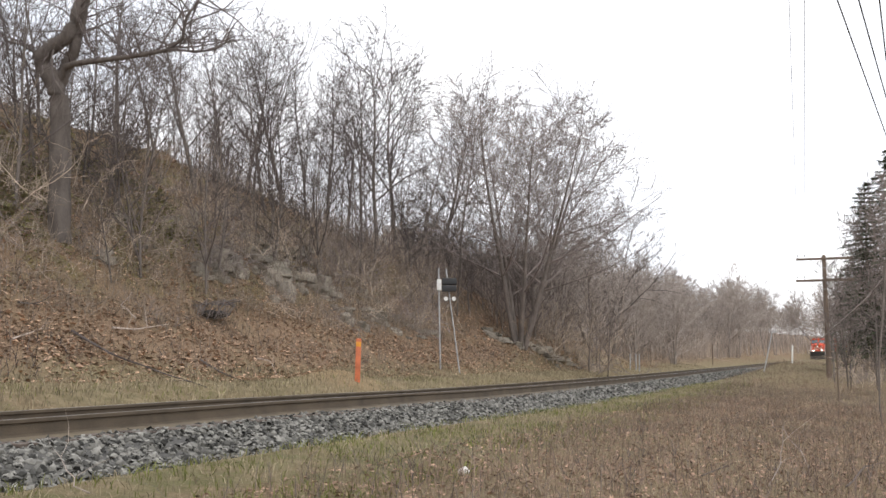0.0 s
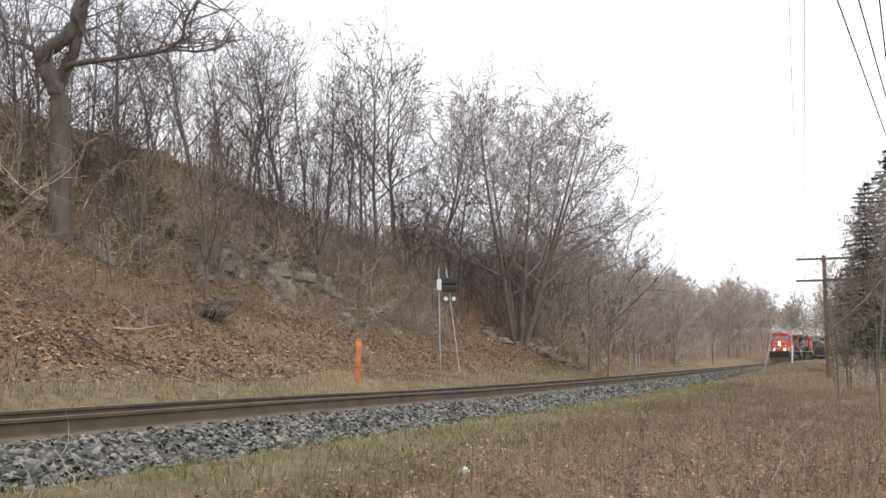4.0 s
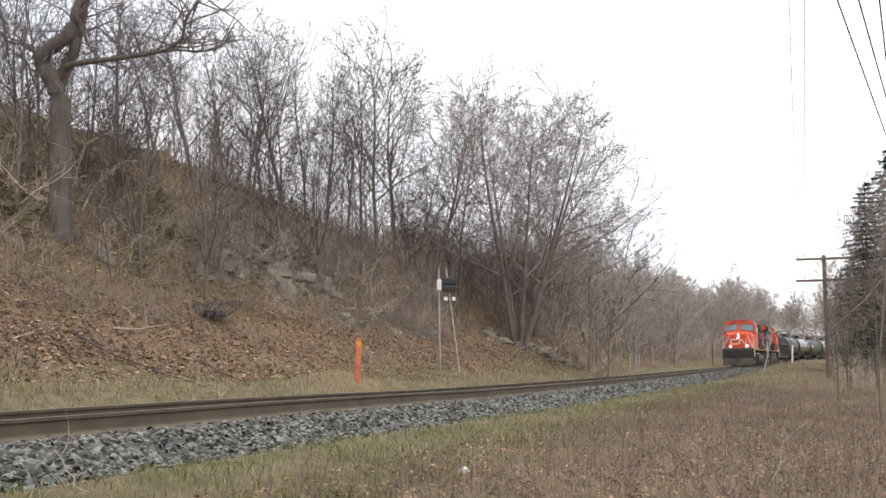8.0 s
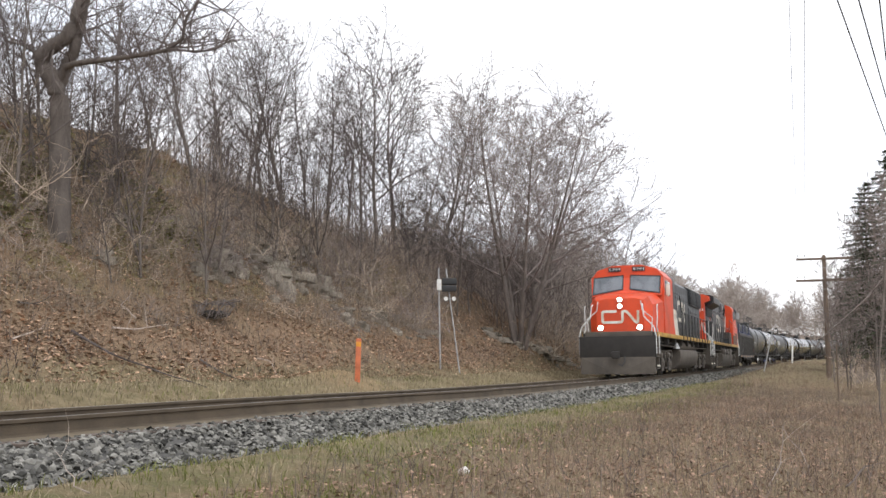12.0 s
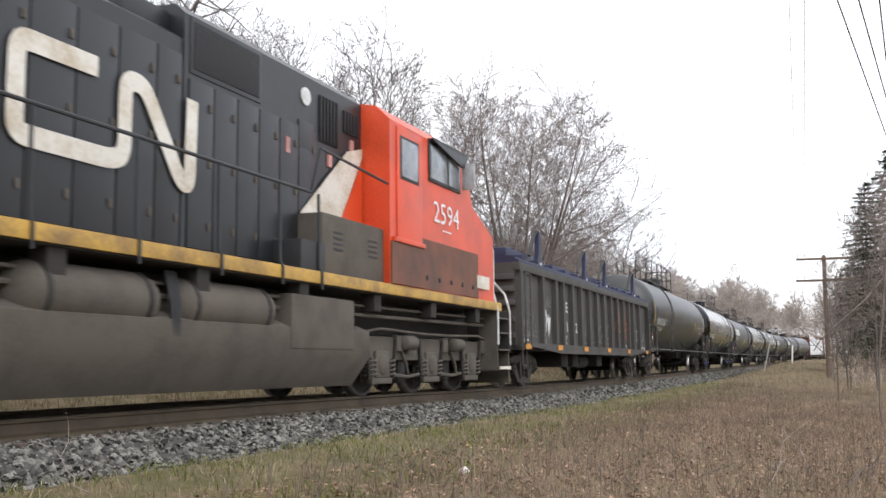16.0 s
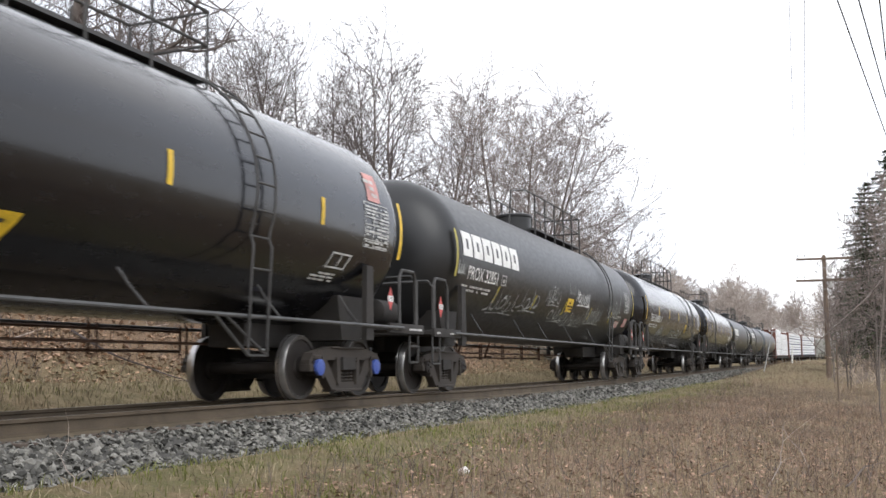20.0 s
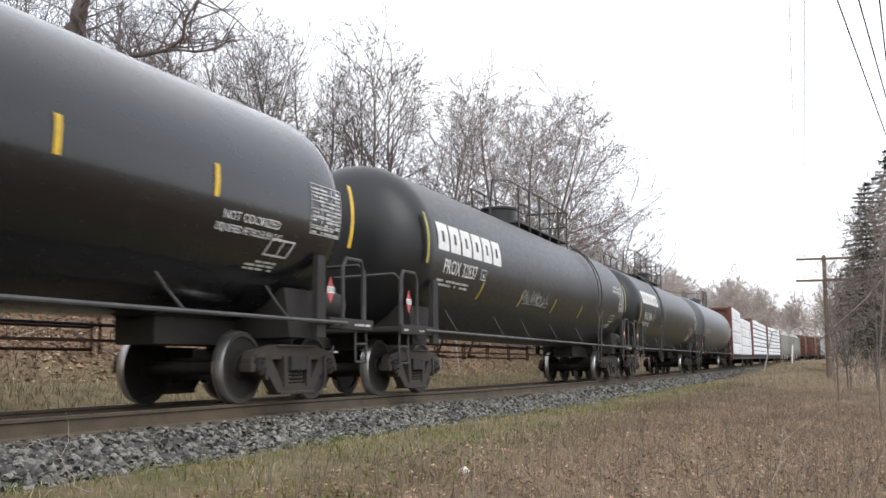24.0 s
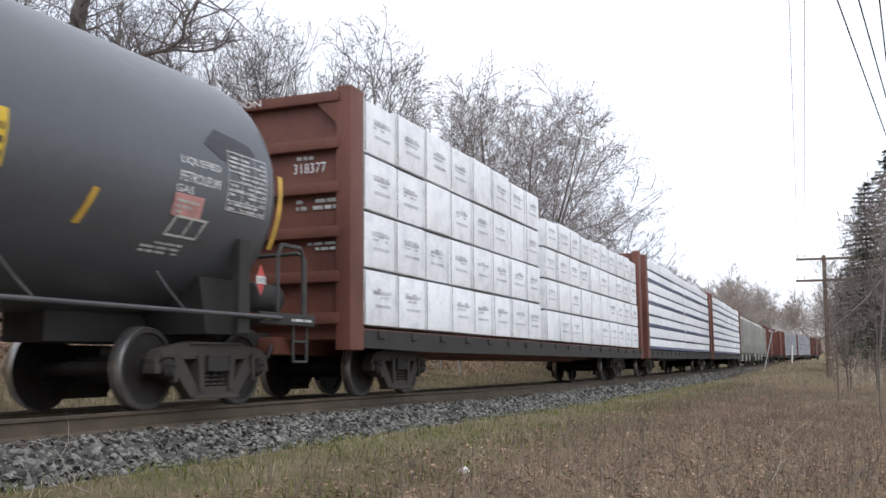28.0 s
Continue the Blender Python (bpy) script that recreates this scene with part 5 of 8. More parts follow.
    d2 = lambda a: TR * radians(a)
    for x in plan.get("marks", ()):
        a, half = plan.get("mark_angle", -1), 7
        lean = plan.get("mark_lean", 0.0)
        decal("reflective_strip", [rect(x - 0.045, x + 0.045, d2(a - half), d2(a + half), lean)], side, ym, car, "yellow reflective strip")
    ei = plan.get("end_in", 0.5)
    for x, a in ((-h + ei, plan.get("end_angle", 0)), (h - ei, plan.get("end_angle", 0))):
        decal("reflective_strip", [rect(x - 0.05, x + 0.05, d2(a - 17), d2(a + 17))], tank_side(TR - 0.0, TC), ym, car, "long yellow reflective strip")
    # the number, the stencilled weights and the data panel
    if "number" in plan:
        text, x0, x1, a = plan["number"]
        word(text, x0, x1, d2(a - 5), d2(a + 5), side, car)
        decal("stencil", bars(x0 - 0.2, x1 - 0.3, d2(a - 14), d2(a - 8), 2, 7), side, M_SMALLPRINT, car)
        decal("stencil_frame", [rect(x1 + 0.25, x1 + 0.55, d2(a - 4), d2(a - 3.2)), rect(x1 + 0.25, x1 + 0.55, d2(a + 3.4), d2(a + 4.2)), rect(x1 + 0.25, x1 + 0.275, d2(a - 4), d2(a + 4)), rect(x1 + 0.525, x1 + 0.55, d2(a - 4), d2(a + 4)), rect(x1 + 0.36, x1 + 0.44, d2(a - 2), d2(a + 1))], side, M_SMALLPRINT, car)
    px = plan.get("panel", 7.5)
    a0, a1 = d2(-14), d2(11)
    lines = [rect(px - 0.4, px + 0.4, a0 + (a1 - a0) * i / 6, a0 + (a1 - a0) * i / 6 + 0.014) for i in range(7)] + [rect(px + q, px + q + 0.014, a0, a1) for q in (-0.4, -0.12, 0.14, 0.388)]
    decal("data_panel", lines, side, M_SMALLPRINT, car, "stencilled grey data panel")
    decal("stencil", bars(px - 0.36, px + 0.36, a0 + 0.02, a1 - 0.02, 12, 9, 0.7), tank_side(TR, TC, 0.013), M_SMALLPRINT, car)
    sx = px - 1.0
    decal("stencil_frame", [rect(sx - 0.3, sx + 0.25, d2(-29), d2(-28), 0.0), rect(sx - 0.2, sx + 0.35, d2(-21), d2(-20), 0), rect(sx - 0.3, sx - 0.27, d2(-29), d2(-20), 0.1), rect(sx + 0.22, sx + 0.25, d2(-29), d2(-20), 0.1), rect(sx - 0.02, sx + 0.01, d2(-29), d2(-20), 0.1)], side, M_SMALLPRINT, car)
    decal("stencil", bars(sx - 0.55, sx + 0.1, d2(-37), d2(-31), 3, 3), side, M_SMALLPRINT, car)
    # diamond placards in their holders
    for x, z in ((h - 0.78, 1.5), (-h - 0.3, 1.5)):
        holder = decal("placard", [[(x - 0.11, z), (x, z - 0.19), (x + 0.11, z), (x, z + 0.19)]], flat_side(1.47), M_PLACARDRED, car, "red diamond hazard placard")
        decal("placard_strip", [rect(x - 0.1, x + 0.1, z - 0.045, z + 0.045)], flat_side(1.476), M_LETTER, holder)
        word("1075", x - 0.08, x + 0.08, z - 0.03, z + 0.03, flat_side(1.481), holder, M_BLACK, "placard_number")
    for kind, *args in plan.get("extra", ()):
        if kind == "blocks":
            block_emblem(args[0], args[1], d2(args[2]), d2(args[3]), side, car)
        elif kind == "plate":
            x, a, w, hh, m = args
            decal("sticker", [rect(x - w / 2, x + w / 2, d2(a) - hh / 2, d2(a) + hh / 2, plan.get("plate_lean", 0.0))], side, m, car)
            decal("stencil", bars(x - w * 0.4, x + w * 0.4, d2(a) - hh * 0.35, d2(a) + hh * 0.35, 3, int(abs(x) * 10)), tank_side(TR, TC, 0.013), M_SMALLPRINT if m is not M_YELLOW else M_BLACK, car)
        elif kind == "scrawl":
            x0, x1, a0, a1, k, seed = args
            for stroke in scrawl(x0, x1, d2(a0), d2(a1), k, seed):
                decal("graffiti_stroke", stroke, side, M_SPRAY if seed % 5 == 0 else M_SCRAWL, car, "pale spray-paint stroke")
        elif kind == "word":
            text, x0, x1, a0, a1 = args
            word(text, x0, x1, d2(a0), d2(a1), side, car)
        elif kind == "patch":
            x, a, w, hh = args
            decal("paint_patch", [[(x + w / 2 * math.cos(k * 0.7) * (1 + 0.2 * math.sin(3 * k)), d2(a) + hh / 2 * math.sin(k * 0.7) * (1 + 0.2 * math.cos(2 * k))) for k in range(9)]], tank_side(TR, TC, 0.004), M_TANKDULL, car, "darker patch of touch-up paint")
    return couple(car, center, plan.get("bolster", 8.1))


TRAIN = []
SPEED = dict(s0=1.486, v=15.36, a=0.011185, j=0.003484)


def run(u, t):
    """Where along the track a point u metres down the train is at t seconds."""
    d = t - 16.0
    return SPEED["s0"] + u - (SPEED["v"] * d + SPEED["a"] * d * d / 2 + SPEED["j"] * d ** 3 / 6)


def couple(thing, center, bolster):
    TRAIN.append((thing, center, bolster))
    return thing


def car_pose(uc, half, t):
    s = run(uc, t)
    a, b = on_track(s - half), on_track(s + half)
    d = b - a
    c = (a + b) / 2
    return pose(c.x, c.y, c.z, math.degrees(CANT), math.degrees(-math.atan2(d.z, d.xy.length)), math.degrees(math.atan2(d.y, d.x)))


def build_tank_cars():
    m7 = lambda o: [o + k * 2.85 for k in (-2, -1, 0, 1, 2)]
    tank_car("dusty charcoal tank car with amber side strips", 25.8, M_TANKOLIVE, dict(ladder=-4.4, ladder_foot=1.0, platform=(-4.9, 2.5), dome=0.3, marks=[-5.55, -2.58, 0.32, 3.25, 6.1], mark_paint=M_STRIPAMBER, number=("PLMX 137278", -7.8, -5.75, -14), panel=8.0,
             extra=(("plate", 4.45, -11, 0.32, 0.5, M_YELLOW), ("word", "LIQUEFIED PETROLEUM GAS", 5.7, 7.35, -13, -8.5), ("plate", 6.75, -19, 0.62, 0.2, M_PINK), ("scrawl", 4.8, 6.0, -16, -6, 6, 31))))
    tank_car("glossy black tank car with yellow strips and blue bearing caps", 46.05, M_TANKGLOSS, dict(caps=True, bolster=7.55, radius=1.53, ladder=4.45, platform=(-0.8, 4.6), dome=-0.2, marks=[-5.65, -2.85, 0.05, 2.75, 6.0], number=("CTCX 780476", -7.95, -5.7, -20.5), panel=7.65, plate_lean=0.12,
             extra=(("plate", 0.6, -35, 0.55, 0.3, M_YELLOW), ("plate", 7.6, 22, 0.4, 0.5, M_PINK))))
    tank_car("dull black tank car with white blocks and pale graffiti", 65.6, M_TANKDULL, dict(ladder=4.45, platform=(-0.3, 4.6), dome=-0.2, marks=[-6.0, -3.24, -0.5, 2.38, 5.1], mark_angle=-24, mark_lean=0.12, mark_paint=M_DULLYELLOW, number=("PROX 32851", -7.85, -6.1, -12), panel=7.4,
             extra=(("blocks", -8.2, -4.65, -1, 17), ("scrawl", -6.2, -4.4, -40, -22, 5, 3), ("scrawl", -4.2, -2.8, -34, -16, 4, 12), ("scrawl", -2.2, -1.0, -24, -4, 4, 4), ("scrawl", -1.6, -0.2, -40, -24, 4, 9), ("scrawl", -0.2, 0.5, -8, 2, 4, 16), ("scrawl", 0.6, 2.1, -18, -4, 7, 15), ("scrawl", -0.2, 2.0, -42, -24, 7, 7), ("scrawl", 2.1, 4.0, -36, -14, 7, 8), ("scrawl", 4.6, 6.4, -24, 0, 6, 6), ("scrawl", -8.4, -8.0, -14, -4, 3, 8), ("plate", 0.02, -20, 0.62, 0.36, M_YELLOW), ("plate", 6.4, -31, 0.55, 0.22, M_PINK), ("plate", 7.6, -27, 0.5, 0.3, M_PINK))))
    tank_car("glossy black tank car with yellow strips and faint graffiti", 85.3, M_TANKGLOSS, dict(radius=1.53, ladder=4.4, platform=(-1.5, 4.6), dome=-0.3, marks=m7(0.1), number=("TILX 304058", -7.45, -5.3, -12), panel=7.5,
             extra=(("plate", 2.7, -18, 0.4, 0.35, M_YELLOW), ("scrawl", -5.0, -3.6, -36, -22, 5, 13), ("scrawl", -2.0, 1.6, -38, -22, 9, 14))))
    tank_car("clean glossy black tank car with bright yellow strips", 106.1, M_TANKGLOSS, dict(radius=1.53, bolster=8.0, end_in=0.25, ladder=-4.6, platform=(-3.0, 1.5), dome=-0.1, marks=[-5.85, -2.9, 0.2, 3.08, 5.5], panel=8.0,
             extra=(("word", "NOT ODORIZED", 5.7, 6.9, -16, -12), ("word", "LIQUEFIED PETROLEUM GAS", 5.6, 7.0, -22, -18))))
    tank_car("dull black tank car with white block emblem and slanting strips", 126.2, M_TANKDULL, dict(ladder=4.3, platform=(-0.4, 4.4), dome=-0.1, marks=[-5.6, -2.9, -0.15, 2.6, 5.25], mark_angle=-24, mark_lean=0.12, mark_paint=M_DULLYELLOW, number=("PROX 32837", -7.7, -6.0, -12), panel=7.75, end_angle=4,
             extra=(("blocks", -8.05, -4.5, -2, 17), ("scrawl", -2.9, -0.7, -27, -15, 7, 23), ("word", "NON ODORIZED", 6.8, 8.0, 12, 16), ("word", "LIQUEFIED PETROLEUM GAS", 6.5, 8.1, 6, 10))))
    tank_car("dull black tank car with white block emblem over its number", 146.12, M_TANKDULL, dict(ladder=-4.15, platform=(-4.4, 2.4), dome=0.1, marks=[-5.25, -2.62, -0.05, 2.88, 5.6], mark_angle=-6, mark_paint=M_DULLYELLOW, number=("PROX 34506", -7.6, -6.0, -11), panel=7.7, end_angle=-12,
             extra=(("blocks", -8.0, -4.4, 6, 24), ("word", "LIQUEFIED PETROLEUM GAS", 5.4, 7.0, -19, -14), ("word", "NOT ODORIZED", 5.8, 6.8, -25, -20.5), ("plate", 5.9, -34, 0.65, 0.35, M_PINK))))
    tank_car("weathered grey tank car with slanting amber strips", 166.6, M_TANKGREY, dict(half=9.35, radius=1.56, bolster=8.25, ladder=None, platform=(-0.5, 2.0), dome=0.0, marks=[-5.65, -2.78, 0.05, 2.8, 5.6], mark_angle=-23.5, mark_lean=0.12, mark_paint=M_STRIPAMBER, number=("PLMX 135449", -7.75, -5.8, -13), panel=8.15, end_angle=-10,
             extra=(("plate", 4.4, -8, 0.35, 0.5, M_YELLOW), ("patch", 7.85, 13, 1.0, 0.35), ("word", "LIQUEFIED", 6.9, 7.6, 0, 3.5), ("word", "PETROLEUM", 6.9, 7.6, -6.5, -2.5), ("word", "GAS", 6.85, 7.15, -11, -8), ("plate", 7.1, -16, 0.5, 0.25, M_PINK))))


# ================= gondola =================


def build_gondola():
    car = empty("gondola_car", "weathered black ribbed gondola with navy-blue covers", "gondola car")
    h, w = 8.05, 1.42
    bm = B()
    for s in (-1, 1):
        box(bm, (-h, s * w - 0.02, 0.92), (h, s * w + 0.02, 2.63))
    part("side_panel", bm, M_GONDOLA, car)
    # fish-belly lower edge
    for s in (-1, 1):
        bm = B()
        prism(bm, [(-h, 1.0), (h, 1.0), (h, 0.92), (h - 1.2, 0.9), (h - 3.4, 0.78), (-h + 3.4, 0.78), (-h + 1.2, 0.9), (-h, 0.92)], s * (w + 0.1) - 0.03, s * (w + 0.1) + 0.03)
        part("lower_chord", bm, M_GONDOLA, car)
        bm = B()
        box(bm, (-h - 0.05, s * (w + 0.04) - 0.09, 2.56), (h + 0.05, s * (w + 0.04) + 0.09, 2.74), 0.02)
        part("top_chord", bm, M_GONDOLA, car)
        for x in (-h + 0.1, -6.18, -5.02, -4.31, -3.34, -2.38, -1.42, -0.47, 0.5, 1.48, 2.44, 3.39, 4.36, 5.08, 6.24, h - 0.1):
            bm = B()
            prism(bm, [(x - 0.07, 0.84), (x + 0.07, 0.84), (x + 0.07, 2.58), (x - 0.07, 2.58)], s * (w + 0.02), s * (w + 0.13))
            part("side_post", bm, M_GONDOLA, car)
    for s in (-1, 1):
        bm = B()
        box(bm, (s * h - 0.03, -w, 0.95), (s * h + 0.03, w, 2.74))
        for z in (1.15, 1.5, 1.85, 2.15, 2.42):
            box(bm, (s * (h + 0.06) - 0.07, -w, z - 0.06), (s * (h + 0.06) + 0.07, w, z + 0.06), 0.02)
        part("end_panel", bm, M_GONDOLA, car, "ribbed black end panel")
        coupler(car, s * (h + 0.55), s)
        freight_truck(car, s * 6.4)
        lx = s * (h - 0.28)
        bm = B()
        for d in (-0.2, 0.2):
            tube(bm, (lx + d, -w - 0.2, 0.95), (lx + d, -w - 0.2, 2.5), 0.018, n=6)
        lad = part("ladder", bm, M_GONDOLA, car)
        for i in range(6):
            bm = B()
            tube(bm, (lx - 0.2, -w - 0.2, 1.0 + 0.3 * i), (lx + 0.2, -w - 0.2, 1.0 + 0.3 * i), 0.015, n=6)
            part("rung", bm, M_GONDOLA, lad)
        bm = B()
        for d in (-0.16, 0.16):
            tube(bm, (lx + d, -w - 0.1, 0.9), (lx + d, -w - 0.1, 0.5), 0.016, n=6)
        tube(bm, (lx - 0.16, -w - 0.1, 0.5), (lx + 0.16, -w - 0.1, 0.5), 0.016, n=6)
        part("corner_step", bm, M_GONDOLA, car)
    bm = B()
    box(bm, (-h, -w, 0.85), (h, w, 1.0))
    box(bm, (-h, -0.35, 0.62), (h, 0.35, 0.86))
    for x in (-3.0, -1.8, 1.2):
        box(bm, (x, -1.1, 0.45), (x + 0.7, -0.4, 0.85), 0.04)
    lathe(bm, [(-0.6, 0.2), (0.5, 0.2)], 14, 0.6, "x", 0, -0.8)
    part("underframe", bm, M_UNDER, car)
    # navy covers with lifting brackets
    for a, b in ((-h + 0.05, -0.1), (0.1, h - 0.05)):
        bm = B()
        section(bm, [(-w, 2.74), (w, 2.74), (w, 2.86), (0.7, 3.02), (-0.7, 3.02), (-w, 2.86)], a, b)
        cover = part("cover", bm, M_COVERBLUE, car, "navy-blue steel cover over the load")
        bm = B()
        box(bm, (a + 0.5, -1.05, 2.9), (a + 3.6, 1.05, 3.16), 0.04)
        part("cover_crown", bm, M_COVERBLUE, cover)
        part("cover_crown", box(B(), (a + 4.4, -1.05, 2.9), (b - 0.5, 1.05, 3.12), 0.04), M_COVERBLUE, cover)
        for k in range(6):
            xk = a + 0.7 + k * (b - a - 1.4) / 5
            part("cover_rib", box(B(), (xk - 0.05, -1.38, 2.86), (xk + 0.05, 1.38, 2.98), 0.02), M_COVERBLUE, cover)
        part("cover_lip", box(B(), (a, -1.5, 2.742), (b, -1.4, 2.82), 0.01), M_COVERBLUE, cover)
        for x in (-5.75, -0.95) if a < -1 else (1.75, 6.4):
            for s in (-1, 1):
                bm = B()
                prism(bm, [(x - 0.26, 2.76), (x + 0.24, 2.76), (x + 0.1, 3.2), (x + 0.06, 3.68), (x - 0.06, 3.68), (x - 0.12, 3.2)], s * 1.3 - 0.05, s * 1.3 + 0.05)
                br = part("lifting_bracket", bm, M_COVERBLUE, cover, "upright navy lifting bracket")
                bm = B()
                bent(bm, [(x + 0.05, s * 1.3, 3.68), (x - 0.08, s * 1.28, 3.69), (x - 0.17, s * 1.24, 3.56), (x - 0.36, s * 1.18, 3.08)], 0.05, 6)
                part("bracket_arm", bm, M_PIPE, br, "dark slanting bracket arm")
                part("lashing_eye", box(B(), (x - 0.03, s * 1.36 - 0.015, 2.8), (x + 0.03, s * 1.36 + 0.015, 2.94), 0.01), M_LETTER, br, "white-painted lashing eye")
    sd = flat_side(w + 0.022)
    post = flat_side(w + 0.136)
    word("CE", -4.1, -3.62, 1.84, 2.1, sd, car)
    word("FX", -3.24, -2.84, 1.84, 2.1, sd, car)
    word("31", -4.0, -3.66, 1.34, 1.6, sd, car)
    word("532", -3.24, -2.6, 1.34, 1.6, sd, car)
    for t, x in (("LD LMT", -4.15), ("220400", -3.3)):
        word(t, x, x + 0.45, 1.14, 1.23, sd, car)
    for t, x in (("LT WT", -4.15), ("65600", -3.25)):
        word(t, x, x + 0.4, 1.0, 1.09, sd, car)
    for x in (-7.6, -4.85, -2.1, 0.9, 4.0, 7.4):
        decal("reflector", [rect(x - 0.22, x + 0.22, 0.86, 0.98)], flat_side(w + 0.14), M_AMBER, car, "amber reflector plate")
    word("CEFX", -0.85, -0.3, 2.5, 2.58, end_side(-h - 0.14), car)
    word("31532", -0.95, -0.3, 2.22, 2.36, end_side(-h - 0.14), car)
    # white painted shapes and scrawls
    blob = [(-6.05, 0.95), (-5.72, 0.95), (-5.74, 1.25), (-5.66, 1.45), (-5.56, 1.6), (-5.68, 1.78), (-5.82, 1.95), (-5.8, 2.15), (-5.92, 2.36), (-6.02, 2.42), (-6.04, 1.9), (-6.07, 1.4)]
    shape = decal("painted_shape", [blob], sd, M_SPRAY, car, "tall white sprayed shape")
    decal("painted_hollow", [[(-5.85 + 0.13 * math.cos(k * 0.785), 1.56 + 0.17 * math.sin(k * 0.785)) for k in range(8)]], flat_side(w + 0.026), M_GONDOLA, shape)
    decal("painted_shape", [[(-5.48, 1.15), (-5.36, 1.4), (-5.28, 1.66), (-5.4, 1.62), (-5.46, 1.76), (-5.52, 1.6), (-5.6, 1.7), (-5.56, 1.4)]], sd, M_SPRAY, car, "small white sprayed wing shape")
    for stroke in scrawl(-7.8, -6.5, 1.15, 1.75, 5, 31) + scrawl(-5.7, -5.2, 1.9, 2.15, 3, 32) + scrawl(-2.2, 1.6, 1.1, 1.8, 7, 33) + scrawl(6.2, 7.4, 1.15, 1.7, 4, 34):
        decal("graffiti_stroke", stroke, sd, M_FADED, car, "faded grey spray-paint stroke")
    decal("graffiti", ribbon([(2.6, 2.3), (2.75, 1.5), (2.3, 1.6), (2.5, 2.2)], 0.06) + ribbon([(3.0, 2.3), (3.15, 1.55), (2.9, 1.5)], 0.06) + ribbon([(4.1, 2.2), (4.2, 1.3), (3.8, 1.5), (4.5, 1.75), (3.9, 1.9)], 0.05) + ribbon([(5.15, 1.0), (5.2, 2.2), (5.0, 1.95)], 0.06) + ribbon([(5.2, 2.2), (5.4, 1.9)], 0.06), sd, M_SCRAWLRED, car, "orange-red sprayed strokes and arrow")
    decal("stencil", bars(-7.9, -7.2, 0.98, 1.12, 2, 3) + bars(3.6, 4.4, 1.0, 1.15, 3, 4) + bars(6.6, 7.6, 1.0, 1.12, 2, 6), sd, M_LETTER, car)
    decal("stencil_frame", [rect(6.0, 6.55, 1.3, 1.33), rect(6.0, 6.55, 1.62, 1.65), rect(6.0, 6.03, 1.3, 1.65), rect(6.52, 6.55, 1.3, 1.65), rect(6.26, 6.29, 1.4, 1.62)], sd, M_LETTER, car)
    couple(car, 7.25, 6.4)


# ================= locomotives =================


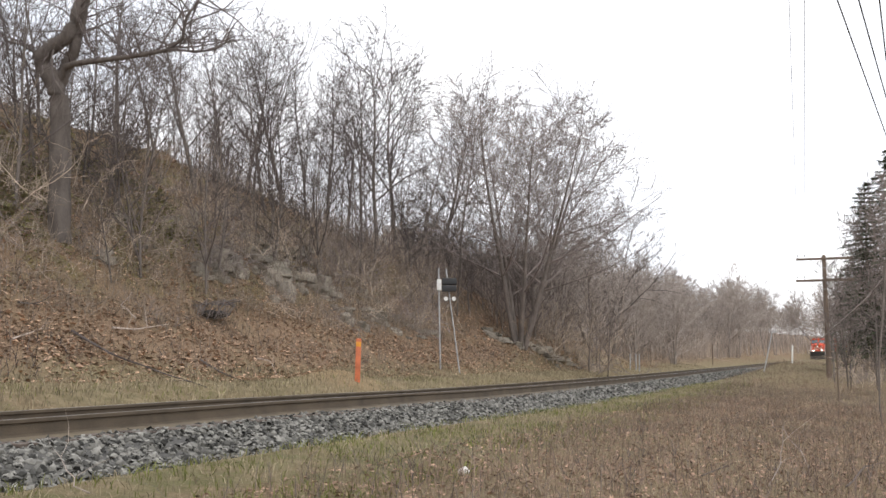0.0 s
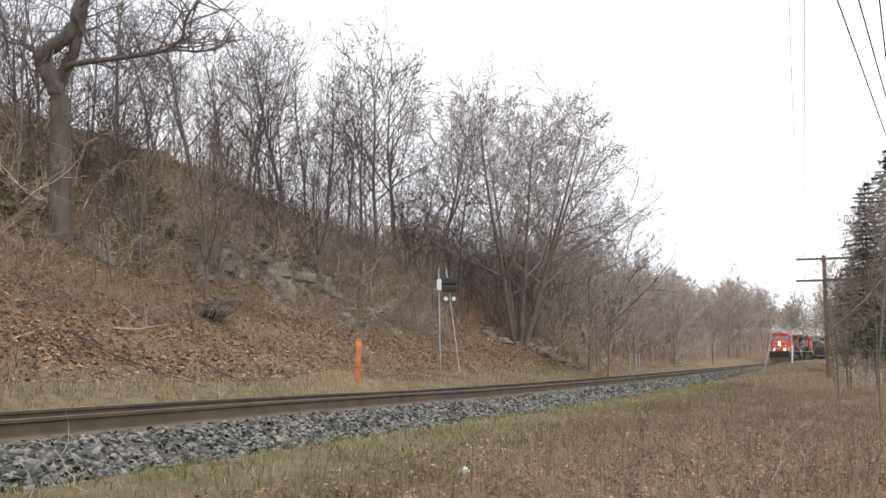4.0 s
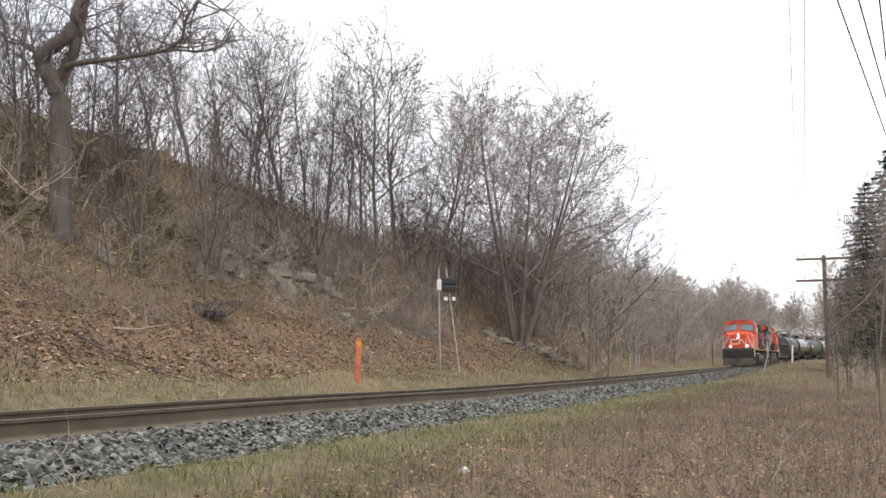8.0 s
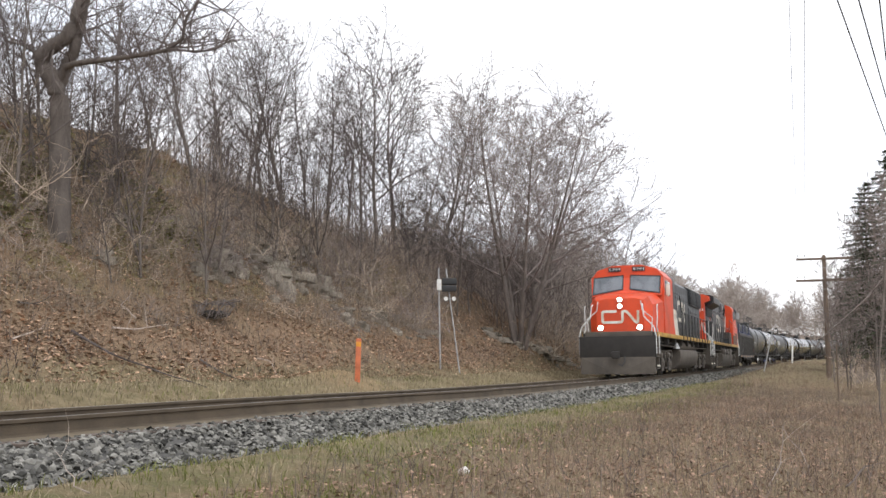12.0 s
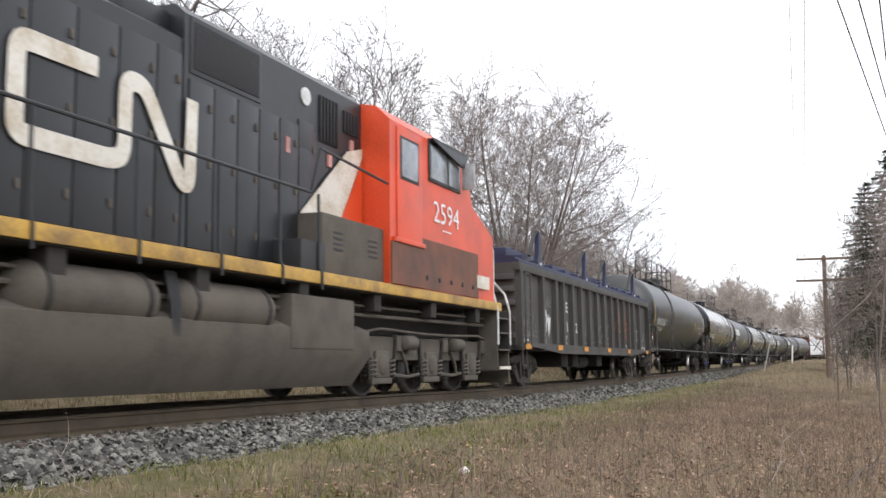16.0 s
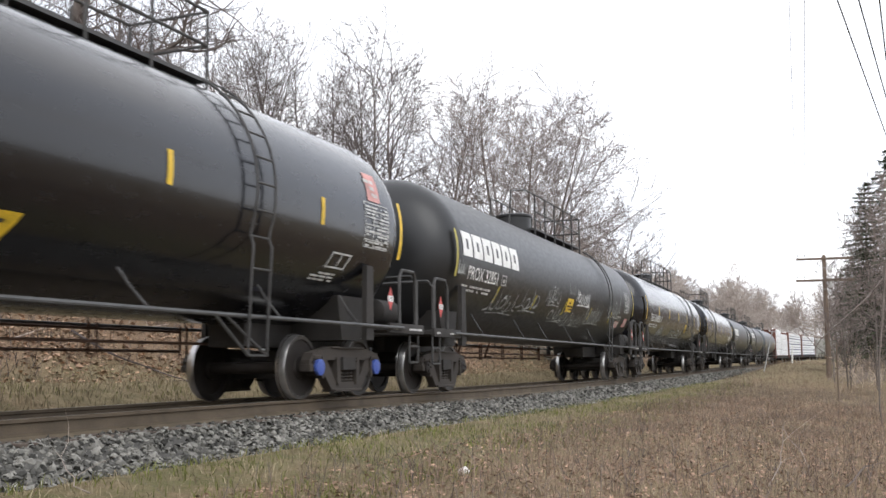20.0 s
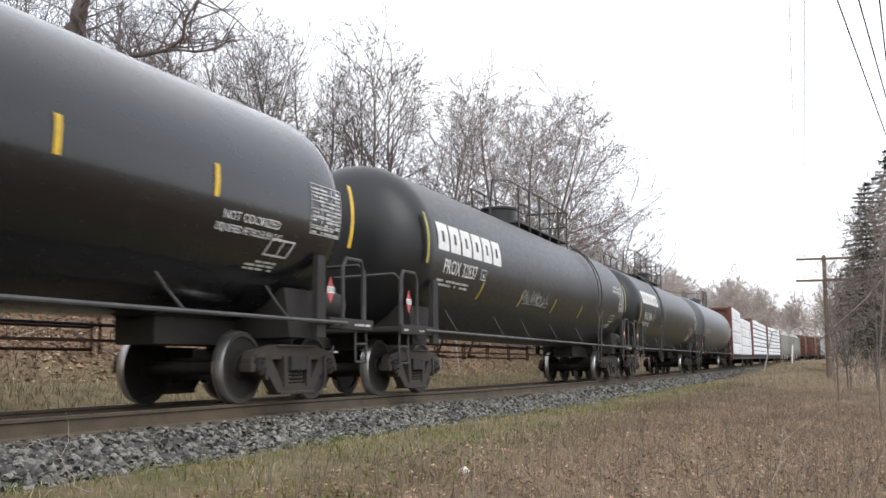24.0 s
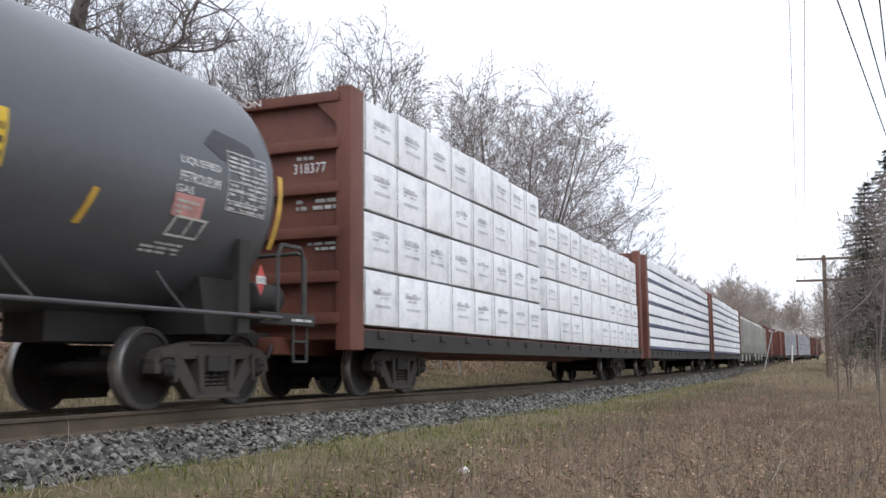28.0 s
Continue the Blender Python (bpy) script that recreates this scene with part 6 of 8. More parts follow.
def loco_truck(car, x, spin=True):
    bm = B()
    prism(bm, [(-0.3, 0.5), (0.3, 0.5), (0.4, 0.95), (-0.4, 0.95)], -1.0, 1.0)
    truck = part("truck", bm, M_GRIME, car, "grimy three-axle locomotive truck")
    truck.matrix_basis = pose(x, 0, 0)
    for s in (-1, 1):
        bm = B()
        y0, y1 = s * 1.05 - 0.08, s * 1.05 + 0.08
        prism(bm, [(-2.75, 0.95), (2.75, 0.95), (2.75, 0.72), (2.4, 0.62), (1.4, 0.58), (-1.4, 0.58), (-2.4, 0.62), (-2.75, 0.72)], y0, y1)
        for ax in (-2.0, 0.0, 2.0):
            prism(bm, [(ax - 0.34, 0.62), (ax + 0.34, 0.62), (ax + 0.3, 0.22), (ax - 0.3, 0.22)], y0 - 0.02, y1 + 0.02)
        part("side_frame", bm, M_GRIME, truck)
        for ax in (-2.0, 0.0, 2.0):
            bm = B()
            lathe(bm, [(s * 1.1, 0.17), (s * 1.2, 0.17), (s * 1.23, 0.12), (s * 1.24, 0.03)], 16, 0.5, "y", ax)
            part("journal_box", bm, M_GRIME, truck)
        for ax in (-2.35, -1.65, -0.35, 0.35, 1.65, 2.35):
            bm = B()
            bent(bm, [(ax + 0.09 * math.cos(k * 0.9), s * 1.13 + 0.09 * math.sin(k * 0.9), 0.3 + 0.28 * k / 28) for k in range(29)], 0.02, 5)
            part("spring", bm, M_GRIME, truck)
        bm = B()
        bent(bm, [(-2.7, s * 1.2, 1.0), (-2.2, s * 1.24, 1.06), (-0.4, s * 1.24, 1.02), (0.6, s * 1.24, 1.02), (2.2, s * 1.24, 1.06), (2.7, s * 1.2, 1.0)], 0.022, 6)
        part("brake_pipe", bm, M_GRIME, truck)
        for ax in (-2.0, 0.0, 2.0):
            for dx in (-0.42, 0.42):
                bm = B()
                tube(bm, (ax + dx, s * 1.15, 0.28), (ax + dx * 1.25, s * 1.17, 0.92), 0.035, 0.028, n=8)
                part("damper", bm, M_UNDER, truck)
            part("pedestal_liner", box(B(), (ax - 0.36, s * 1.13 - 0.05, 0.2), (ax + 0.36, s * 1.13 + 0.05, 0.3), 0.02), M_GRIME, truck)
            part("truck_bracket", box(B(), (ax + 0.5, s * 1.16 - 0.05, 0.72), (ax + 0.72, s * 1.16 + 0.05, 0.98), 0.02), M_GRIME, truck)
        for ax in (-1.0, 1.0):
            # Solid near-black disc: the shade inside a frame hole, painted on.
            part("hole_shade_disc", lathe(B(), [(s * 1.12, 0.1), (s * 1.14, 0.1), (s * 1.142, 0.03)], 14, 0.77, "y", ax), M_DARK, truck)
            part("brake_rod", bent(B(), [(ax - 0.55, s * 1.12, 0.34), (ax, s * 1.16, 0.3), (ax + 0.55, s * 1.12, 0.34)], 0.03, 6), M_GRIME, truck)
            part("brake_shoe", box(B(), (ax - 0.14, s * 0.98 - 0.07, 0.22), (ax + 0.14, s * 0.98 + 0.07, 0.6), 0.03), M_UNDER, truck)
        for ax in (-2.0, 0.0, 2.0):
            part("journal_plate", box(B(), (ax - 0.24, s * 1.16 - 0.03, 0.3), (ax + 0.24, s * 1.16 + 0.03, 0.72), 0.03), M_GRIME, truck)
        for ax in (-1.1, 1.1):
            bm = B()
            lathe(bm, [(-0.26, 0.07), (-0.22, 0.12), (0.2, 0.12), (0.26, 0.07)], 14, 0.86, "x", ax, s * 1.22)
            bent(bm, [(ax - 0.2, s * 1.18, 0.75), (ax, s * 1.18, 0.5), (ax + 0.1, s * 1.16, 0.35)], 0.03, 6)
            part("brake_cylinder", bm, M_GRIME, truck)
    for ax in (-2.0, 0.0, 2.0):
        w = shared("wheelset", WHEELSET_BIG, truck, pose(ax, 0, 0.533))
        if spin:
            SPINS.append((w, ax, 0.533))
    return truck


def hood_doors(car, x0, x1, y, z0, z1, step):
    """Hood doors along the side, each with its latches."""
    x = x0
    while x < x1 - 0.1:
        b = min(x + step, x1)
        door = part("hood_door", box(B(), (x + 0.012, -y - 0.016, z0), (b - 0.012, -y + 0.01, z1), 0.005), M_LOCOBLACK, car)
        for f in (0.14, 0.52, 0.86):
            z = z0 + (z1 - z0) * f
            part("latch", box(B(), (b - 0.11, -y - 0.034, z - 0.05), (b - 0.06, -y - 0.012, z + 0.05), 0.006), M_GRIME, door)
        x = b


def handrail(car, xs, z, y=1.45, m=None):
    for x in xs:
        bm = B()
        bent(bm, [(x, -1.515, 1.5), (x, -1.515, 1.72), (x, -y - 0.02, 1.8), (x, -y, z)], 0.021, 6)
        part("stanchion", bm, m or M_LOCOBLACK, car)


def loco_base(car, h, tank, front_nose):
    """Frame, walkway edge, fuel tank, steps and couplers that both engines share."""
    bm = B()
    box(bm, (-h + 0.95, -1.46, 1.56), (h - 0.95, 1.46, 1.74), 0.01)
    box(bm, (-h + 0.6, -0.6, 1.0), (h - 0.6, 0.6, 1.56), 0.02)
    part("frame", bm, M_UNDER, car)
    for s in (-1, 1):
        for k in range(2):
            bm = B()
            z = 1.28 + 0.14 * k
            bent(bm, [(-h + 1.3, s * 1.2, z), (-2.5, s * 1.24, z - 0.05), (2.5, s * 1.24, z - 0.05), (h - 1.3, s * 1.2, z)], 0.03 - 0.008 * k, 6)
            part("air_pipe", bm, M_GRIME, car)
        for k in range(9):
            x = -h + 2.2 + k * (2 * h - 4.4) / 8
            part("bracket", box(B(), (x - 0.12, s * 1.3 - 0.12, 1.3), (x + 0.12, s * 1.3 + 0.12, 1.57), 0.02), M_UNDER, car)
    for s in (-1, 1):
        bm = B()
        box(bm, (-h + 1.0, s * 1.48 - 0.02, 1.58), (h - 1.0, s * 1.48 + 0.02, 1.745), 0.006)
        part("sill_stripe", bm, M_STRIPE, car, "soiled yellow walkway edge")
    a, b = tank
    bm = B()
    section(bm, [(-1.36, 1.12), (-1.44, 1.02), (-1.45, 0.8), (-1.4, 0.58), (-1.28, 0.4), (-1.08, 0.26), (-0.8, 0.2), (0.8, 0.2), (1.08, 0.26), (1.28, 0.4), (1.4, 0.58), (1.45, 0.8), (1.44, 1.02), (1.36, 1.12)] if front_nose < 0 else [(-1.42, 0.98), (-1.42, 0.6), (-1.12, 0.2), (1.12, 0.2), (1.42, 0.6), (1.42, 0.98), (1.2, 1.08), (-1.2, 1.08)], a, b)
    part("fuel_tank", bm, M_GRIME, car, "grimy fuel tank with sloping sides")
    for s in (-1, 1):
        e = s * (h - 0.45)
        # end plate, snow plough, corner steps
        bm = B()
        box(bm, (min(e, e - s * 0.12), -1.5, 0.75), (max(e, e - s * 0.12), 1.5, 1.6), 0.02)
        part("pilot_plate", bm, M_UNDER, car)
        bm = B()
        for y in (-1, 1):
            x0, x1 = e + s * 0.18, e + s * 0.02
            vs = [bm.verts.new(p) for p in ((x0, 0, 0.12), (x1, y * 1.45, 0.12), (x1, y * 1.45, 0.78), (x0 - s * 0.1, 0, 0.78))]
            bm.faces.new(vs)
            vs2 = [bm.verts.new(p) for p in ((x0 - s * 0.06, 0, 0.12), (x1 - s * 0.06, y * 1.45, 0.12), (x1 - s * 0.06, y * 1.45, 0.78), (x0 - s * 0.16, 0, 0.78))]
            bm.faces.new(vs2[::-1])
            for i in range(4):
                j = (i + 1) % 4
                bm.faces.new((vs[i], vs2[i], vs2[j], vs[j]))
        part("snow_plough", bm, M_GRIME, car, "grimy wedge plough under the end plate")
        for y in (-1, 1):
            bm = B()
            for z in (0.42, 0.78, 1.12, 1.42):
                box(bm, (min(e - s * 0.1, e - s * 0.75), y * 1.3 - 0.2, z), (max(e - s * 0.1, e - s * 0.75), y * 1.3 + 0.2, z + 0.03))
            box(bm, (e - s * 0.78 - 0.02, y * 1.28 - 0.2, 0.38), (e - s * 0.78 + 0.02, y * 1.28 + 0.2, 1.6))
            part("steps", bm, M_GRIME, car, "corner steps with pale tread edges")
            bm = B()
            box(bm, (min(e - s * 0.08, e - s * 0.76), y * 1.51 - 0.01, 0.4), (max(e - s * 0.08, e - s * 0.76), y * 1.51 + 0.01, 0.46))
            part("step_edge", bm, M_LOCOWHITE, car)
            # tall grab rails
            for dx, q in ((0.05, 0), (0.8, 1)):
                x = e - s * dx
                bm = B()
                bent(bm, [(x, y * 1.5, 0.9), (x, y * 1.5, 1.6), (x - s * 0.05, y * 1.42, 1.95), (x - s * (0.1 if q else 0.02), y * (1.45 if q else 1.05), 2.35), (x - s * 0.1, y * (1.45 if q else 1.0), 2.8), (x - s * 0.22, y * (1.45 if q else 0.98), 2.84)], 0.024, 6)
                part("grab_rail", bm, M_SILVERPOST, car, "white-painted grab rail")
        coupler(car, s * h, s)


def lamp_pair(car, x, s, ys, z, r, m, upright=False, name="headlight"):
    for i, y in enumerate(ys):
        zz = z + (0.0 if not upright else (0.13 if i else -0.13))
        yy = 0.0 if upright else y
        bm = B()
        lathe(bm, [(s * x, r + 0.03), (s * (x + 0.06), r + 0.03), (s * (x + 0.06), r + 0.005)], 18, zz, "x", 0, yy)
        shell = part(name, bm, M_LOCOBLACK, car)
        bm = B()
        lathe(bm, [(s * (x + 0.03), r), (s * (x + 0.068), r * 0.98), (s * (x + 0.085), r * 0.5)], 18, zz, "x", 0, yy)
        part("lens", bm, m, shell, "glowing lamp lens" if m is not M_DEADLAMP else "unlit lamp lens")


def build_lead_loco():
    car = empty("locomotive", "orange-red and charcoal diesel locomotive with lit headlights", "locomotive", "locomotives of the train")
    h = 11.0
    loco_base(car, h, (-3.1, 3.6), -1)
    for x in (-6.8, 6.8):
        loco_truck(car, x)
    # nose, with sloping top and chamfered corners
    bm = B()
    xs = ((-9.75, 0.95, 1.05, 3.05), (-9.45, 1.25, 1.18, 3.2), (-8.25, 1.5, 1.3, 3.35))
    rings = []
    for x, wl, wt, zt in xs:
        rings.append([bm.verts.new(p) for p in ((x, -wl, 1.75), (x, -wl, zt - 0.35), (x, -wt + 0.1, zt - 0.02), (x, -wt + 0.45, zt + 0.06), (x, wt - 0.45, zt + 0.06), (x, wt - 0.1, zt - 0.02), (x, wl, zt - 0.35), (x, wl, 1.75))])
    for p, q in zip(rings, rings[1:]):
        for i in range(8):
            j = (i + 1) % 8
            bm.faces.new((p[i], p[j], q[j], q[i]))
    bm.faces.new(rings[0][::-1])
    bm.faces.new(rings[-1])
    bmesh.ops.recalc_face_normals(bm, faces=bm.faces[:])
    part("nose", bm, M_LOCORED, car, "orange-red wide nose with chamfered corners", smooth=25)
    # cab
    bm = B()
    section(bm, [(-1.5, 1.75), (-1.5, 4.1), (-1.22, 4.42), (-0.6, 4.6), (0.6, 4.6), (1.22, 4.42), (1.5, 4.1), (1.5, 1.75)], -7.95, -5.35)
    part("cab", bm, M_LOCORED, car, "orange-red crew cab", smooth=25)
    bm = B()
    for sgn in (1,):
        a = [bm.verts.new(p) for p in ((-8.3, -1.42, 3.3), (-8.3, 1.42, 3.3), (-7.94, 1.5, 4.1), (-7.94, 1.22, 4.42), (-7.94, 0.6, 4.6), (-7.94, -0.6, 4.6), (-7.94, -1.22, 4.42), (-7.94, -1.5, 4.1))]
        b = [bm.verts.new((-7.9, v.co.y, v.co.z)) for v in a]
        bm.faces.new((a[0], a[1], a[2], a[7]))
        bm.faces.new((a[2], a[3], a[4], a[5], a[6], a[7]))
        for i in range(8):
            j = (i + 1) % 8
            bm.faces.new((a[i], a[j], b[j], b[i]))
        bmesh.ops.recalc_face_normals(bm, faces=bm.faces[:])
    part("cab_front", bm, M_LOCORED, car, smooth=25)

    def on_front(y, v):
        t = min((v - 3.3) / 0.8, 1.0)
        return (-8.3 + 0.36 * t - 0.025, y, v)
    for y0, y1 in ((-1.3, -0.32), (0.32, 1.3)):
        s = 1 if y0 > 0 else -1
        o, i = (1.4, 0.13) if s > 0 else (-1.4, -0.13)
        decal("window_gasket", [[(o, 3.36), (i, 3.56), (i, 4.2), (o, 4.12)]], on_front, M_BLACK, car)
        f2 = lambda y, v: (on_front(y, v)[0] - 0.008, y, v)
        decal("windscreen", [[(o * 0.96, 3.42), (i * 1.35, 3.61), (i * 1.35, 4.15), (o * 0.96, 4.07)]], f2, M_WINDSCREEN, car, "pale windscreen pane with the sky's reflection painted in")
    for y in (-0.5, 0.5):
        decal("number_board", [rect(y - 0.26, y + 0.26, 4.34, 4.52)], lambda q, v: (-8.0, q, v), M_BLACK, car)
        word("5791", y + 0.22, y - 0.22, 4.38, 4.48, lambda q, v: (-8.008, q, v), car)
    part("side_window", box(B(), (-7.6, -1.515, 3.35), (-6.2, -1.48, 3.95), 0.01), M_GLASS, car, "dark cab side window")
    part("side_window", box(B(), (-7.6, 1.48, 3.35), (-6.2, 1.515, 3.95), 0.01), M_GLASS, car)
    part("window_frame", box(B(), (-6.95, -1.53, 3.3), (-6.88, -1.5, 4.0)), M_LOCOWHITE, car)
    part("mirror", box(B(), (-7.75, -1.72, 3.3), (-7.7, -1.55, 3.75), 0.01), M_LOCOWHITE, car, "white side mirror")
    # lamps
    lamp_pair(car, 9.74, -1, (0, 0), 2.93, 0.085, M_HEADLIGHT, True)
    lamp_pair(car, 9.78, -1, (-0.78, 0.78), 1.95, 0.1, M_DITCH, name="ditch_light")
    worm_emblem(0.82, -0.82, 2.08, 2.68, lambda y, v: (-9.775 + 0.0, y, v), car)
    bm = B()
    bent(bm, [(-9.9, -1.25, 1.76), (-9.95, -1.3, 2.3), (-9.9, -0.9, 2.62), (-9.9, -0.85, 3.0)], 0.02, 6)
    bent(bm, [(-9.9, 1.25, 1.76), (-9.95, 1.3, 2.3), (-9.9, 0.9, 2.62), (-9.9, 0.85, 3.0)], 0.02, 6)
    part("front_rail", bm, M_SILVERPOST, car, "white-painted nose rail")
    part("anticlimber", box(B(), (-10.35, -1.3, 1.6), (-9.7, 1.3, 1.78), 0.02), M_GRIME, car, "grimy front platform")
    # hood
    bm = B()
    section(bm, [(-0.96, 1.75), (-0.96, 4.3), (-0.75, 4.5), (0.75, 4.5), (0.96, 4.3), (0.96, 1.75)], -5.35, 9.55)
    part("hood", bm, M_LOCOBLACK, car, "charcoal engine hood", smooth=20)
    hood_doors(car, -2.0, 4.3, 0.965, 1.85, 3.95, 0.72)
    hood_doors(car, 4.5, 9.4, 0.965, 1.85, 3.4, 0.72)
    bm = B()
    box(bm, (-5.35, -1.2, 3.0), (-2.4, 1.2, 4.45), 0.05)
    part("blower_duct", bm, M_LOCOBLACK, car, "charcoal bulge behind the cab")
    bm = B()
    box(bm, (-5.1, -1.24, 3.1), (-3.3, -1.19, 4.3), 0.01)
    part("intake_screen", bm, M_GRILLE, car)
    bm = B()
    section(bm, [(-1.06, 3.55), (-1.06, 4.4), (-0.7, 4.55), (0.7, 4.55), (1.06, 4.4), (1.06, 3.55)], 4.5, 9.5)
    part("radiator", bm, M_LOCOBLACK, car, smooth=20)
    for a, b in ((4.55, 6.95), (7.05, 9.45)):
        part("radiator_screen", box(B(), (a, -1.09, 3.6), (b, -1.05, 4.35), 0.008), M_GRILLE, car, "dark radiator intake screen")
    for x in (-1.0, 1.2, 5.8, 8.0):
        bm = B()
        lathe(bm, [(4.5, 0.5), (4.62, 0.5), (4.64, 0.44)], 20, 0.0, "z", x)
        part("roof_fan", bm, M_LOCOBLACK, car)
    # orange and white slash behind the cab
    part("lower_cabinet", box(B(), (-5.35, -1.3, 1.75), (-2.2, -0.96, 2.95), 0.03), M_LOCOBLACK, car)
    sd = flat_side(1.3)
    decal("livery_slash", [[(-5.3, 1.78), (-3.45, 1.78), (-4.2, 2.92), (-5.3, 2.92)]], sd, M_LOCORED, car)
    decal("livery_slash", [[(-3.45, 1.78), (-2.3, 1.78), (-2.95, 2.92), (-4.2, 2.92)]], sd, M_LOCOWHITE, car, "soiled white livery slash")
    decal("vent_slots", [rect(x, x + 0.3, z, z + 0.02) for x in (-3.6, -3.1) for z in (2.5, 2.58, 2.66)], flat_side(1.302), M_BLACK, car)
    worm_emblem(-0.15, 2.85, 2.45, 3.62, flat_side(0.985), car)
    handrail(car, [-2.3, -1.0, 0.3, 1.6, 2.9, 4.2, 5.5, 6.8, 8.1], 2.82)
    bm = B()
    bent(bm, [(-5.2, -1.45, 3.6), (-2.7, -1.45, 3.6), (-2.2, -1.45, 2.85), (7.7, -1.45, 2.82), (8.3, -1.45, 2.55), (9.7, -1.45, 2.45)], 0.022, 6)
    part("handrail", bm, M_LOCOBLACK, car, "long charcoal handrail")
    bm = B()
    lathe(bm, [(-2.4, 0.05), (-2.3, 0.22), (2.9, 0.22), (3.0, 0.05)], 20, 1.32, "x", 0.5, -1.1)
    part("air_reservoir", bm, M_GRIME, car, "long grimy air reservoir")
    bm = B()
    lathe(bm, [(0.0, 0.16), (0.05, 0.15), (0.2, 0.08), (0.28, 0.05)], 16, 1.15, "z", -3.3, -1.3)
    part("bell", bm, M_GALV, car, "bronze bell under the walkway")
    for i in range(14):
        x = -2.0 + i * 0.55
        part("hood_latch", box(B(), (x, -1.0, 1.86), (x + 0.07, -0.97, 1.9)), M_GRIME, car)
    couple(car, -33.75, 6.8)


def build_second_loco():
    car = empty("locomotive", "orange-red and charcoal diesel locomotive running hood first", "locomotive", "locomotives of the train")
    h = 11.0
    loco_base(car, h, (-3.6, 4.1), 1)
    for x in (-7.05, 7.05):
        loco_truck(car, x)
    # hood with an orange end
    bm = B()
    section(bm, [(-0.98, 1.75), (-0.98, 4.3), (-0.8, 4.42), (0.8, 4.42), (0.98, 4.3), (0.98, 1.75)], -9.0, 4.65)
    part("hood", bm, M_LOCOBLACK, car, "charcoal engine hood", smooth=20)
    bm = B()
    section(bm, [(-0.98, 1.75), (-0.98, 4.05), (-1.3, 4.2), (-1.3, 4.45), (-0.9, 4.6), (0.9, 4.6), (1.3, 4.45), (1.3, 4.2), (0.98, 4.05), (0.98, 1.75)], -9.55, -9.0)
    part("hood_end", bm, M_LOCORED, car, "orange-red hood end", smooth=20)
    part("lamp_panel", box(B(), (-9.57, -0.2, 3.85), (-9.53, 0.2, 4.36), 0.02), M_LOCOBLACK, car)
    part("door_recess", box(B(), (-9.565, -0.24, 3.35), (-9.54, 0.24, 3.8)), M_REDGRIME, car)
    bm = B()
    section(bm, [(-1.0, 3.85), (-1.5, 4.1), (-1.5, 4.45), (-1.3, 4.58), (1.3, 4.58), (1.5, 4.45), (1.5, 4.1), (1.0, 3.85)], -8.98, -4.8)
    part("radiator_wing", bm, M_LOCOBLACK, car, "overhanging charcoal radiator wing", smooth=20)
    part("radiator_screen", box(B(), (-8.9, -1.03, 3.3), (-5.0, -0.99, 3.85), 0.01), M_GRILLE, car)
    hood_doors(car, -8.8, -4.9, 0.985, 1.85, 3.2, 0.42)
    hood_doors(car, -4.7, 0.1, 0.985, 1.85, 4.1, 0.62)
    hood_doors(car, 0.2, 3.2, 1.003, 1.85, 3.85, 0.5)
    for i in range(9):
        x = -8.75 + i * 0.43
        part("louvre_panel", box(B(), (x, -1.02, 1.95), (x + 0.24, -0.99, 3.05), 0.005), M_GRILLE, car)
    bm = B()
    section(bm, [(-1.0, 1.76), (-1.0, 4.62), (-0.85, 4.76), (0.85, 4.76), (1.0, 4.62), (1.0, 1.76)], 0.12, 4.66)
    part("equipment_cabinet", bm, M_LOCOBLACK, car, "tall charcoal equipment cabinet behind the cab", smooth=20)
    part("exhaust_housing", box(B(), (-0.75, -0.8, 4.38), (0.1, 0.8, 4.66), 0.05), M_LOCOBLACK, car)
    part("intake_screen", box(B(), (0.28, -1.025, 3.98), (1.68, -0.99, 4.56), 0.008), M_GRILLE, car, "black intake screen")
    part("screen_frame", box(B(), (0.22, -1.015, 3.92), (1.74, -0.99, 4.62), 0.008), M_LOCOBLACK, car)
    for x0, n, z0, z1 in ((3.3, 6, 3.75, 4.45), (4.05, 5, 4.05, 4.4)):
        for k in range(n):
            part("louvre", box(B(), (x0 + k * 0.1, -1.03, z0), (x0 + k * 0.1 + 0.05, -0.995, z1), 0.006), M_GRILLE, car)
    part("cabinet_door", box(B(), (2.7, -1.022, 3.55), (3.1, -0.99, 3.95), 0.01), M_LOCOBLACK, car)
    bm = B()
    lathe(bm, [(-1.03, 0.05), (-1.02, 0.13), (-0.99, 0.13)], 18, 4.32, "y", 2.9)
    part("roundel", bm, M_SPRAY, car, "pale oval badge")
    for x, z in ((2.35, 3.4), (-6.9, 3.12), (-6.3, 3.12), (-5.1, 3.35), (4.25, 3.75), (3.55, 3.42)):
        part("warning_sticker", box(B(), (x, -1.03, z), (x + 0.1, -0.985, z + 0.22)), M_PINK, car, "faded red warning sticker")
    # cab and nose
    bm = B()
    section(bm, [(-1.5, 1.75), (-1.5, 4.36), (-1.25, 4.6), (-0.6, 4.72), (0.6, 4.72), (1.25, 4.6), (1.5, 4.36), (1.5, 1.75)], 4.66, 7.95)
    part("cab", bm, M_LOCORED, car, "orange-red crew cab", smooth=25)
    bm = B()
    prism(bm, [(7.95, 1.75), (9.6, 1.75), (9.6, 3.05), (8.45, 3.5), (7.95, 4.34)], -1.47, 1.47)
    part("nose", bm, M_LOCORED, car, "orange-red short nose", smooth=25)
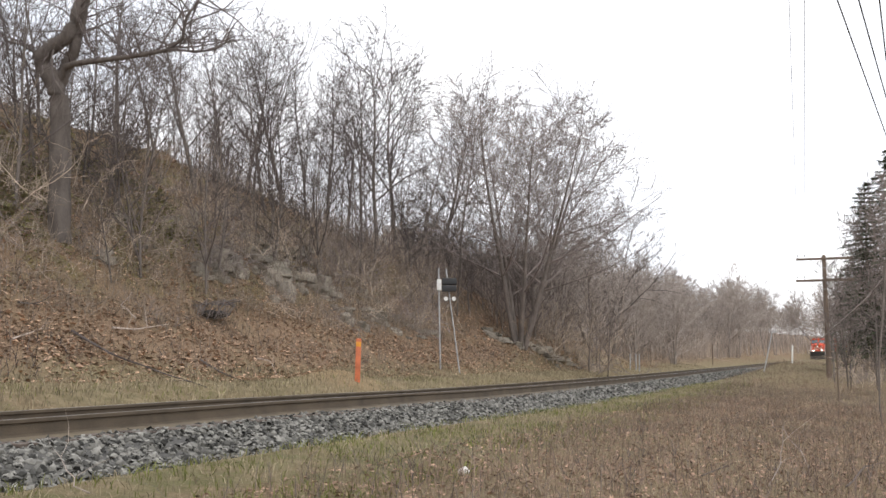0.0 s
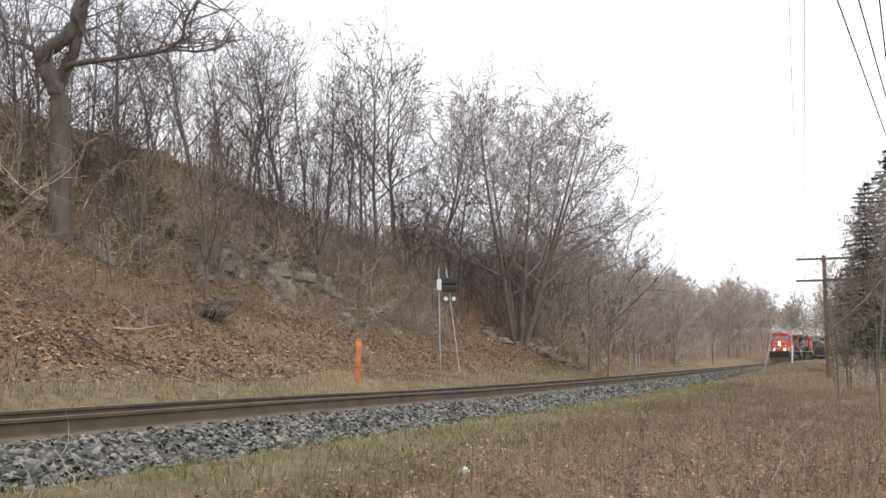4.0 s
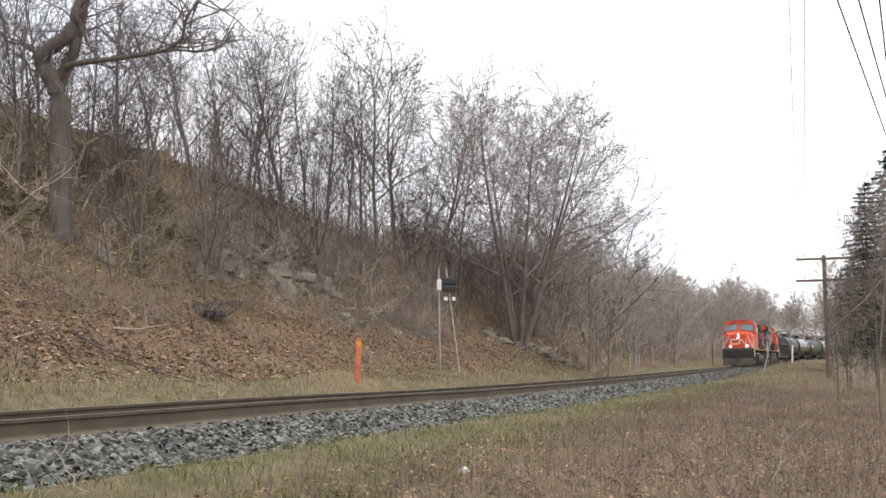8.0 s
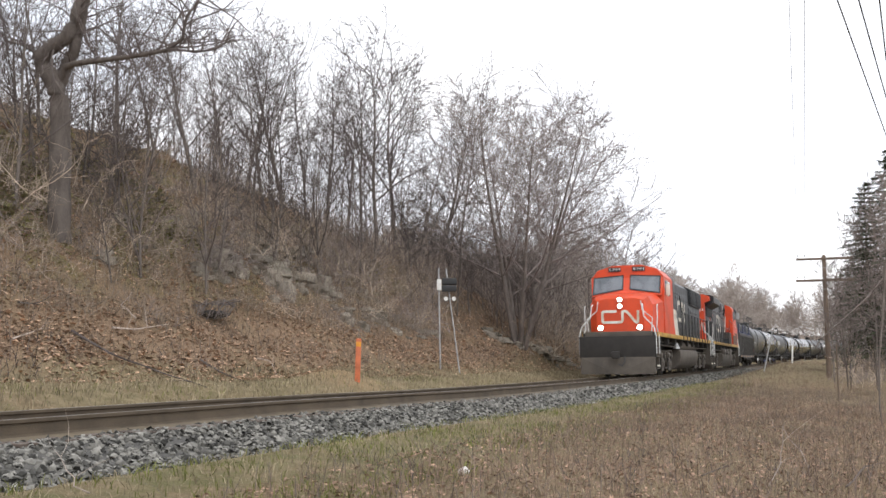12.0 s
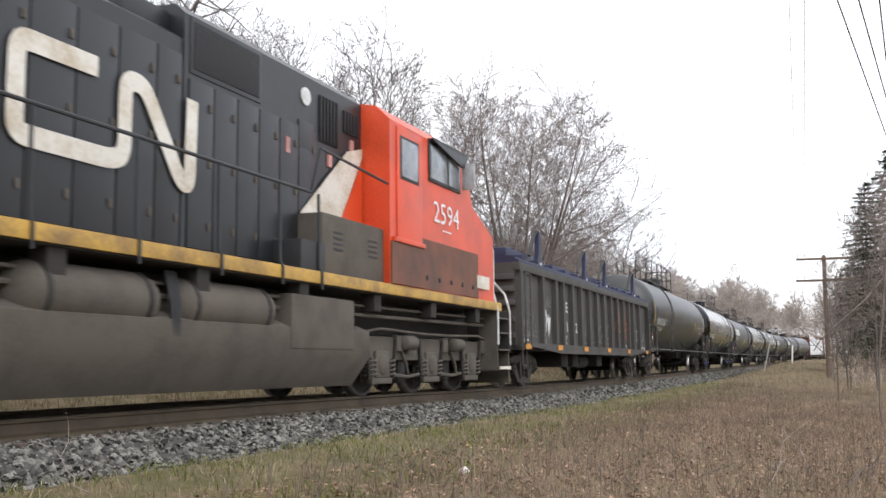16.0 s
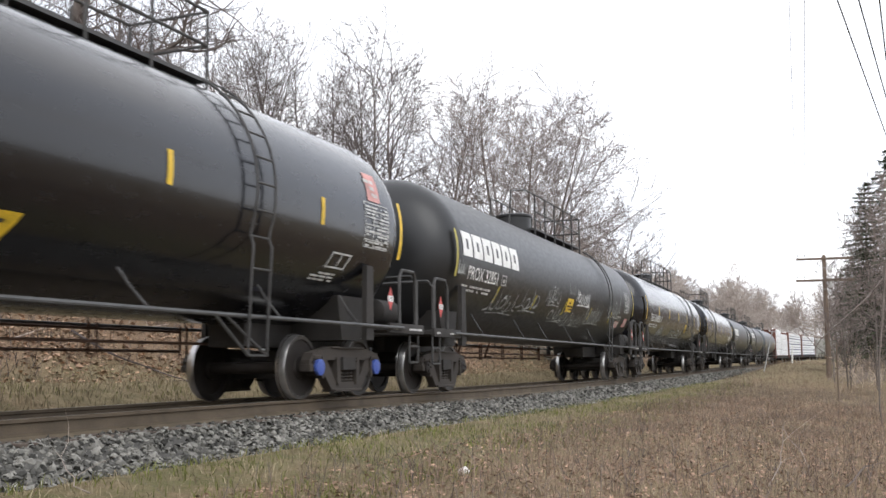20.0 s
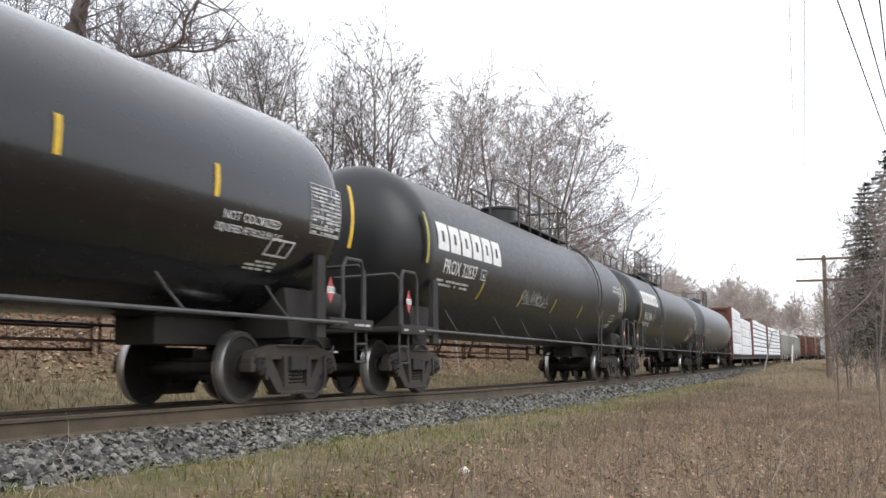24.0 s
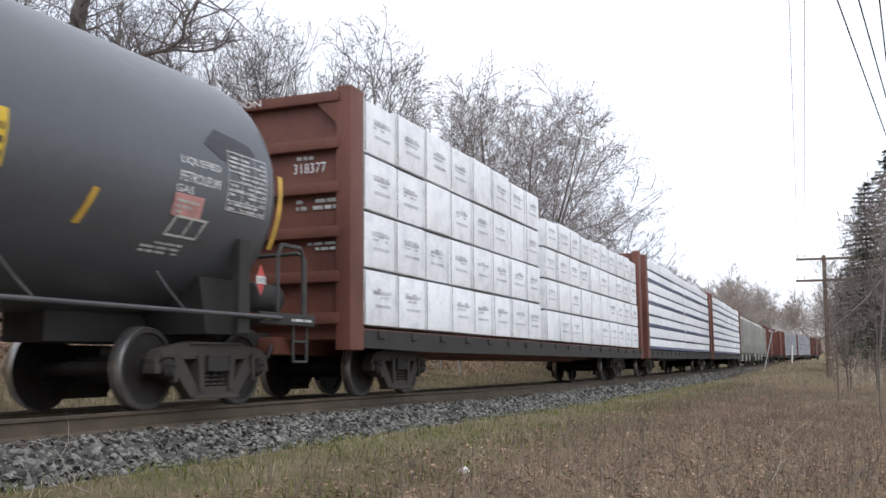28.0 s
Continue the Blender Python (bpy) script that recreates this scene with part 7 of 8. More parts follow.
    for y in (-0.75, 0.75):
        part("windscreen", prism(B(), [(8.44, 3.58), (8.47, 3.6), (8.08, 4.26), (8.05, 4.24)], y - 0.62, y + 0.62), M_GLASS, car, "pale windscreen pane with painted daylight")
    part("cab_recess", box(B(), (4.9, -1.525, 1.78), (5.9, -1.495, 4.3), 0.01), M_LOCORED, car, "orange-red side door panel")
    part("door_step", box(B(), (4.75, -1.56, 2.42), (5.95, -1.49, 2.5), 0.01), M_LOCORED, car)
    part("grimy_band", box(B(), (5.93, -1.512, 1.76), (8.6, -1.49, 2.6)), M_REDGRIME, car, "road grime over the cab's foot")
    part("grimy_band", box(B(), (4.68, -1.535, 1.76), (5.92, -1.5, 2.42)), M_REDGRIME, car, "road grime over the cab's foot")
    for k in range(5):
        tube_x = 6.1 + k * 0.55
        part("rivet_boss", lathe(B(), [(-1.53, 0.02), (-1.525, 0.045), (-1.49, 0.045)], 10, 1.95, "y", tube_x), M_BLACK, car)
    for a, b, z0, z1 in ((5.05, 5.7, 3.5, 4.12), (6.25, 7.0, 3.68, 4.28), (7.08, 7.62, 3.68, 4.28)):
        w = part("side_window", box(B(), (a - 0.05, -1.53, z0 - 0.05), (b + 0.05, -1.49, z1 + 0.05), 0.01), M_BLACK, car)
        part("pane", box(B(), (a, -1.54, z0), (b, -1.5, z1), 0.01), M_GLASS, w, "dark cab window pane")
    part("sun_visor", prism(B(), [(6.15, 4.36), (7.8, 4.36), (7.7, 4.12), (7.55, 4.1), (6.2, 4.33)], -1.62, -1.58), M_LOCOBLACK, car, "dark canvas sun visor")
    part("visor_arm", box(B(), (6.2, -1.62, 4.33), (7.8, -1.49, 4.37)), M_LOCOBLACK, car)
    part("side_mirror", box(B(), (7.68, -1.8, 3.7), (7.72, -1.56, 4.2), 0.01), M_GALV, car, "narrow side mirror")
    bm = B()
    box(bm, (2.7, -1.4, 1.75), (4.65, -0.95, 2.6), 0.03)
    part("battery_box", bm, M_GRIME, car)
    decal("vent_slots", [rect(x, x + 0.3, z, z + 0.03) for x in (3.0, 4.1) for z in (2.1, 2.18, 2.26, 2.34)], flat_side(1.402), M_BLACK, car)
    sd = flat_side(1.035)
    decal("livery_slash", [[(2.7, 2.6), (3.85, 2.6), (4.62, 3.75), (4.62, 3.9), (4.1, 3.75)]], sd, M_LOCOWHITE, car, "white livery slash")
    decal("livery_slash", [[(3.85, 2.6), (4.62, 2.6), (4.62, 3.72)]], sd, M_LOCORED, car)
    word("2594", 6.4, 7.6, 2.95, 3.32, flat_side(1.51), car)
    decal("stencil", bars(6.8, 7.3, 2.82, 2.87, 1, 3), flat_side(1.51), M_LETTER, car)
    decal("fuel_plate", [rect(8.5, 9.2, 1.95, 2.2)], flat_side(1.52), M_LOCOWHITE, car)
    worm_emblem(-2.6, 0.44, 2.45, 3.72, flat_side(1.024), car)
    # hood end: lamps, number, emblem
    lamp_pair(car, 9.55, -1, (0, 0), 4.1, 0.1, M_DEADLAMP, True)
    word("2594", 0.95, 0.32, 3.55, 3.75, lambda y, v: (-9.56, y, v), car)
    word("2594", -0.32, -0.95, 3.55, 3.75, lambda y, v: (-9.56, y, v), car)
    worm_emblem(0.85, -0.85, 2.4, 2.85, lambda y, v: (-9.562, y, v), car)
    handrail(car, [-8.2, -6.8, -5.4, -4.0, -2.6, -1.2, 0.2, 1.5, 2.5], 2.8)
    bm = B()
    bent(bm, [(-9.7, -1.45, 2.8), (2.3, -1.45, 2.8), (2.55, -1.45, 3.45), (4.6, -1.5, 3.3)], 0.022, 6)
    part("handrail", bm, M_LOCOBLACK, car, "long charcoal handrail")
    for a, b in ((-2.6, -0.62), (-0.42, 1.62)):
        bm = B()
        lathe(bm, [(a, 0.04), (a + 0.04, 0.16), (a + 0.12, 0.26), (a + 0.25, 0.3), (b - 0.25, 0.3), (b - 0.12, 0.26), (b - 0.04, 0.16), (b, 0.04)], 24, 1.16, "x", 0, -1.16)
        tank_part = part("air_reservoir", bm, M_GRIME, car, "grimy air reservoir above the fuel tank")
        for x in (a + 0.3, b - 0.3):
            part("reservoir_strap", lathe(B(), [(x - 0.03, 0.304), (x - 0.03, 0.312), (x + 0.03, 0.312), (x + 0.03, 0.304)], 24, 1.16, "x", 0, -1.16), M_UNDER, tank_part)
    part("equipment_box", box(B(), (1.85, -1.44, 0.7), (3.6, -0.9, 1.42), 0.05), M_GRIME, car, "square grimy equipment box over the fuel tank")
    bm = B()
    for k in range(4):
        bent(bm, [(-0.52 + 0.05 * k, -1.3, 1.5), (-0.56 + 0.05 * k, -1.42, 1.15), (-0.5 + 0.03 * k, -1.4, 0.8)], 0.022, 6)
    part("hoses", bm, M_BLACK, car, "black air hoses between the reservoirs")
    part("side_step_box", box(B(), (2.05, -1.45, 1.75), (2.7, -1.0, 2.15), 0.02), M_BLACK, car, "dark step beside the battery box")
    couple(car, -12.0, 7.05)


# ================= lumber cars, hoppers, box cars =================


def lumber_car(center, label, style, spin):
    car = empty("centrebeam_car", label, "flat car", "lumber cars of the train")
    h = 11.9
    bm = B()
    box(bm, (-h + 0.5, -1.42, 0.86), (h - 0.5, 1.42, 1.02), 0.01)
    box(bm, (-h + 0.2, -0.35, 0.65), (h - 0.2, 0.35, 0.9), 0.02)
    prism(bm, [(-8, 0.86), (8, 0.86), (6.5, 0.6), (-6.5, 0.6)], -0.1, 0.1)
    part("deck", bm, M_CARBROWN if style == "white" else M_UNDER, car)
    bm = B()
    prism(bm, [(-h + 0.6, 1.0), (h - 0.6, 1.0), (h - 0.6, 0.74), (h - 3.5, 0.7), (-h + 3.5, 0.7), (-h + 0.6, 0.74)], -1.47, -1.43)
    part("side_sill", bm, M_UNDER, car)
    part("centre_beam", box(B(), (-h + 0.7, -0.06, 1.0), (h - 0.7, 0.06, 4.5)), M_CARBROWN, car)
    for i in range(18):
        x = -h + 1.3 + i * 1.26
        part("winch", box(B(), (x, -1.5, 0.88), (x + 0.22, -1.44, 1.0), 0.01), M_UNDER, car)
    for s in (-1, 1):
        x = s * (h - 0.62)
        a, b = sorted((x, x + s * 0.14))
        bm = B()
        box(bm, (a, -1.4, 1.0), (b, 1.4, 4.5), 0.01)
        bulk = part("bulkhead", bm, M_CARBROWN, car, "oxide-red end bulkhead with ribs")
        for y in (-1.36, 1.36):
            bm = B()
            box(bm, (min(x - s * 0.2, x + s * 0.24), y - 0.12, 0.7), (max(x - s * 0.2, x + s * 0.24), y + 0.12, 4.55), 0.02)
            part("corner_post", bm, M_CARBROWN, bulk)
        for z in (1.15, 1.75, 2.4, 3.05, 3.7, 4.4):
            bm = B()
            box(bm, (min(x + s * 0.1, x + s * 0.27), -1.3, z - 0.08), (max(x + s * 0.1, x + s * 0.27), 1.3, z + 0.08), 0.02)
            part("rib", bm, M_CARBROWN, bulk)
        for y in (-1, 1):
            bm = B()
            prism(bm, [(x + s * 0.05, 0.0), (x + s * 0.05, 0.01), (x + s * 0.24, 0.01), (x + s * 0.24, 0.0)], 0, 0.01)
            for v in bm.verts:
                k = v.co.y > 0.005
                v.co = Vector((v.co.x, y * (1.26 - (0.38 if k else 0.0)), 4.36 - (0.0 if k or v.co.z > 0.005 else 0.38)))
            part("gusset", bm, M_CARBROWN, bulk)
        for y in (0.3,):
            bm = B()
            box(bm, (min(x + s * 0.1, x + s * 0.2), y - 0.06, 1.0), (max(x + s * 0.1, x + s * 0.2), y + 0.06, 4.5), 0.01)
            part("rib", bm, M_CARBROWN, bulk)
        coupler(car, s * (h + 0.12), s)
        freight_truck(car, s * 8.9, spin=spin)
    if style == "white":
        fr = end_side(-h + 0.62 - 0.16)
        word("318377", -0.5, -1.04, 3.3, 3.45, fr, car)
        decal("stencil", bars(-0.95, -0.55, 3.5, 3.6, 1, 8), fr, M_SMALLPRINT, car)
        decal("stencil", bars(-1.25, -0.55, 2.75, 2.95, 2, 3) + bars(-1.2, -0.6, 2.15, 2.3, 2, 4), fr, M_SMALLPRINT, car)
        word("CAUTION", 0.9, 0.0, 4.36, 4.46, end_side(-h + 0.62 - 0.28), car)
    # wrapped lumber packs, tier by tier
    rng = random.Random(int(center))
    if style == "white":
        groups = ((-11.0, -1.45, 8, 4, 1.04, 4.52), (-1.05, 10.95, 10, 4, 1.04, 4.1))
    else:
        groups = ((-11.0, -0.1, 3, 8, 1.04, 4.5), (0.1, 11.0, 3, 8, 1.04, 4.5))
    for x0, x1, n, tiers, z0, z1 in groups:
        wd, ht = (x1 - x0) / n, (z1 - z0) / tiers
        for k in range(tiers):
            shift = rng.uniform(-0.09, 0.09) if z1 < 4.4 else rng.uniform(-0.04, 0.04)
            for i in range(n):
                a, b = x0 + i * wd + shift + 0.006, x0 + (i + 1) * wd + shift - 0.006
                y = 1.4 + rng.uniform(-0.025, 0.02)
                bm = B()
                box(bm, (a, -y, z0 + k * ht + 0.035), (b, -0.08, z0 + (k + 1) * ht - 0.005 + (rng.uniform(-0.06, 0.05) if k == tiers - 1 else 0.0)), 0.03)
                mt = M_WRAP if style in ("white", "stripe") else M_WRAPGREY
                pack = part("lumber_pack", bm, mt, car, "wrapped lumber pack")
                sd = flat_side(y)
                zb = z0 + k * ht
                if style == "white":
                    decal("strap", [rect(a - 0.014, a + 0.014, zb + 0.04, zb + ht)], flat_side(1.434), M_STRAP, pack)
                    if rng.random() < 0.22:
                        continue
                    decal("wrap_print", [rect(a + 0.3 * wd + rng.uniform(-.05, .05), a + 0.8 * wd, zb + ht * q, zb + ht * (q + 0.05)) for q in (0.36, 0.6)] + bars(a + 0.3 * wd, a + 0.75 * wd, zb + ht * 0.52, zb + ht * 0.72, 3, k * 20 + i), sd, M_WRAPPRINT, pack)
                elif style == "stripe":
                    decal("wrap_stripe", [rect(a, b, zb + ht * 0.06, zb + ht * 0.32)] if k % 2 == 0 else [rect(a, b, zb + ht * 0.05, zb + ht * 0.15)], sd, M_WRAPBLUE, pack)
        bm = B()
        box(bm, (x0, 0.08, z0 + 0.02), (x1, 1.4, z1), 0.02)
        part("lumber_stack", bm, M_WRAP if style != "grey" else M_WRAPGREY, car)
        for k in range(1, tiers):
            part("dunnage", box(B(), (x0, -1.36, z0 + k * ht - 0.01), (x1, -0.1, z0 + k * ht + 0.04)), M_STRAP, car)
    couple(car, center, 8.9)


def hopper_car(center):
    car = empty("hopper_car", "pale grey ribbed covered hopper car", "hopper car", "hopper cars of the train")
    h = 8.4
    bm = B()
    section(bm, [(-1.5, 1.3), (-1.55, 2.2), (-1.5, 3.95), (-1.1, 4.4), (1.1, 4.4), (1.5, 3.95), (1.55, 2.2), (1.5, 1.3)], -h + 1.2, h - 1.2)
    part("body", bm, M_HOPPER, car, smooth=20)
    for i in range(13):
        x = -h + 1.25 + i * (2 * h - 2.5) / 12
        part("rib", box(B(), (x - 0.05, -1.6, 1.2), (x + 0.05, -1.48, 4.0), 0.01), M_HOPPER, car)
    for x in (-4.6, 0.0, 4.6):
        bm = B()
        prism(bm, [(x - 2.0, 1.4), (x + 2.0, 1.4), (x + 0.5, 0.5), (x - 0.5, 0.5)], -1.2, 1.2)
        part("hopper_bay", bm, M_HOPPER, car)
    part("running_board", box(B(), (-h + 0.8, -0.5, 4.45), (h - 0.8, 0.5, 4.5)), M_GALV, car)
    for s in (-1, 1):
        bm = B()
        a, b = sorted((s * (h - 1.25), s * h))
        box(bm, (a, -1.45, 0.95), (b, 1.45, 1.12), 0.01)
        part("end_platform", bm, M_HOPPER, car)
        coupler(car, s * (h + 0.4), s)
        freight_truck(car, s * 6.6, spin=False)
    couple(car, center, 6.6)


def box_car(center):
    car = empty("box_car", "oxide-red ribbed box car with closed door", "box car", "box cars of the train")
    h = 7.9
    part("body", box(B(), (-h, -1.45, 1.05), (h, 1.45, 4.4), 0.03), M_CARBROWN, car)
    part("roof", section(B(), [(-1.5, 4.38), (-1.5, 4.44), (0, 4.6), (1.5, 4.44), (1.5, 4.38)], -h - 0.03, h + 0.03), M_GALV if center > 310 else M_CARBROWN, car)
    for i in range(15):
        x = -h + 0.1 + i * (2 * h - 0.2) / 14
        if abs(x) > 1.7:
            part("side_post", box(B(), (x - 0.05, -1.53, 1.05), (x + 0.05, -1.44, 4.35), 0.01), M_CARBROWN, car)
    door = part("door", box(B(), (-1.5, -1.56, 1.15), (1.5, -1.46, 4.25), 0.015), M_CARBROWN, car, "oxide-red sliding door")
    for z in (1.8, 2.6, 3.4):
        part("door_rib", box(B(), (-1.45, -1.6, z - 0.05), (1.45, -1.55, z + 0.05), 0.01), M_CARBROWN, door)
    part("underframe", box(B(), (-h, -1.3, 0.8), (h, 1.3, 1.05), 0.02), M_UNDER, car)
    for s in (-1, 1):
        coupler(car, s * (h + 0.5), s)
        freight_truck(car, s * 6.2, spin=False)
    couple(car, center, 6.2)


build_lead_loco()
build_second_loco()
build_gondola()
build_tank_cars()
lumber_car(188.95, "centrebeam flat car with white-wrapped lumber packs", "white", True)
lumber_car(213.05, "centrebeam flat car with blue-striped lumber packs", "stripe", False)
lumber_car(237.0, "centrebeam flat car with blue-striped lumber packs", "stripe", False)
hopper_car(257.7)
hopper_car(275.2)
box_car(292.5)
box_car(309.5)
lumber_car(330.0, "centrebeam flat car with grey-wrapped lumber packs", "grey", False)
lumber_car(354.0, "centrebeam flat car with grey-wrapped lumber packs", "grey", False)
box_car(374.5)

# ================= rocks on the bank =================


def rock_mesh(seed, flat):
    """A broken limestone rock of a few rough-edged layers."""
    rng = random.Random(seed)
    bm = B()
    layers = 2 if flat < 0.5 else 4
    z = -0.45 * flat
    for k in range(layers):
        n = rng.randrange(7, 11)
        h = flat * rng.uniform(0.3, 0.5) * (1.3 if flat < 0.5 else 0.9)
        cx, cy, rr = rng.uniform(-0.18, 0.18), rng.uniform(-0.18, 0.18), 1.0 - 0.13 * k
        lo, hi = [], []
        for i in range(n):
            a = 6.283 * i / n + rng.uniform(-0.22, 0.22)
            r = rr * rng.uniform(0.72, 1.08)
            lo.append(bm.verts.new((cx + r * math.cos(a), cy + r * 0.85 * math.sin(a), z)))
            q = r * rng.uniform(0.86, 1.0)
            hi.append(bm.verts.new((cx + q * math.cos(a), cy + q * 0.85 * math.sin(a), z + h * rng.uniform(0.8, 1.15))))
        c = bm.verts.new((cx, cy, z + h * 1.1))
        fs = [bm.faces.new(lo[::-1])]
        for i in range(n):
            j = (i + 1) % n
            fs += [bm.faces.new((lo[i], lo[j], hi[j], hi[i])), bm.faces.new((hi[i], hi[j], c))]
        z += h * 0.85
    bmesh.ops.subdivide_edges(bm, edges=bm.edges[:], cuts=1, use_grid_fill=True)
    for v in bm.verts:
        v.co += 0.07 * noise.noise_vector(v.co * 2.3 + Vector((seed * 1.7, 0, 0)))
    return mesh_of(bm, "rock", M_ROCK, 18)


def build_rocks():
    rng = random.Random(8)
    blocks = [rock_mesh(i, 0.8) for i in range(4)]
    slabs = [rock_mesh(10 + i, 0.34) for i in range(4)]
    spots = []
    for px, py, w, k in ((372, 462, 0.7, 0), (352, 480, 0.5, 1), (420, 478, 0.6, 2), (470, 432, 0.95, 4), (505, 440, 0.9, 5), (455, 470, 0.8, 0), (485, 492, 1.0, 1), (520, 480, 0.95, 4), (545, 500, 0.9, 5), (500, 520, 0.7, 2), (440, 425, 0.7, 6), (480, 455, 0.9, 7), (540, 440, 0.7, 5), (610, 510, 0.6, 4), (930, 608, 0.6, 1), (1000, 642, 0.5, 4), (1018, 650, 0.4, 5), (660, 555, 0.7, 4), (730, 580, 0.7, 7), (535, 455, 0.4, 3), (400, 440, 0.35, 3), (560, 470, 0.4, 1),
                         (440, 450, 0.55, 0), (475, 455, 0.5, 3), (515, 462, 0.6, 6), (530, 490, 0.5, 2), (560, 505, 0.6, 1), (415, 462, 0.4, 1), (590, 485, 0.45, 5), (380, 490, 0.4, 2), (640, 520, 0.4, 0), (575, 522, 0.5, 6), (605, 545, 0.5, 4), (640, 548, 0.6, 5), (668, 568, 0.45, 1), (690, 575, 0.6, 7), (715, 570, 0.6, 4), (738, 592, 0.45, 5), (752, 588, 0.5, 6), (610, 565, 0.45, 0), (640, 580, 0.4, 1), (690, 560, 0.5, 7), (760, 585, 0.5, 4),
                         (880, 598, 0.8, 6), (915, 604, 0.9, 5), (945, 615, 0.9, 4), (965, 625, 0.8, 7), (985, 634, 0.7, 5), (1005, 640, 0.6, 6), (860, 590, 0.5, 2), (180, 455, 0.35, 0), (250, 430, 0.4, 1), (300, 400, 0.5, 2), (340, 385, 0.45, 3), (210, 395, 0.4, 1)):
        spots.append((land(px, py), w, k))
        for j in range(3):
            q = land(px + rng.uniform(-26, 26), py + rng.uniform(-12, 12))
            spots.append((q, w * rng.uniform(0.25, 0.55), rng.randrange(8)))
    for p, w, k in spots:
        ob = new("rock", (blocks + slabs)[k])
        ob.matrix_basis = Matrix.Translation(p) @ pose(0, 0, -0.26 * w, rng.uniform(-9, 9), rng.uniform(-9, 9) + 6, rng.uniform(0, 360)) @ Matrix.Diagonal((w * rng.uniform(0.9, 1.4), w * rng.uniform(0.8, 1.1), w, 1))
        tagged(ob, "weathered grey limestone rock half buried in leaves" if k < 4 else "flat grey limestone ledge half buried in leaves", "rock", "rocks of the outcrop")


build_rocks()


def blades(name, spots, lo, hi, width, material, label, category, seed, spread=0.35, kink=0.5):
    """Grass or stalks: one object of many thin bent blades. spots: places on the ground."""
    rng = np.random.RandomState(seed)
    n = len(spots)
    p = np.asarray(spots, float)
    h = rng.uniform(lo, hi, n)
    a = rng.uniform(0, 2 * np.pi, n)
    ln = np.abs(rng.normal(0, spread, n))
    dx, dy = np.cos(a) * ln, np.sin(a) * ln
    b = rng.uniform(0, np.pi, n)
    wx, wy = np.cos(b) * width, np.sin(b) * width
    m = np.stack([p[:, 0] + dx * h * kink * 0.5, p[:, 1] + dy * h * kink * 0.5, p[:, 2] + h * 0.6], 1)
    t = np.stack([p[:, 0] + dx * h, p[:, 1] + dy * h, p[:, 2] + h], 1)
    w = np.stack([wx, wy, np.zeros(n)], 1)
    vs = np.stack([p - w, p + w, m + w * 0.8, m - w * 0.8, t], 1).reshape(-1, 3)
    i = np.arange(n)[:, None] * 5
    quads = i + np.array([[0, 1, 2, 3]])
    tris = i + np.array([[3, 2, 4]])
    me = bpy.data.meshes.new(name)
    me.from_pydata(vs.tolist(), [], quads.tolist() + tris.tolist())
    return tagged(mesh_part(name, me, material, smooth=0), label, category, kind="stuff")


def strew(n, s0, s1, l0, l1, seed, clump=0.0, size=1.0):
    """Random places on the ground in a strip beside the track, gathered into clumps."""
    rng = np.random.RandomState(seed)
    s = rng.uniform(s0, s1, n * 3)
    lat = rng.uniform(l0, l1, n * 3)
    h = np.interp(s, TS, TH)
    x = np.interp(s, TS, TX) + np.sin(h) * lat
    y = np.interp(s, TS, TY) - np.cos(h) * lat
    keep = (y > 3.5) & (np.abs(x / np.maximum(y, 0.1)) < 0.56)
    if clump:
        keep &= (lumps(x, y, size, seed) + rng.uniform(-0.7, 0.7, len(x))) > clump
    x, y = x[keep][:n], y[keep][:n]
    return np.stack([x, y, ground_height(x, y)], 1)


def leaves(name, spots, lo, hi, material, label, seed):
    """Curled dead leaves lying on the ground, as one object."""
    rng = np.random.RandomState(seed)
    n = len(spots)
    r = rng.uniform(lo, hi, n)[:, None]
    a = rng.uniform(0, 2 * np.pi, n)
    u = np.stack([np.cos(a), np.sin(a), rng.normal(0, 0.22, n)], 1) * r
    w = np.stack([-np.sin(a), np.cos(a), rng.normal(0, 0.35, n)], 1) * r * 0.5
    up = np.zeros((n, 3))
    up[:, 2] = (r * rng.uniform(0.05, 0.35, n)[:, None])[:, 0]
    c = np.asarray(spots, float) + np.array([0, 0, 0.02])
    vs = np.stack([c - u, c - w + up, c + u, c + w + up, c], 1).reshape(-1, 3)
    i = np.arange(n)[:, None] * 5
    f = np.concatenate([i + np.array([[0, 1, 4]]), i + np.array([[1, 2, 4]]), i + np.array([[2, 3, 4]]), i + np.array([[3, 0, 4]])])
    me = bpy.data.meshes.new(name)
    me.from_pydata(vs.tolist(), [], f.tolist())
    return tagged(mesh_part(name, me, material, smooth=0), label, "leaves", kind="stuff")


# Places for unseen growth behind the camera, added to darken tank reflections.
BEHIND = np.random.RandomState(95).uniform((-80, -48), (85, -24), (9000, 2))


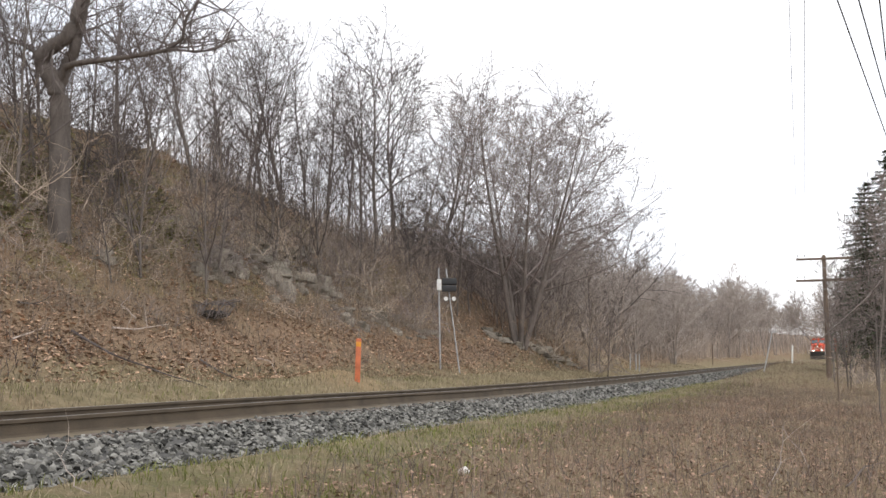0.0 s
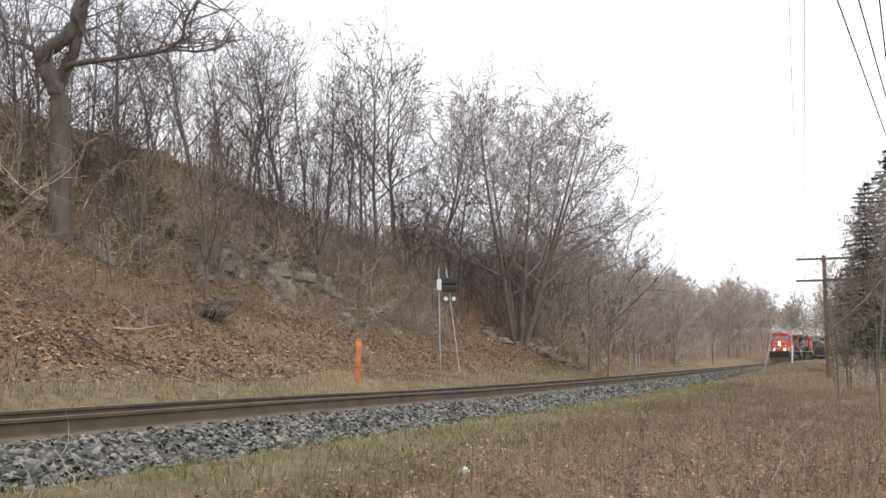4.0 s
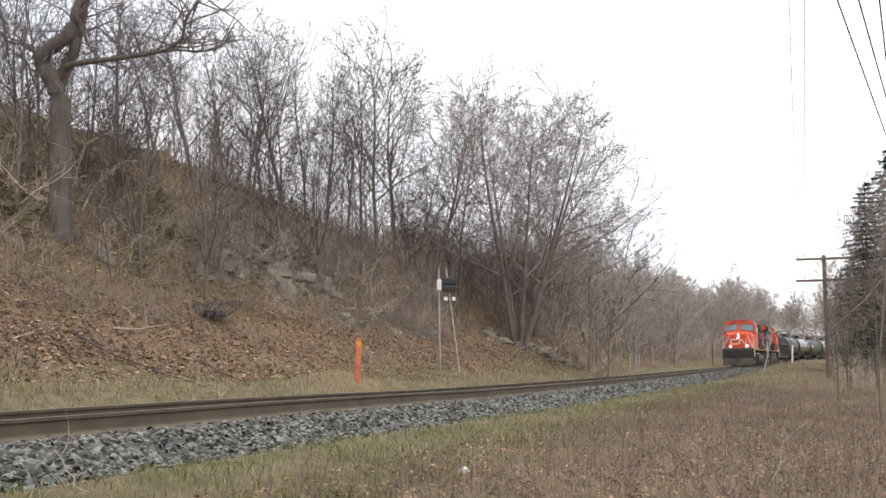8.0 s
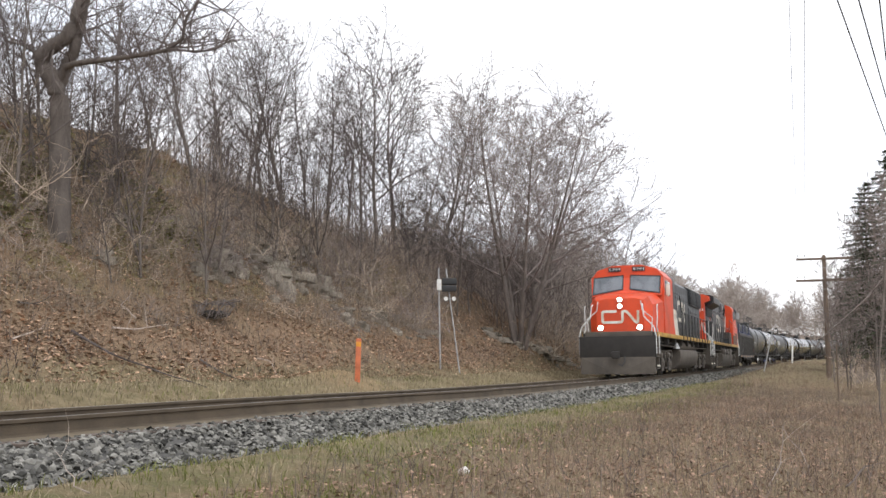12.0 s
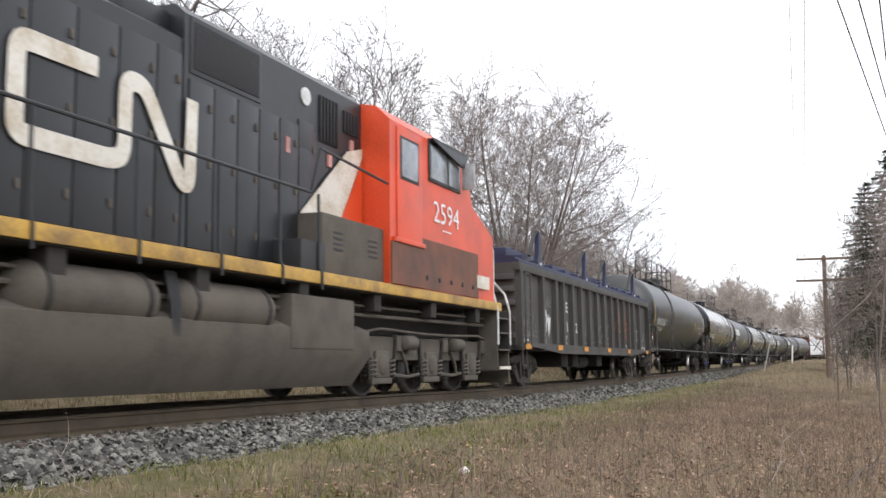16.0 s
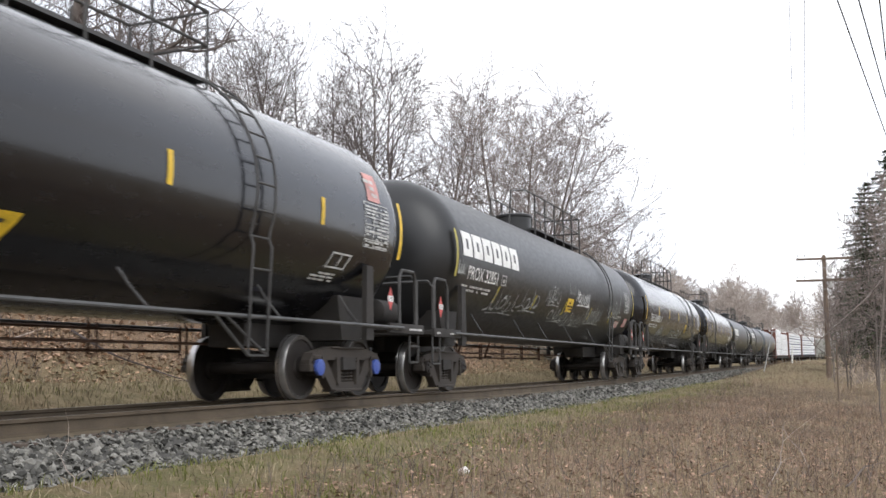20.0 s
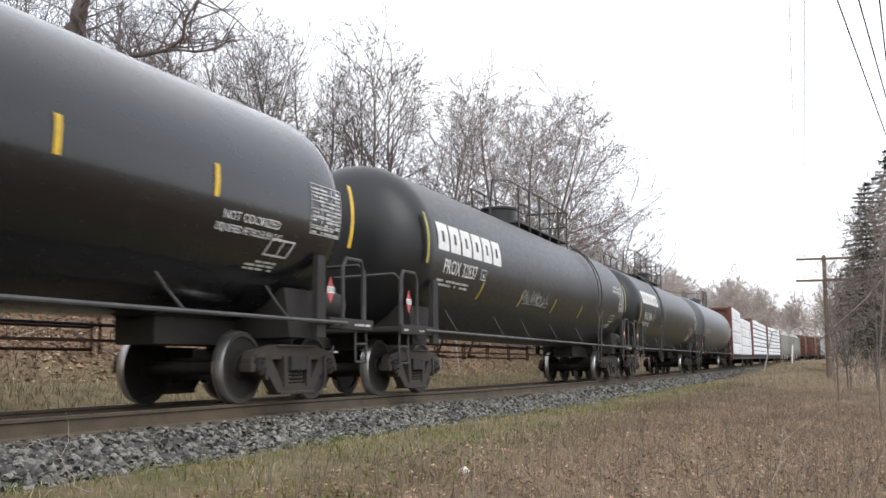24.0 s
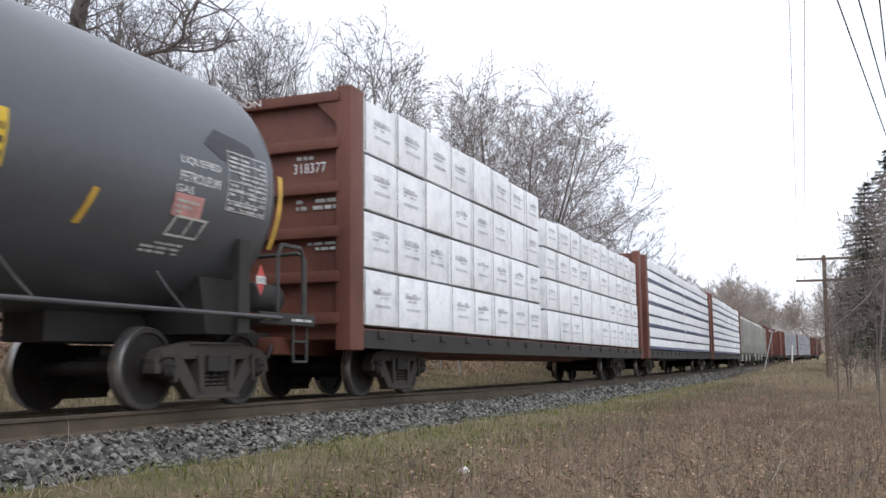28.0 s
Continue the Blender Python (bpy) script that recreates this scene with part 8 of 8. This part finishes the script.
def build_cover():
    leaves("leaf_litter", np.concatenate([strew(56000, -14, 34, -17, -4.4, 51, -0.25, 1.5), strew(8000, 30, 60, -12, -4.0, 52)]), 0.03, 0.08, M_LEAF, "dry brown leaves strewn over the bank", 53)
    leaves("verge_leaves", np.concatenate([strew(20000, -16, 12, 3.6, 9, 55, 0.0, 1.1), strew(2500, 8, 30, 4.4, 12, 57, 0.2, 1.6)]), 0.014, 0.042, M_VERGELEAF, "dry brown leaves lying in the verge grass", 56)
    blades("verge_grass", np.concatenate([strew(48000, -16, 22, 2.5, 13, 61), strew(24000, 15, 70, 2.6, 14, 62)]), 0.02, 0.1, 0.0038, M_DRYGRASS, "short dry tan grass on the verge", "grass", 63, 1.3)
    blades("ditch_grass", np.concatenate([strew(14000, -15, 30, -5.4, -2.4, 64), strew(5000, 28, 80, -5.5, -2.3, 65)]), 0.05, 0.17, 0.007, M_DRYGRASS, "short tan grass between track and bank", "grass", 66, 0.9)
    blades("green_grass", np.concatenate([strew(9000, -16, 24, 2.2, 4.7, 67, 0.2, 0.8), strew(2000, -14, 14, -4.4, -2.6, 68, 0.35, 1.2)]), 0.03, 0.12, 0.0045, M_GREENGRASS, "tufts of fresh green grass", "grass", 69, 1.1)
    blades("dead_weeds", np.concatenate([strew(9000, -14, 25, 4.0, 13, 71, 0.0, 1.6), strew(9000, 20, 75, 3.4, 16, 72, -0.1, 3.0)]), 0.12, 0.5, 0.0028, M_WEED, "thin brown dead weed stalks on the verge", "weeds", 73, 0.6, 0.4)
    blades("bank_stalks", np.concatenate([strew(6000, -12, 36, -16, -5.2, 74, 0.0, 2.0), strew(8000, -10, 24, -13, -7.2, 78, -0.1, 2.0), strew(3000, 34, 100, -12, -4.6, 75)]), 0.25, 0.9, 0.0045, M_BRUSH, "thin dead stalks standing on the bank", "weeds", 76, 0.35, 0.9)
    blades("undergrowth", np.concatenate([strew(2200, -4, 26, -24, -10.5, 81, 0.1, 3.0), strew(5500, 24, 60, -20, -6.6, 82, -0.1, 3.0)]), 0.5, 2.0, 0.006, M_UNDERGROWTH, "thin leaning leafless undergrowth on the bank", "undergrowth", 83, 0.9, 0.4)
    blades("far_undergrowth", np.concatenate([strew(24000, 46, 150, -40, -6.5, 84), strew(12000, 140, 300, -60, -8.0, 85)]), 1.2, 5.0, 0.02, M_UNDERGROWTH, "tall brown undergrowth of the far wood", "undergrowth", 86, 0.42, 0.4)
    blades("field_undergrowth", np.stack([BEHIND[:, 0], BEHIND[:, 1], ground_height(BEHIND[:, 0], BEHIND[:, 1])], 1), 1.0, 4.5, 0.03, M_UNDERGROWTH, "unseen brown undergrowth added behind the camera to darken tank reflections", "undergrowth", 96, 0.4, 0.4)
    blades("verge_stems", strew(6000, -14, 12, 4.2, 9, 97, 0.15, 1.2), 0.05, 0.22, 0.0026, M_WEED, "short red-brown weed stems over the verge", "weeds", 98, 1.2, 0.6)
    blades("low_twigs", strew(9000, -14, 22, 3.6, 13, 91, 0.0, 1.3), 0.08, 0.3, 0.003, M_TWIG, "low dark twigs lying in the verge", "twigs", 92, 1.6, 0.6)
    blades("bank_twigs", strew(7000, -12, 32, -16, -4.8, 93, 0.1, 1.3), 0.1, 0.5, 0.005, M_TWIG, "fallen dark twigs on the leaf-strewn bank", "twigs", 94, 1.8, 0.6)
    # green growth on the rocks and the upper bank
    spots = []
    for px, py, w, n in ((20, 300, 1.2, 500), (45, 350, 0.9, 380), (15, 390, 0.9, 260), (150, 300, 0.7, 240), (250, 410, 0.8, 330), (310, 420, 0.7, 280), (225, 330, 0.6, 160), (600, 470, 0.5, 120), (650, 480, 0.5, 120), (540, 420, 0.5, 130), (290, 375, 0.6, 160)):
        q = land(px, py)
        rng = np.random.RandomState(px)
        xy = np.array([q.x, q.y]) + rng.normal(0, w * 0.6, (n, 2))
        spots.append(np.stack([xy[:, 0], xy[:, 1], ground_height(xy[:, 0], xy[:, 1]) + np.abs(rng.normal(0, 0.16, n))], 1))
    leaves("moss_and_ivy", np.concatenate(spots), 0.06, 0.14, M_MOSS, "olive-green moss and ivy over the rocks", 77)


build_cover()


def fallen_branch(points, r, material, label, seed):
    """A dead branch lying along places on the ground, with a few side twigs."""
    rng = random.Random(seed)
    line = [land(px, py) + Vector((0, 0, lift + r)) for px, py, lift in points]
    pts = []
    for a, b in zip(line, line[1:]):
        for k in range(3):
            q = a.lerp(b, k / 3)
            pts.append(np.array(q + Vector((rng.gauss(0, 0.02), rng.gauss(0, 0.02), 0))))
    pts.append(np.array(line[-1]))
    vs, fs = [], []
    m = len(pts) - 1
    tube_rings(vs, fs, pts, [r * (1 - 0.75 * i / m) for i in range(m + 1)], 6)
    ob = empty("fallen_branch", label, "branch", "branches lying on the ground")
    raw("stem", vs, fs, material, ob, smooth=60)
    vs, fs = [], []
    for i in range(2, m, 2):
        d = np.array((rng.gauss(0, 0.7), rng.gauss(0, 0.5), abs(rng.gauss(0.2, 0.25))))
        q, _ = wander(rng, pts[i], d / np.linalg.norm(d), rng.uniform(0.25, 0.7), 3, 0.2, 0.0)
        tube_rings(vs, fs, q, [r * 0.4, r * 0.3, r * 0.22, r * 0.1], 4)
    if vs:
        raw("side_twigs", vs, fs, material, ob)


def build_branches():
    dark, pale = "dark dead branch lying on the leafy bank", "pale barkless branch lying on the leafy bank"
    rows = (((125, 592, 0.05), (200, 636, 0.05), (280, 662, 0.03), (365, 690, 0.02)), 0.03, M_TWIG, dark), (((195, 592, 0.12), (240, 596, 0.1), (298, 590, 0.15)), 0.026, M_UNDERGROWTH, pale), \
        (((350, 640, 0.03), (390, 664, 0.03), (440, 682, 0.02)), 0.024, M_TWIG, dark), (((30, 552, 0.1), (70, 552, 0.08)), 0.03, M_TWIG, dark), (((20, 610, 0.05), (75, 596, 0.1)), 0.022, M_UNDERGROWTH, pale), \
        (((455, 640, 0.02), (475, 650, 0.15), (490, 668, 0.02)), 0.018, M_UNDERGROWTH, pale), (((240, 585, 0.2), (215, 570, 0.35), (232, 556, 0.5)), 0.018, M_UNDERGROWTH, pale), (((60, 300, 0.1), (110, 292, 0.3), (170, 300, 0.2)), 0.028, M_TWIG, dark), \
        (((260, 355, 0.2), (310, 352, 0.3), (352, 362, 0.2)), 0.026, M_UNDERGROWTH, pale), (((440, 480, 0.2), (520, 488, 0.25), (560, 492, 0.2)), 0.022, M_TWIG, dark), (((585, 560, 0.15), (650, 545, 0.2)), 0.02, M_TWIG, dark), \
        (((1435, 838, 0.02), (1385, 790, 0.28), (1345, 772, 0.1)), 0.008, M_UNDERGROWTH, "thin bent stem lying in the verge grass"), (((1365, 872, 0.02), (1385, 840, 0.22), (1390, 800, 0.4)), 0.008, M_UNDERGROWTH, "thin bent stem lying in the verge grass"), \
        (((1500, 878, 0.05), (1530, 852, 0.12), (1566, 846, 0.15)), 0.012, M_TWIG, "dark bent stem lying in the verge grass"), (((150, 880, 0.02), (120, 860, 0.1), (80, 832, 0.3)), 0.006, M_UNDERGROWTH, "thin bent stem lying in the verge grass"), (((1240, 850, 0.02), (1300, 842, 0.1)), 0.007, M_TWIG, "thin bent stem lying in the verge grass")
    for i, (points, r, m, label) in enumerate(rows):
        fallen_branch(points, r, m, label, i)


build_branches()


M_PALE = mat("pale_stone", (0.7, 0.66, 0.6), 0.9, scale=20, fine=80, bump=0.3)


def build_stones():
    """Crushed stone on the shoulders of the track, as one object of many stones."""
    rng = np.random.RandomState(90)
    ico_v = np.array([(0, 0, 1), (0.9, 0, 0.3), (0.25, 0.85, 0.35), (-0.75, 0.5, 0.3), (-0.7, -0.55, 0.35), (0.3, -0.85, 0.3), (0.7, 0.5, -0.35), (-0.3, 0.8, -0.35), (-0.85, 0, -0.35), (-0.25, -0.85, -0.35), (0.7, -0.5, -0.35), (0, 0, -0.9)])
    tris = [(0, 1, 2), (0, 2, 3), (0, 3, 4), (0, 4, 5), (0, 5, 1), (1, 6, 2), (2, 7, 3), (3, 8, 4), (4, 9, 5), (5, 10, 1), (6, 7, 2), (7, 8, 3), (8, 9, 4), (9, 10, 5), (10, 6, 1)]
    rows = []
    for n, s0, s1, l0, l1, r0, r1 in ((14000, -14, 8, 1.02, 2.45, 0.018, 0.048), (4600, 8, 32, 1.0, 2.4, 0.035, 0.07), (2600, 32, 75, 1.0, 2.35, 0.05, 0.09), (1800, -14, 20, -1.9, -1.05, 0.03, 0.06)):
        s = rng.uniform(s0, s1, n)
        lat = rng.uniform(l0, l1, n) + rng.normal(0, 0.05, n)
        rows.append(np.stack([s, lat, rng.uniform(r0, r1, n)], 1))
    rows = np.concatenate(rows)
    s, lat, r = rows.T
    top = np.interp(np.abs(lat), [0.9, 1.45, 2.0, 2.6], [-0.2, -0.225, -0.39, -0.47])
    h = np.interp(s, TS, TH)
    c = np.stack([np.interp(s, TS, TX) + np.sin(h) * lat, np.interp(s, TS, TY) - np.cos(h) * lat, np.interp(s, TS, TZ) + top + r * 0.3], 1)
    n = len(s)
    base = np.repeat(ico_v[None], n, 0) * rng.uniform(0.65, 1.2, (n, 12, 1)) * r[:, None, None] * rng.uniform(0.7, 1.3, (n, 1, 3))
    a = rng.uniform(0, 6.28, n)
    ca, sa = np.cos(a)[:, None], np.sin(a)[:, None]
    x = base[..., 0] * ca - base[..., 1] * sa
    y = base[..., 0] * sa + base[..., 1] * ca
    b = rng.uniform(0, 6.28, n)
    cb, sb = np.cos(b)[:, None], np.sin(b)[:, None]
    y2 = y * cb - base[..., 2] * sb
    z2 = y * sb + base[..., 2] * cb
    vs = np.stack([x, y2, z2], -1) + c[:, None, :]
    f = (np.arange(n)[:, None, None] * 12 + np.array(tris)[None]).reshape(-1, 3)
    me = bpy.data.meshes.new("ballast_stones")
    me.from_pydata(vs.reshape(-1, 3).tolist(), [], f.tolist())
    tagged(mesh_part("ballast_stones", me, M_BALLAST, smooth=0), "blue-grey crushed stones along the track", "ballast", kind="stuff")
    # a few pale stones
    shapes = []
    for k in range(3):
        bm = B()
        bmesh.ops.create_icosphere(bm, subdivisions=2, radius=1.0)
        for v in bm.verts:
            v.co *= 1 + 0.25 * noise.noise(v.co * 1.7 + Vector((k * 3.1, 0, 0)))
            v.co.z *= 0.6
        shapes.append(mesh_of(bm, "pale_stone", M_PALE, 25))
    for i, (px, py, w) in enumerate(((172, 805, 0.07), (273, 818, 0.065), (90, 800, 0.05), (186, 826, 0.045), (230, 771, 0.05), (465, 741, 0.06), (810, 726, 0.07), (945, 698, 0.08), (215, 778, 0.04), (820, 842, 0.07))):
        q = land(px, py)
        ob = new("pale_stone", shapes[i % 3])
        ob.matrix_basis = Matrix.Translation(q + Vector((0, 0, 0.03))) @ pose(0, 0, 0, 0, 0, i * 47) @ Matrix.Diagonal((w, w * 0.7, w, 1))
        tagged(ob, "pale stone lying among the ballast and leaves", "stone", "pale stones by the track")


build_stones()

# ================= wayside things =================


def build_marker():
    post = empty("marker_post", "flat orange marker post beside the track", "marker post")
    p = pix(632, 672, 24.5)
    z = gz(p.x, p.y)
    bm = B()
    box(bm, (-0.065, -0.02, -0.2), (0.065, 0.02, 1.06), 0.012)
    part("post", bm, M_ORANGE, post)
    bm = B()
    box(bm, (-0.063, -0.026, 0.86), (0.063, -0.02, 0.98), 0.002)
    part("reflective_band", bm, M_AMBER, post, "paler reflective band")
    post.matrix_basis = pose(p.x, p.y, z, 0, 1.5, 4)


def build_detector():
    """A pair of thin masts with an equipment box and two lamps."""
    d = 35.0
    p = pix(779, 648, d)
    z = gz(p.x, p.y)
    m = 1735.98 / d
    unit = empty("wayside_detector", "thin twin-mast wayside unit with black box and lamps", "signal")
    bm = B()
    tube(bm, (0, 0, -0.2), (-0.06, 0, 178 / m), 0.028, n=8)
    part("mast", bm, M_GALV, unit, "grey steel pipe mast")
    bm = B()
    tube(bm, (34 / m, 0.1, -0.15), (10 / m, 0.1, 178 / m), 0.026, n=8)
    part("mast", bm, M_GALV, unit, "leaning grey steel pipe")
    zc = (650 - 502) / m
    bm = B()
    box(bm, (-6 / m, -0.14, zc - 0.18), (2 / m, 0.05, zc + 0.2), 0.015)
    part("junction_box", bm, M_WHITE, unit, "small white junction box")
    for dz in (0.13, -0.12):
        bm = B()
        box(bm, (3 / m, -0.16, zc + dz - 0.11), (29 / m, 0.1, zc + dz + 0.11), 0.03)
        part("equipment_box", bm, M_BLACK, unit, "black equipment box")
    for dx in (10, 24):
        bm = B()
        lathe(bm, [(-0.12, 0.05), (-0.06, 0.09), (0.08, 0.07), (0.14, 0.03)], 14, zc - 0.5, "y", dx / m, -0.05)
        lamp = part("lamp", bm, M_BLACK, unit, "small round lamp head")
        bm = B()
        lathe(bm, [(-0.135, 0.075), (-0.125, 0.08)], 14, zc - 0.5, "y", dx / m, -0.05)
        part("lens", bm, M_WHITE, lamp)
    bm = B()
    tube(bm, (6 / m, -0.05, zc - 0.5), (28 / m, -0.05, zc - 0.5), 0.02, n=6)
    part("lamp_bracket", bm, M_GALV, unit)
    unit.matrix_basis = pose(p.x, p.y, z)


def simple_post(name, label, px, py, top, d, r, m, lean=0.0, square=False):
    p = pix(px, py, d)
    z = gz(p.x, p.y)
    h = pix(px, top, d).z - z
    ob = empty(name, label, "post")
    bm = B()
    if square:
        box(bm, (-r, -r, -0.2), (r, r, h), 0.01)
    else:
        tube(bm, (0, 0, -0.2), (lean, 0, h), r, r * 0.9, n=10)
    part("post", bm, m, ob)
    ob.matrix_basis = pose(p.x, p.y, z)
    return ob, h


def build_posts():
    simple_post("boundary_post", "short white-painted post in the dry grass", 1401, 643, 612, 85, 0.075, M_WHITE, 0.12)
    pole, h = simple_post("leaning_pole", "thin leaning grey pole with insulators", 1350, 656, 588, 57, 0.04, M_GALV, 0.62)
    bm = B()
    tube(bm, (0.45, 0, h), (0.85, 0, h - 0.02), 0.025, n=6)
    part("crossbar", bm, M_GALV, pole)
    for dx in (0.46, 0.84):
        bm = B()
        lathe(bm, [(0.0, 0.03), (0.06, 0.05), (0.1, 0.02)], 10, h, "z", dx)
        part("insulator", bm, M_WHITE, pole, "pale insulator")
    simple_post("sign_post", "thin dark post at the wood's edge", 1261, 641, 610, 108, 0.06, M_POLE)
    for px in (1115, 1125, 1131):
        simple_post("pale_stake", "short pale stake beside the track", px, 646, 627, 62, 0.045, M_GALV)
    simple_post("thin_stake", "thin grey stake standing in the weeds", 1483, 690, 612, 31, 0.025, M_POLE)


def build_poles():
    """A telegraph pole with two arms, and the wires that run on past the camera."""
    d = 52.0
    p = pix(1467, 665, d)
    z = gz(p.x, p.y)
    top = pix(1466, 453, d).z
    pole = empty("utility_pole", "weathered timber telegraph pole with two crossarms", "utility pole")
    bm = B()
    lathe(bm, [(-0.4, 0.15), (0.5, 0.14), (top - z - 0.05, 0.1), (top - z, 0.08)], 12, 0.0, "z")
    part("pole", bm, M_POLE, pole)
    arms = []
    for py, half in ((460, 1.4), (498, 1.45)):
        za = pix(1457, py, d).z - z
        bm = B()
        box(bm, (-half, -0.2, za - 0.06), (half, -0.09, za + 0.06), 0.012)
        arm = part("crossarm", bm, M_POLE, pole, "timber crossarm")
        arms.append(za)
        for x in (-half + 0.1, -half + 0.45, half - 0.45, half - 0.1):
            bm = B()
            lathe(bm, [(0.05, 0.012), (0.14, 0.012), (0.15, 0.035), (0.21, 0.04), (0.25, 0.02)], 10, za, "z", x, -0.145)
            part("insulator", bm, M_DEADLAMP, arm, "glass insulator")
        for s in (-1, 1):
            bm = B()
            tube(bm, (s * 0.7, -0.1, za - 0.05), (0, -0.1, za - 0.5), 0.014, n=6)
            part("arm_brace", bm, M_GALV, arm)
    for dx, dz in ((0.25, 1.55), (0.3, 0.75)):
        bm = B()
        lathe(bm, [(-0.16, 0.12), (0.16, 0.12)], 14, top - z - dz, "z", dx)
        part("transformer_can", bm, M_WHITE, pole, "small pale cylindrical can")
    turn = -20
    pole.matrix_basis = pose(p.x, p.y, z, 0, 0, turn)
    end = pole.matrix_basis

    def wire(a, b, sag, r, name="overhead_wire"):
        a, b = Vector(a), Vector(b)
        bm = B()
        bent(bm, [a.lerp(b, t) - Vector((0, 0, sag * 4 * t * (1 - t))) for t in [i / 24 for i in range(25)]], r, 5)
        tagged(part(name, bm, M_WIRE, None, smooth=60), "thin dark overhead wire between poles", "wire", "overhead wires")

    for i, x in enumerate((-1.3, -0.95)):
        a = end @ Vector((x, -0.145, arms[0] + 0.25))
        s, e = (pix(1397, 0, 17), pix(1424, 0, 17))[i], a
        wire(e, s + (s - e).normalized() * 22, 0.12, 0.006)
    for i, (x0, y1, x1) in enumerate(((1482, 240, 1568), (1520, 172, 1568), (1557, 100, 1568))):
        a, b = pix(x0, 0, 16.2), pix(x1, y1, 6.0 * 1735.98 / (641 - y1))
        v = (b - a).normalized()
        wire(a - v * 20, b + v * 60, 0.0, 0.014)


build_marker()
build_detector()
build_posts()
build_poles()


def build_vines():
    """Dark bare stems that hang down and arch in front of the edge trees."""
    for i, row in enumerate((((1620, 440, 26), (1568, 488, 26), (1535, 528, 26), (1500, 560, 26), (1470, 585, 26), (1452, 602, 26), (1440, 622, 26)), ((1566, 470, 22), (1562, 560, 22), (1555, 640, 22), (1556, 720, 22), (1566, 800, 22)))):
        vs, fs = [], []
        pts = [np.array(pix(*q)) for q in row]
        tube_rings(vs, fs, pts, [0.03 - 0.003 * k for k in range(len(pts))], 6)
        tagged(raw("hanging_vine", vs, fs, M_BARK, smooth=60), "dark leafless vine hanging from the edge trees", "vine", "vines at the field's edge")


build_vines()


def build_dead_heap():
    """A dark lump, painted as a hollow's shade, under dead branches at the bank's foot."""
    q = land(374, 566)
    rng = random.Random(4)
    heap = empty("brush_heap", "heap of dead branches over the painted shade of a hollow", "brush heap")
    bm = B()
    bmesh.ops.create_icosphere(bm, subdivisions=3, radius=1.0)
    for v in bm.verts:
        v.co = Vector((v.co.x * 0.5, v.co.y * 0.3, v.co.z * 0.11 + 0.1)) * (1 + 0.15 * noise.noise(v.co * 2))
    part("hollow", bm, M_DARK, heap, "near-black lump painted as a hollow's shade")
    for i in range(26):
        bm = B()
        x = rng.uniform(-0.5, 0.5)
        bent(bm, [(x, -0.45, rng.uniform(-0.05, 0.1)), (x + rng.gauss(0, 0.15), -0.2, 0.35), (x + rng.gauss(0, 0.3), 0.3, rng.uniform(0.3, 0.55))], rng.uniform(0.008, 0.02), 5)
        part("branch", bm, M_TWIG, heap)
    heap.matrix_basis = pose(q.x, q.y, q.z)


build_dead_heap()


def motions():
    times = [i * 0.5 for i in range(57)]
    for thing, uc, half in TRAIN:
        walk(thing, [(t, car_pose(uc, half, t)) for t in times])
    # the wheels turn with the way gone
    start = run(0.0, 0.0)
    ticks = [k / FPS for k in range(841)]
    gone = [start - run(0.0, t) for t in ticks]
    for wheels, x, r in SPINS:
        walk(wheels, [(t, Matrix.Translation((x, 0, r)) @ Matrix.Rotation(-g / r, 4, "Y")) for t, g in zip(ticks, gone)])


motions()
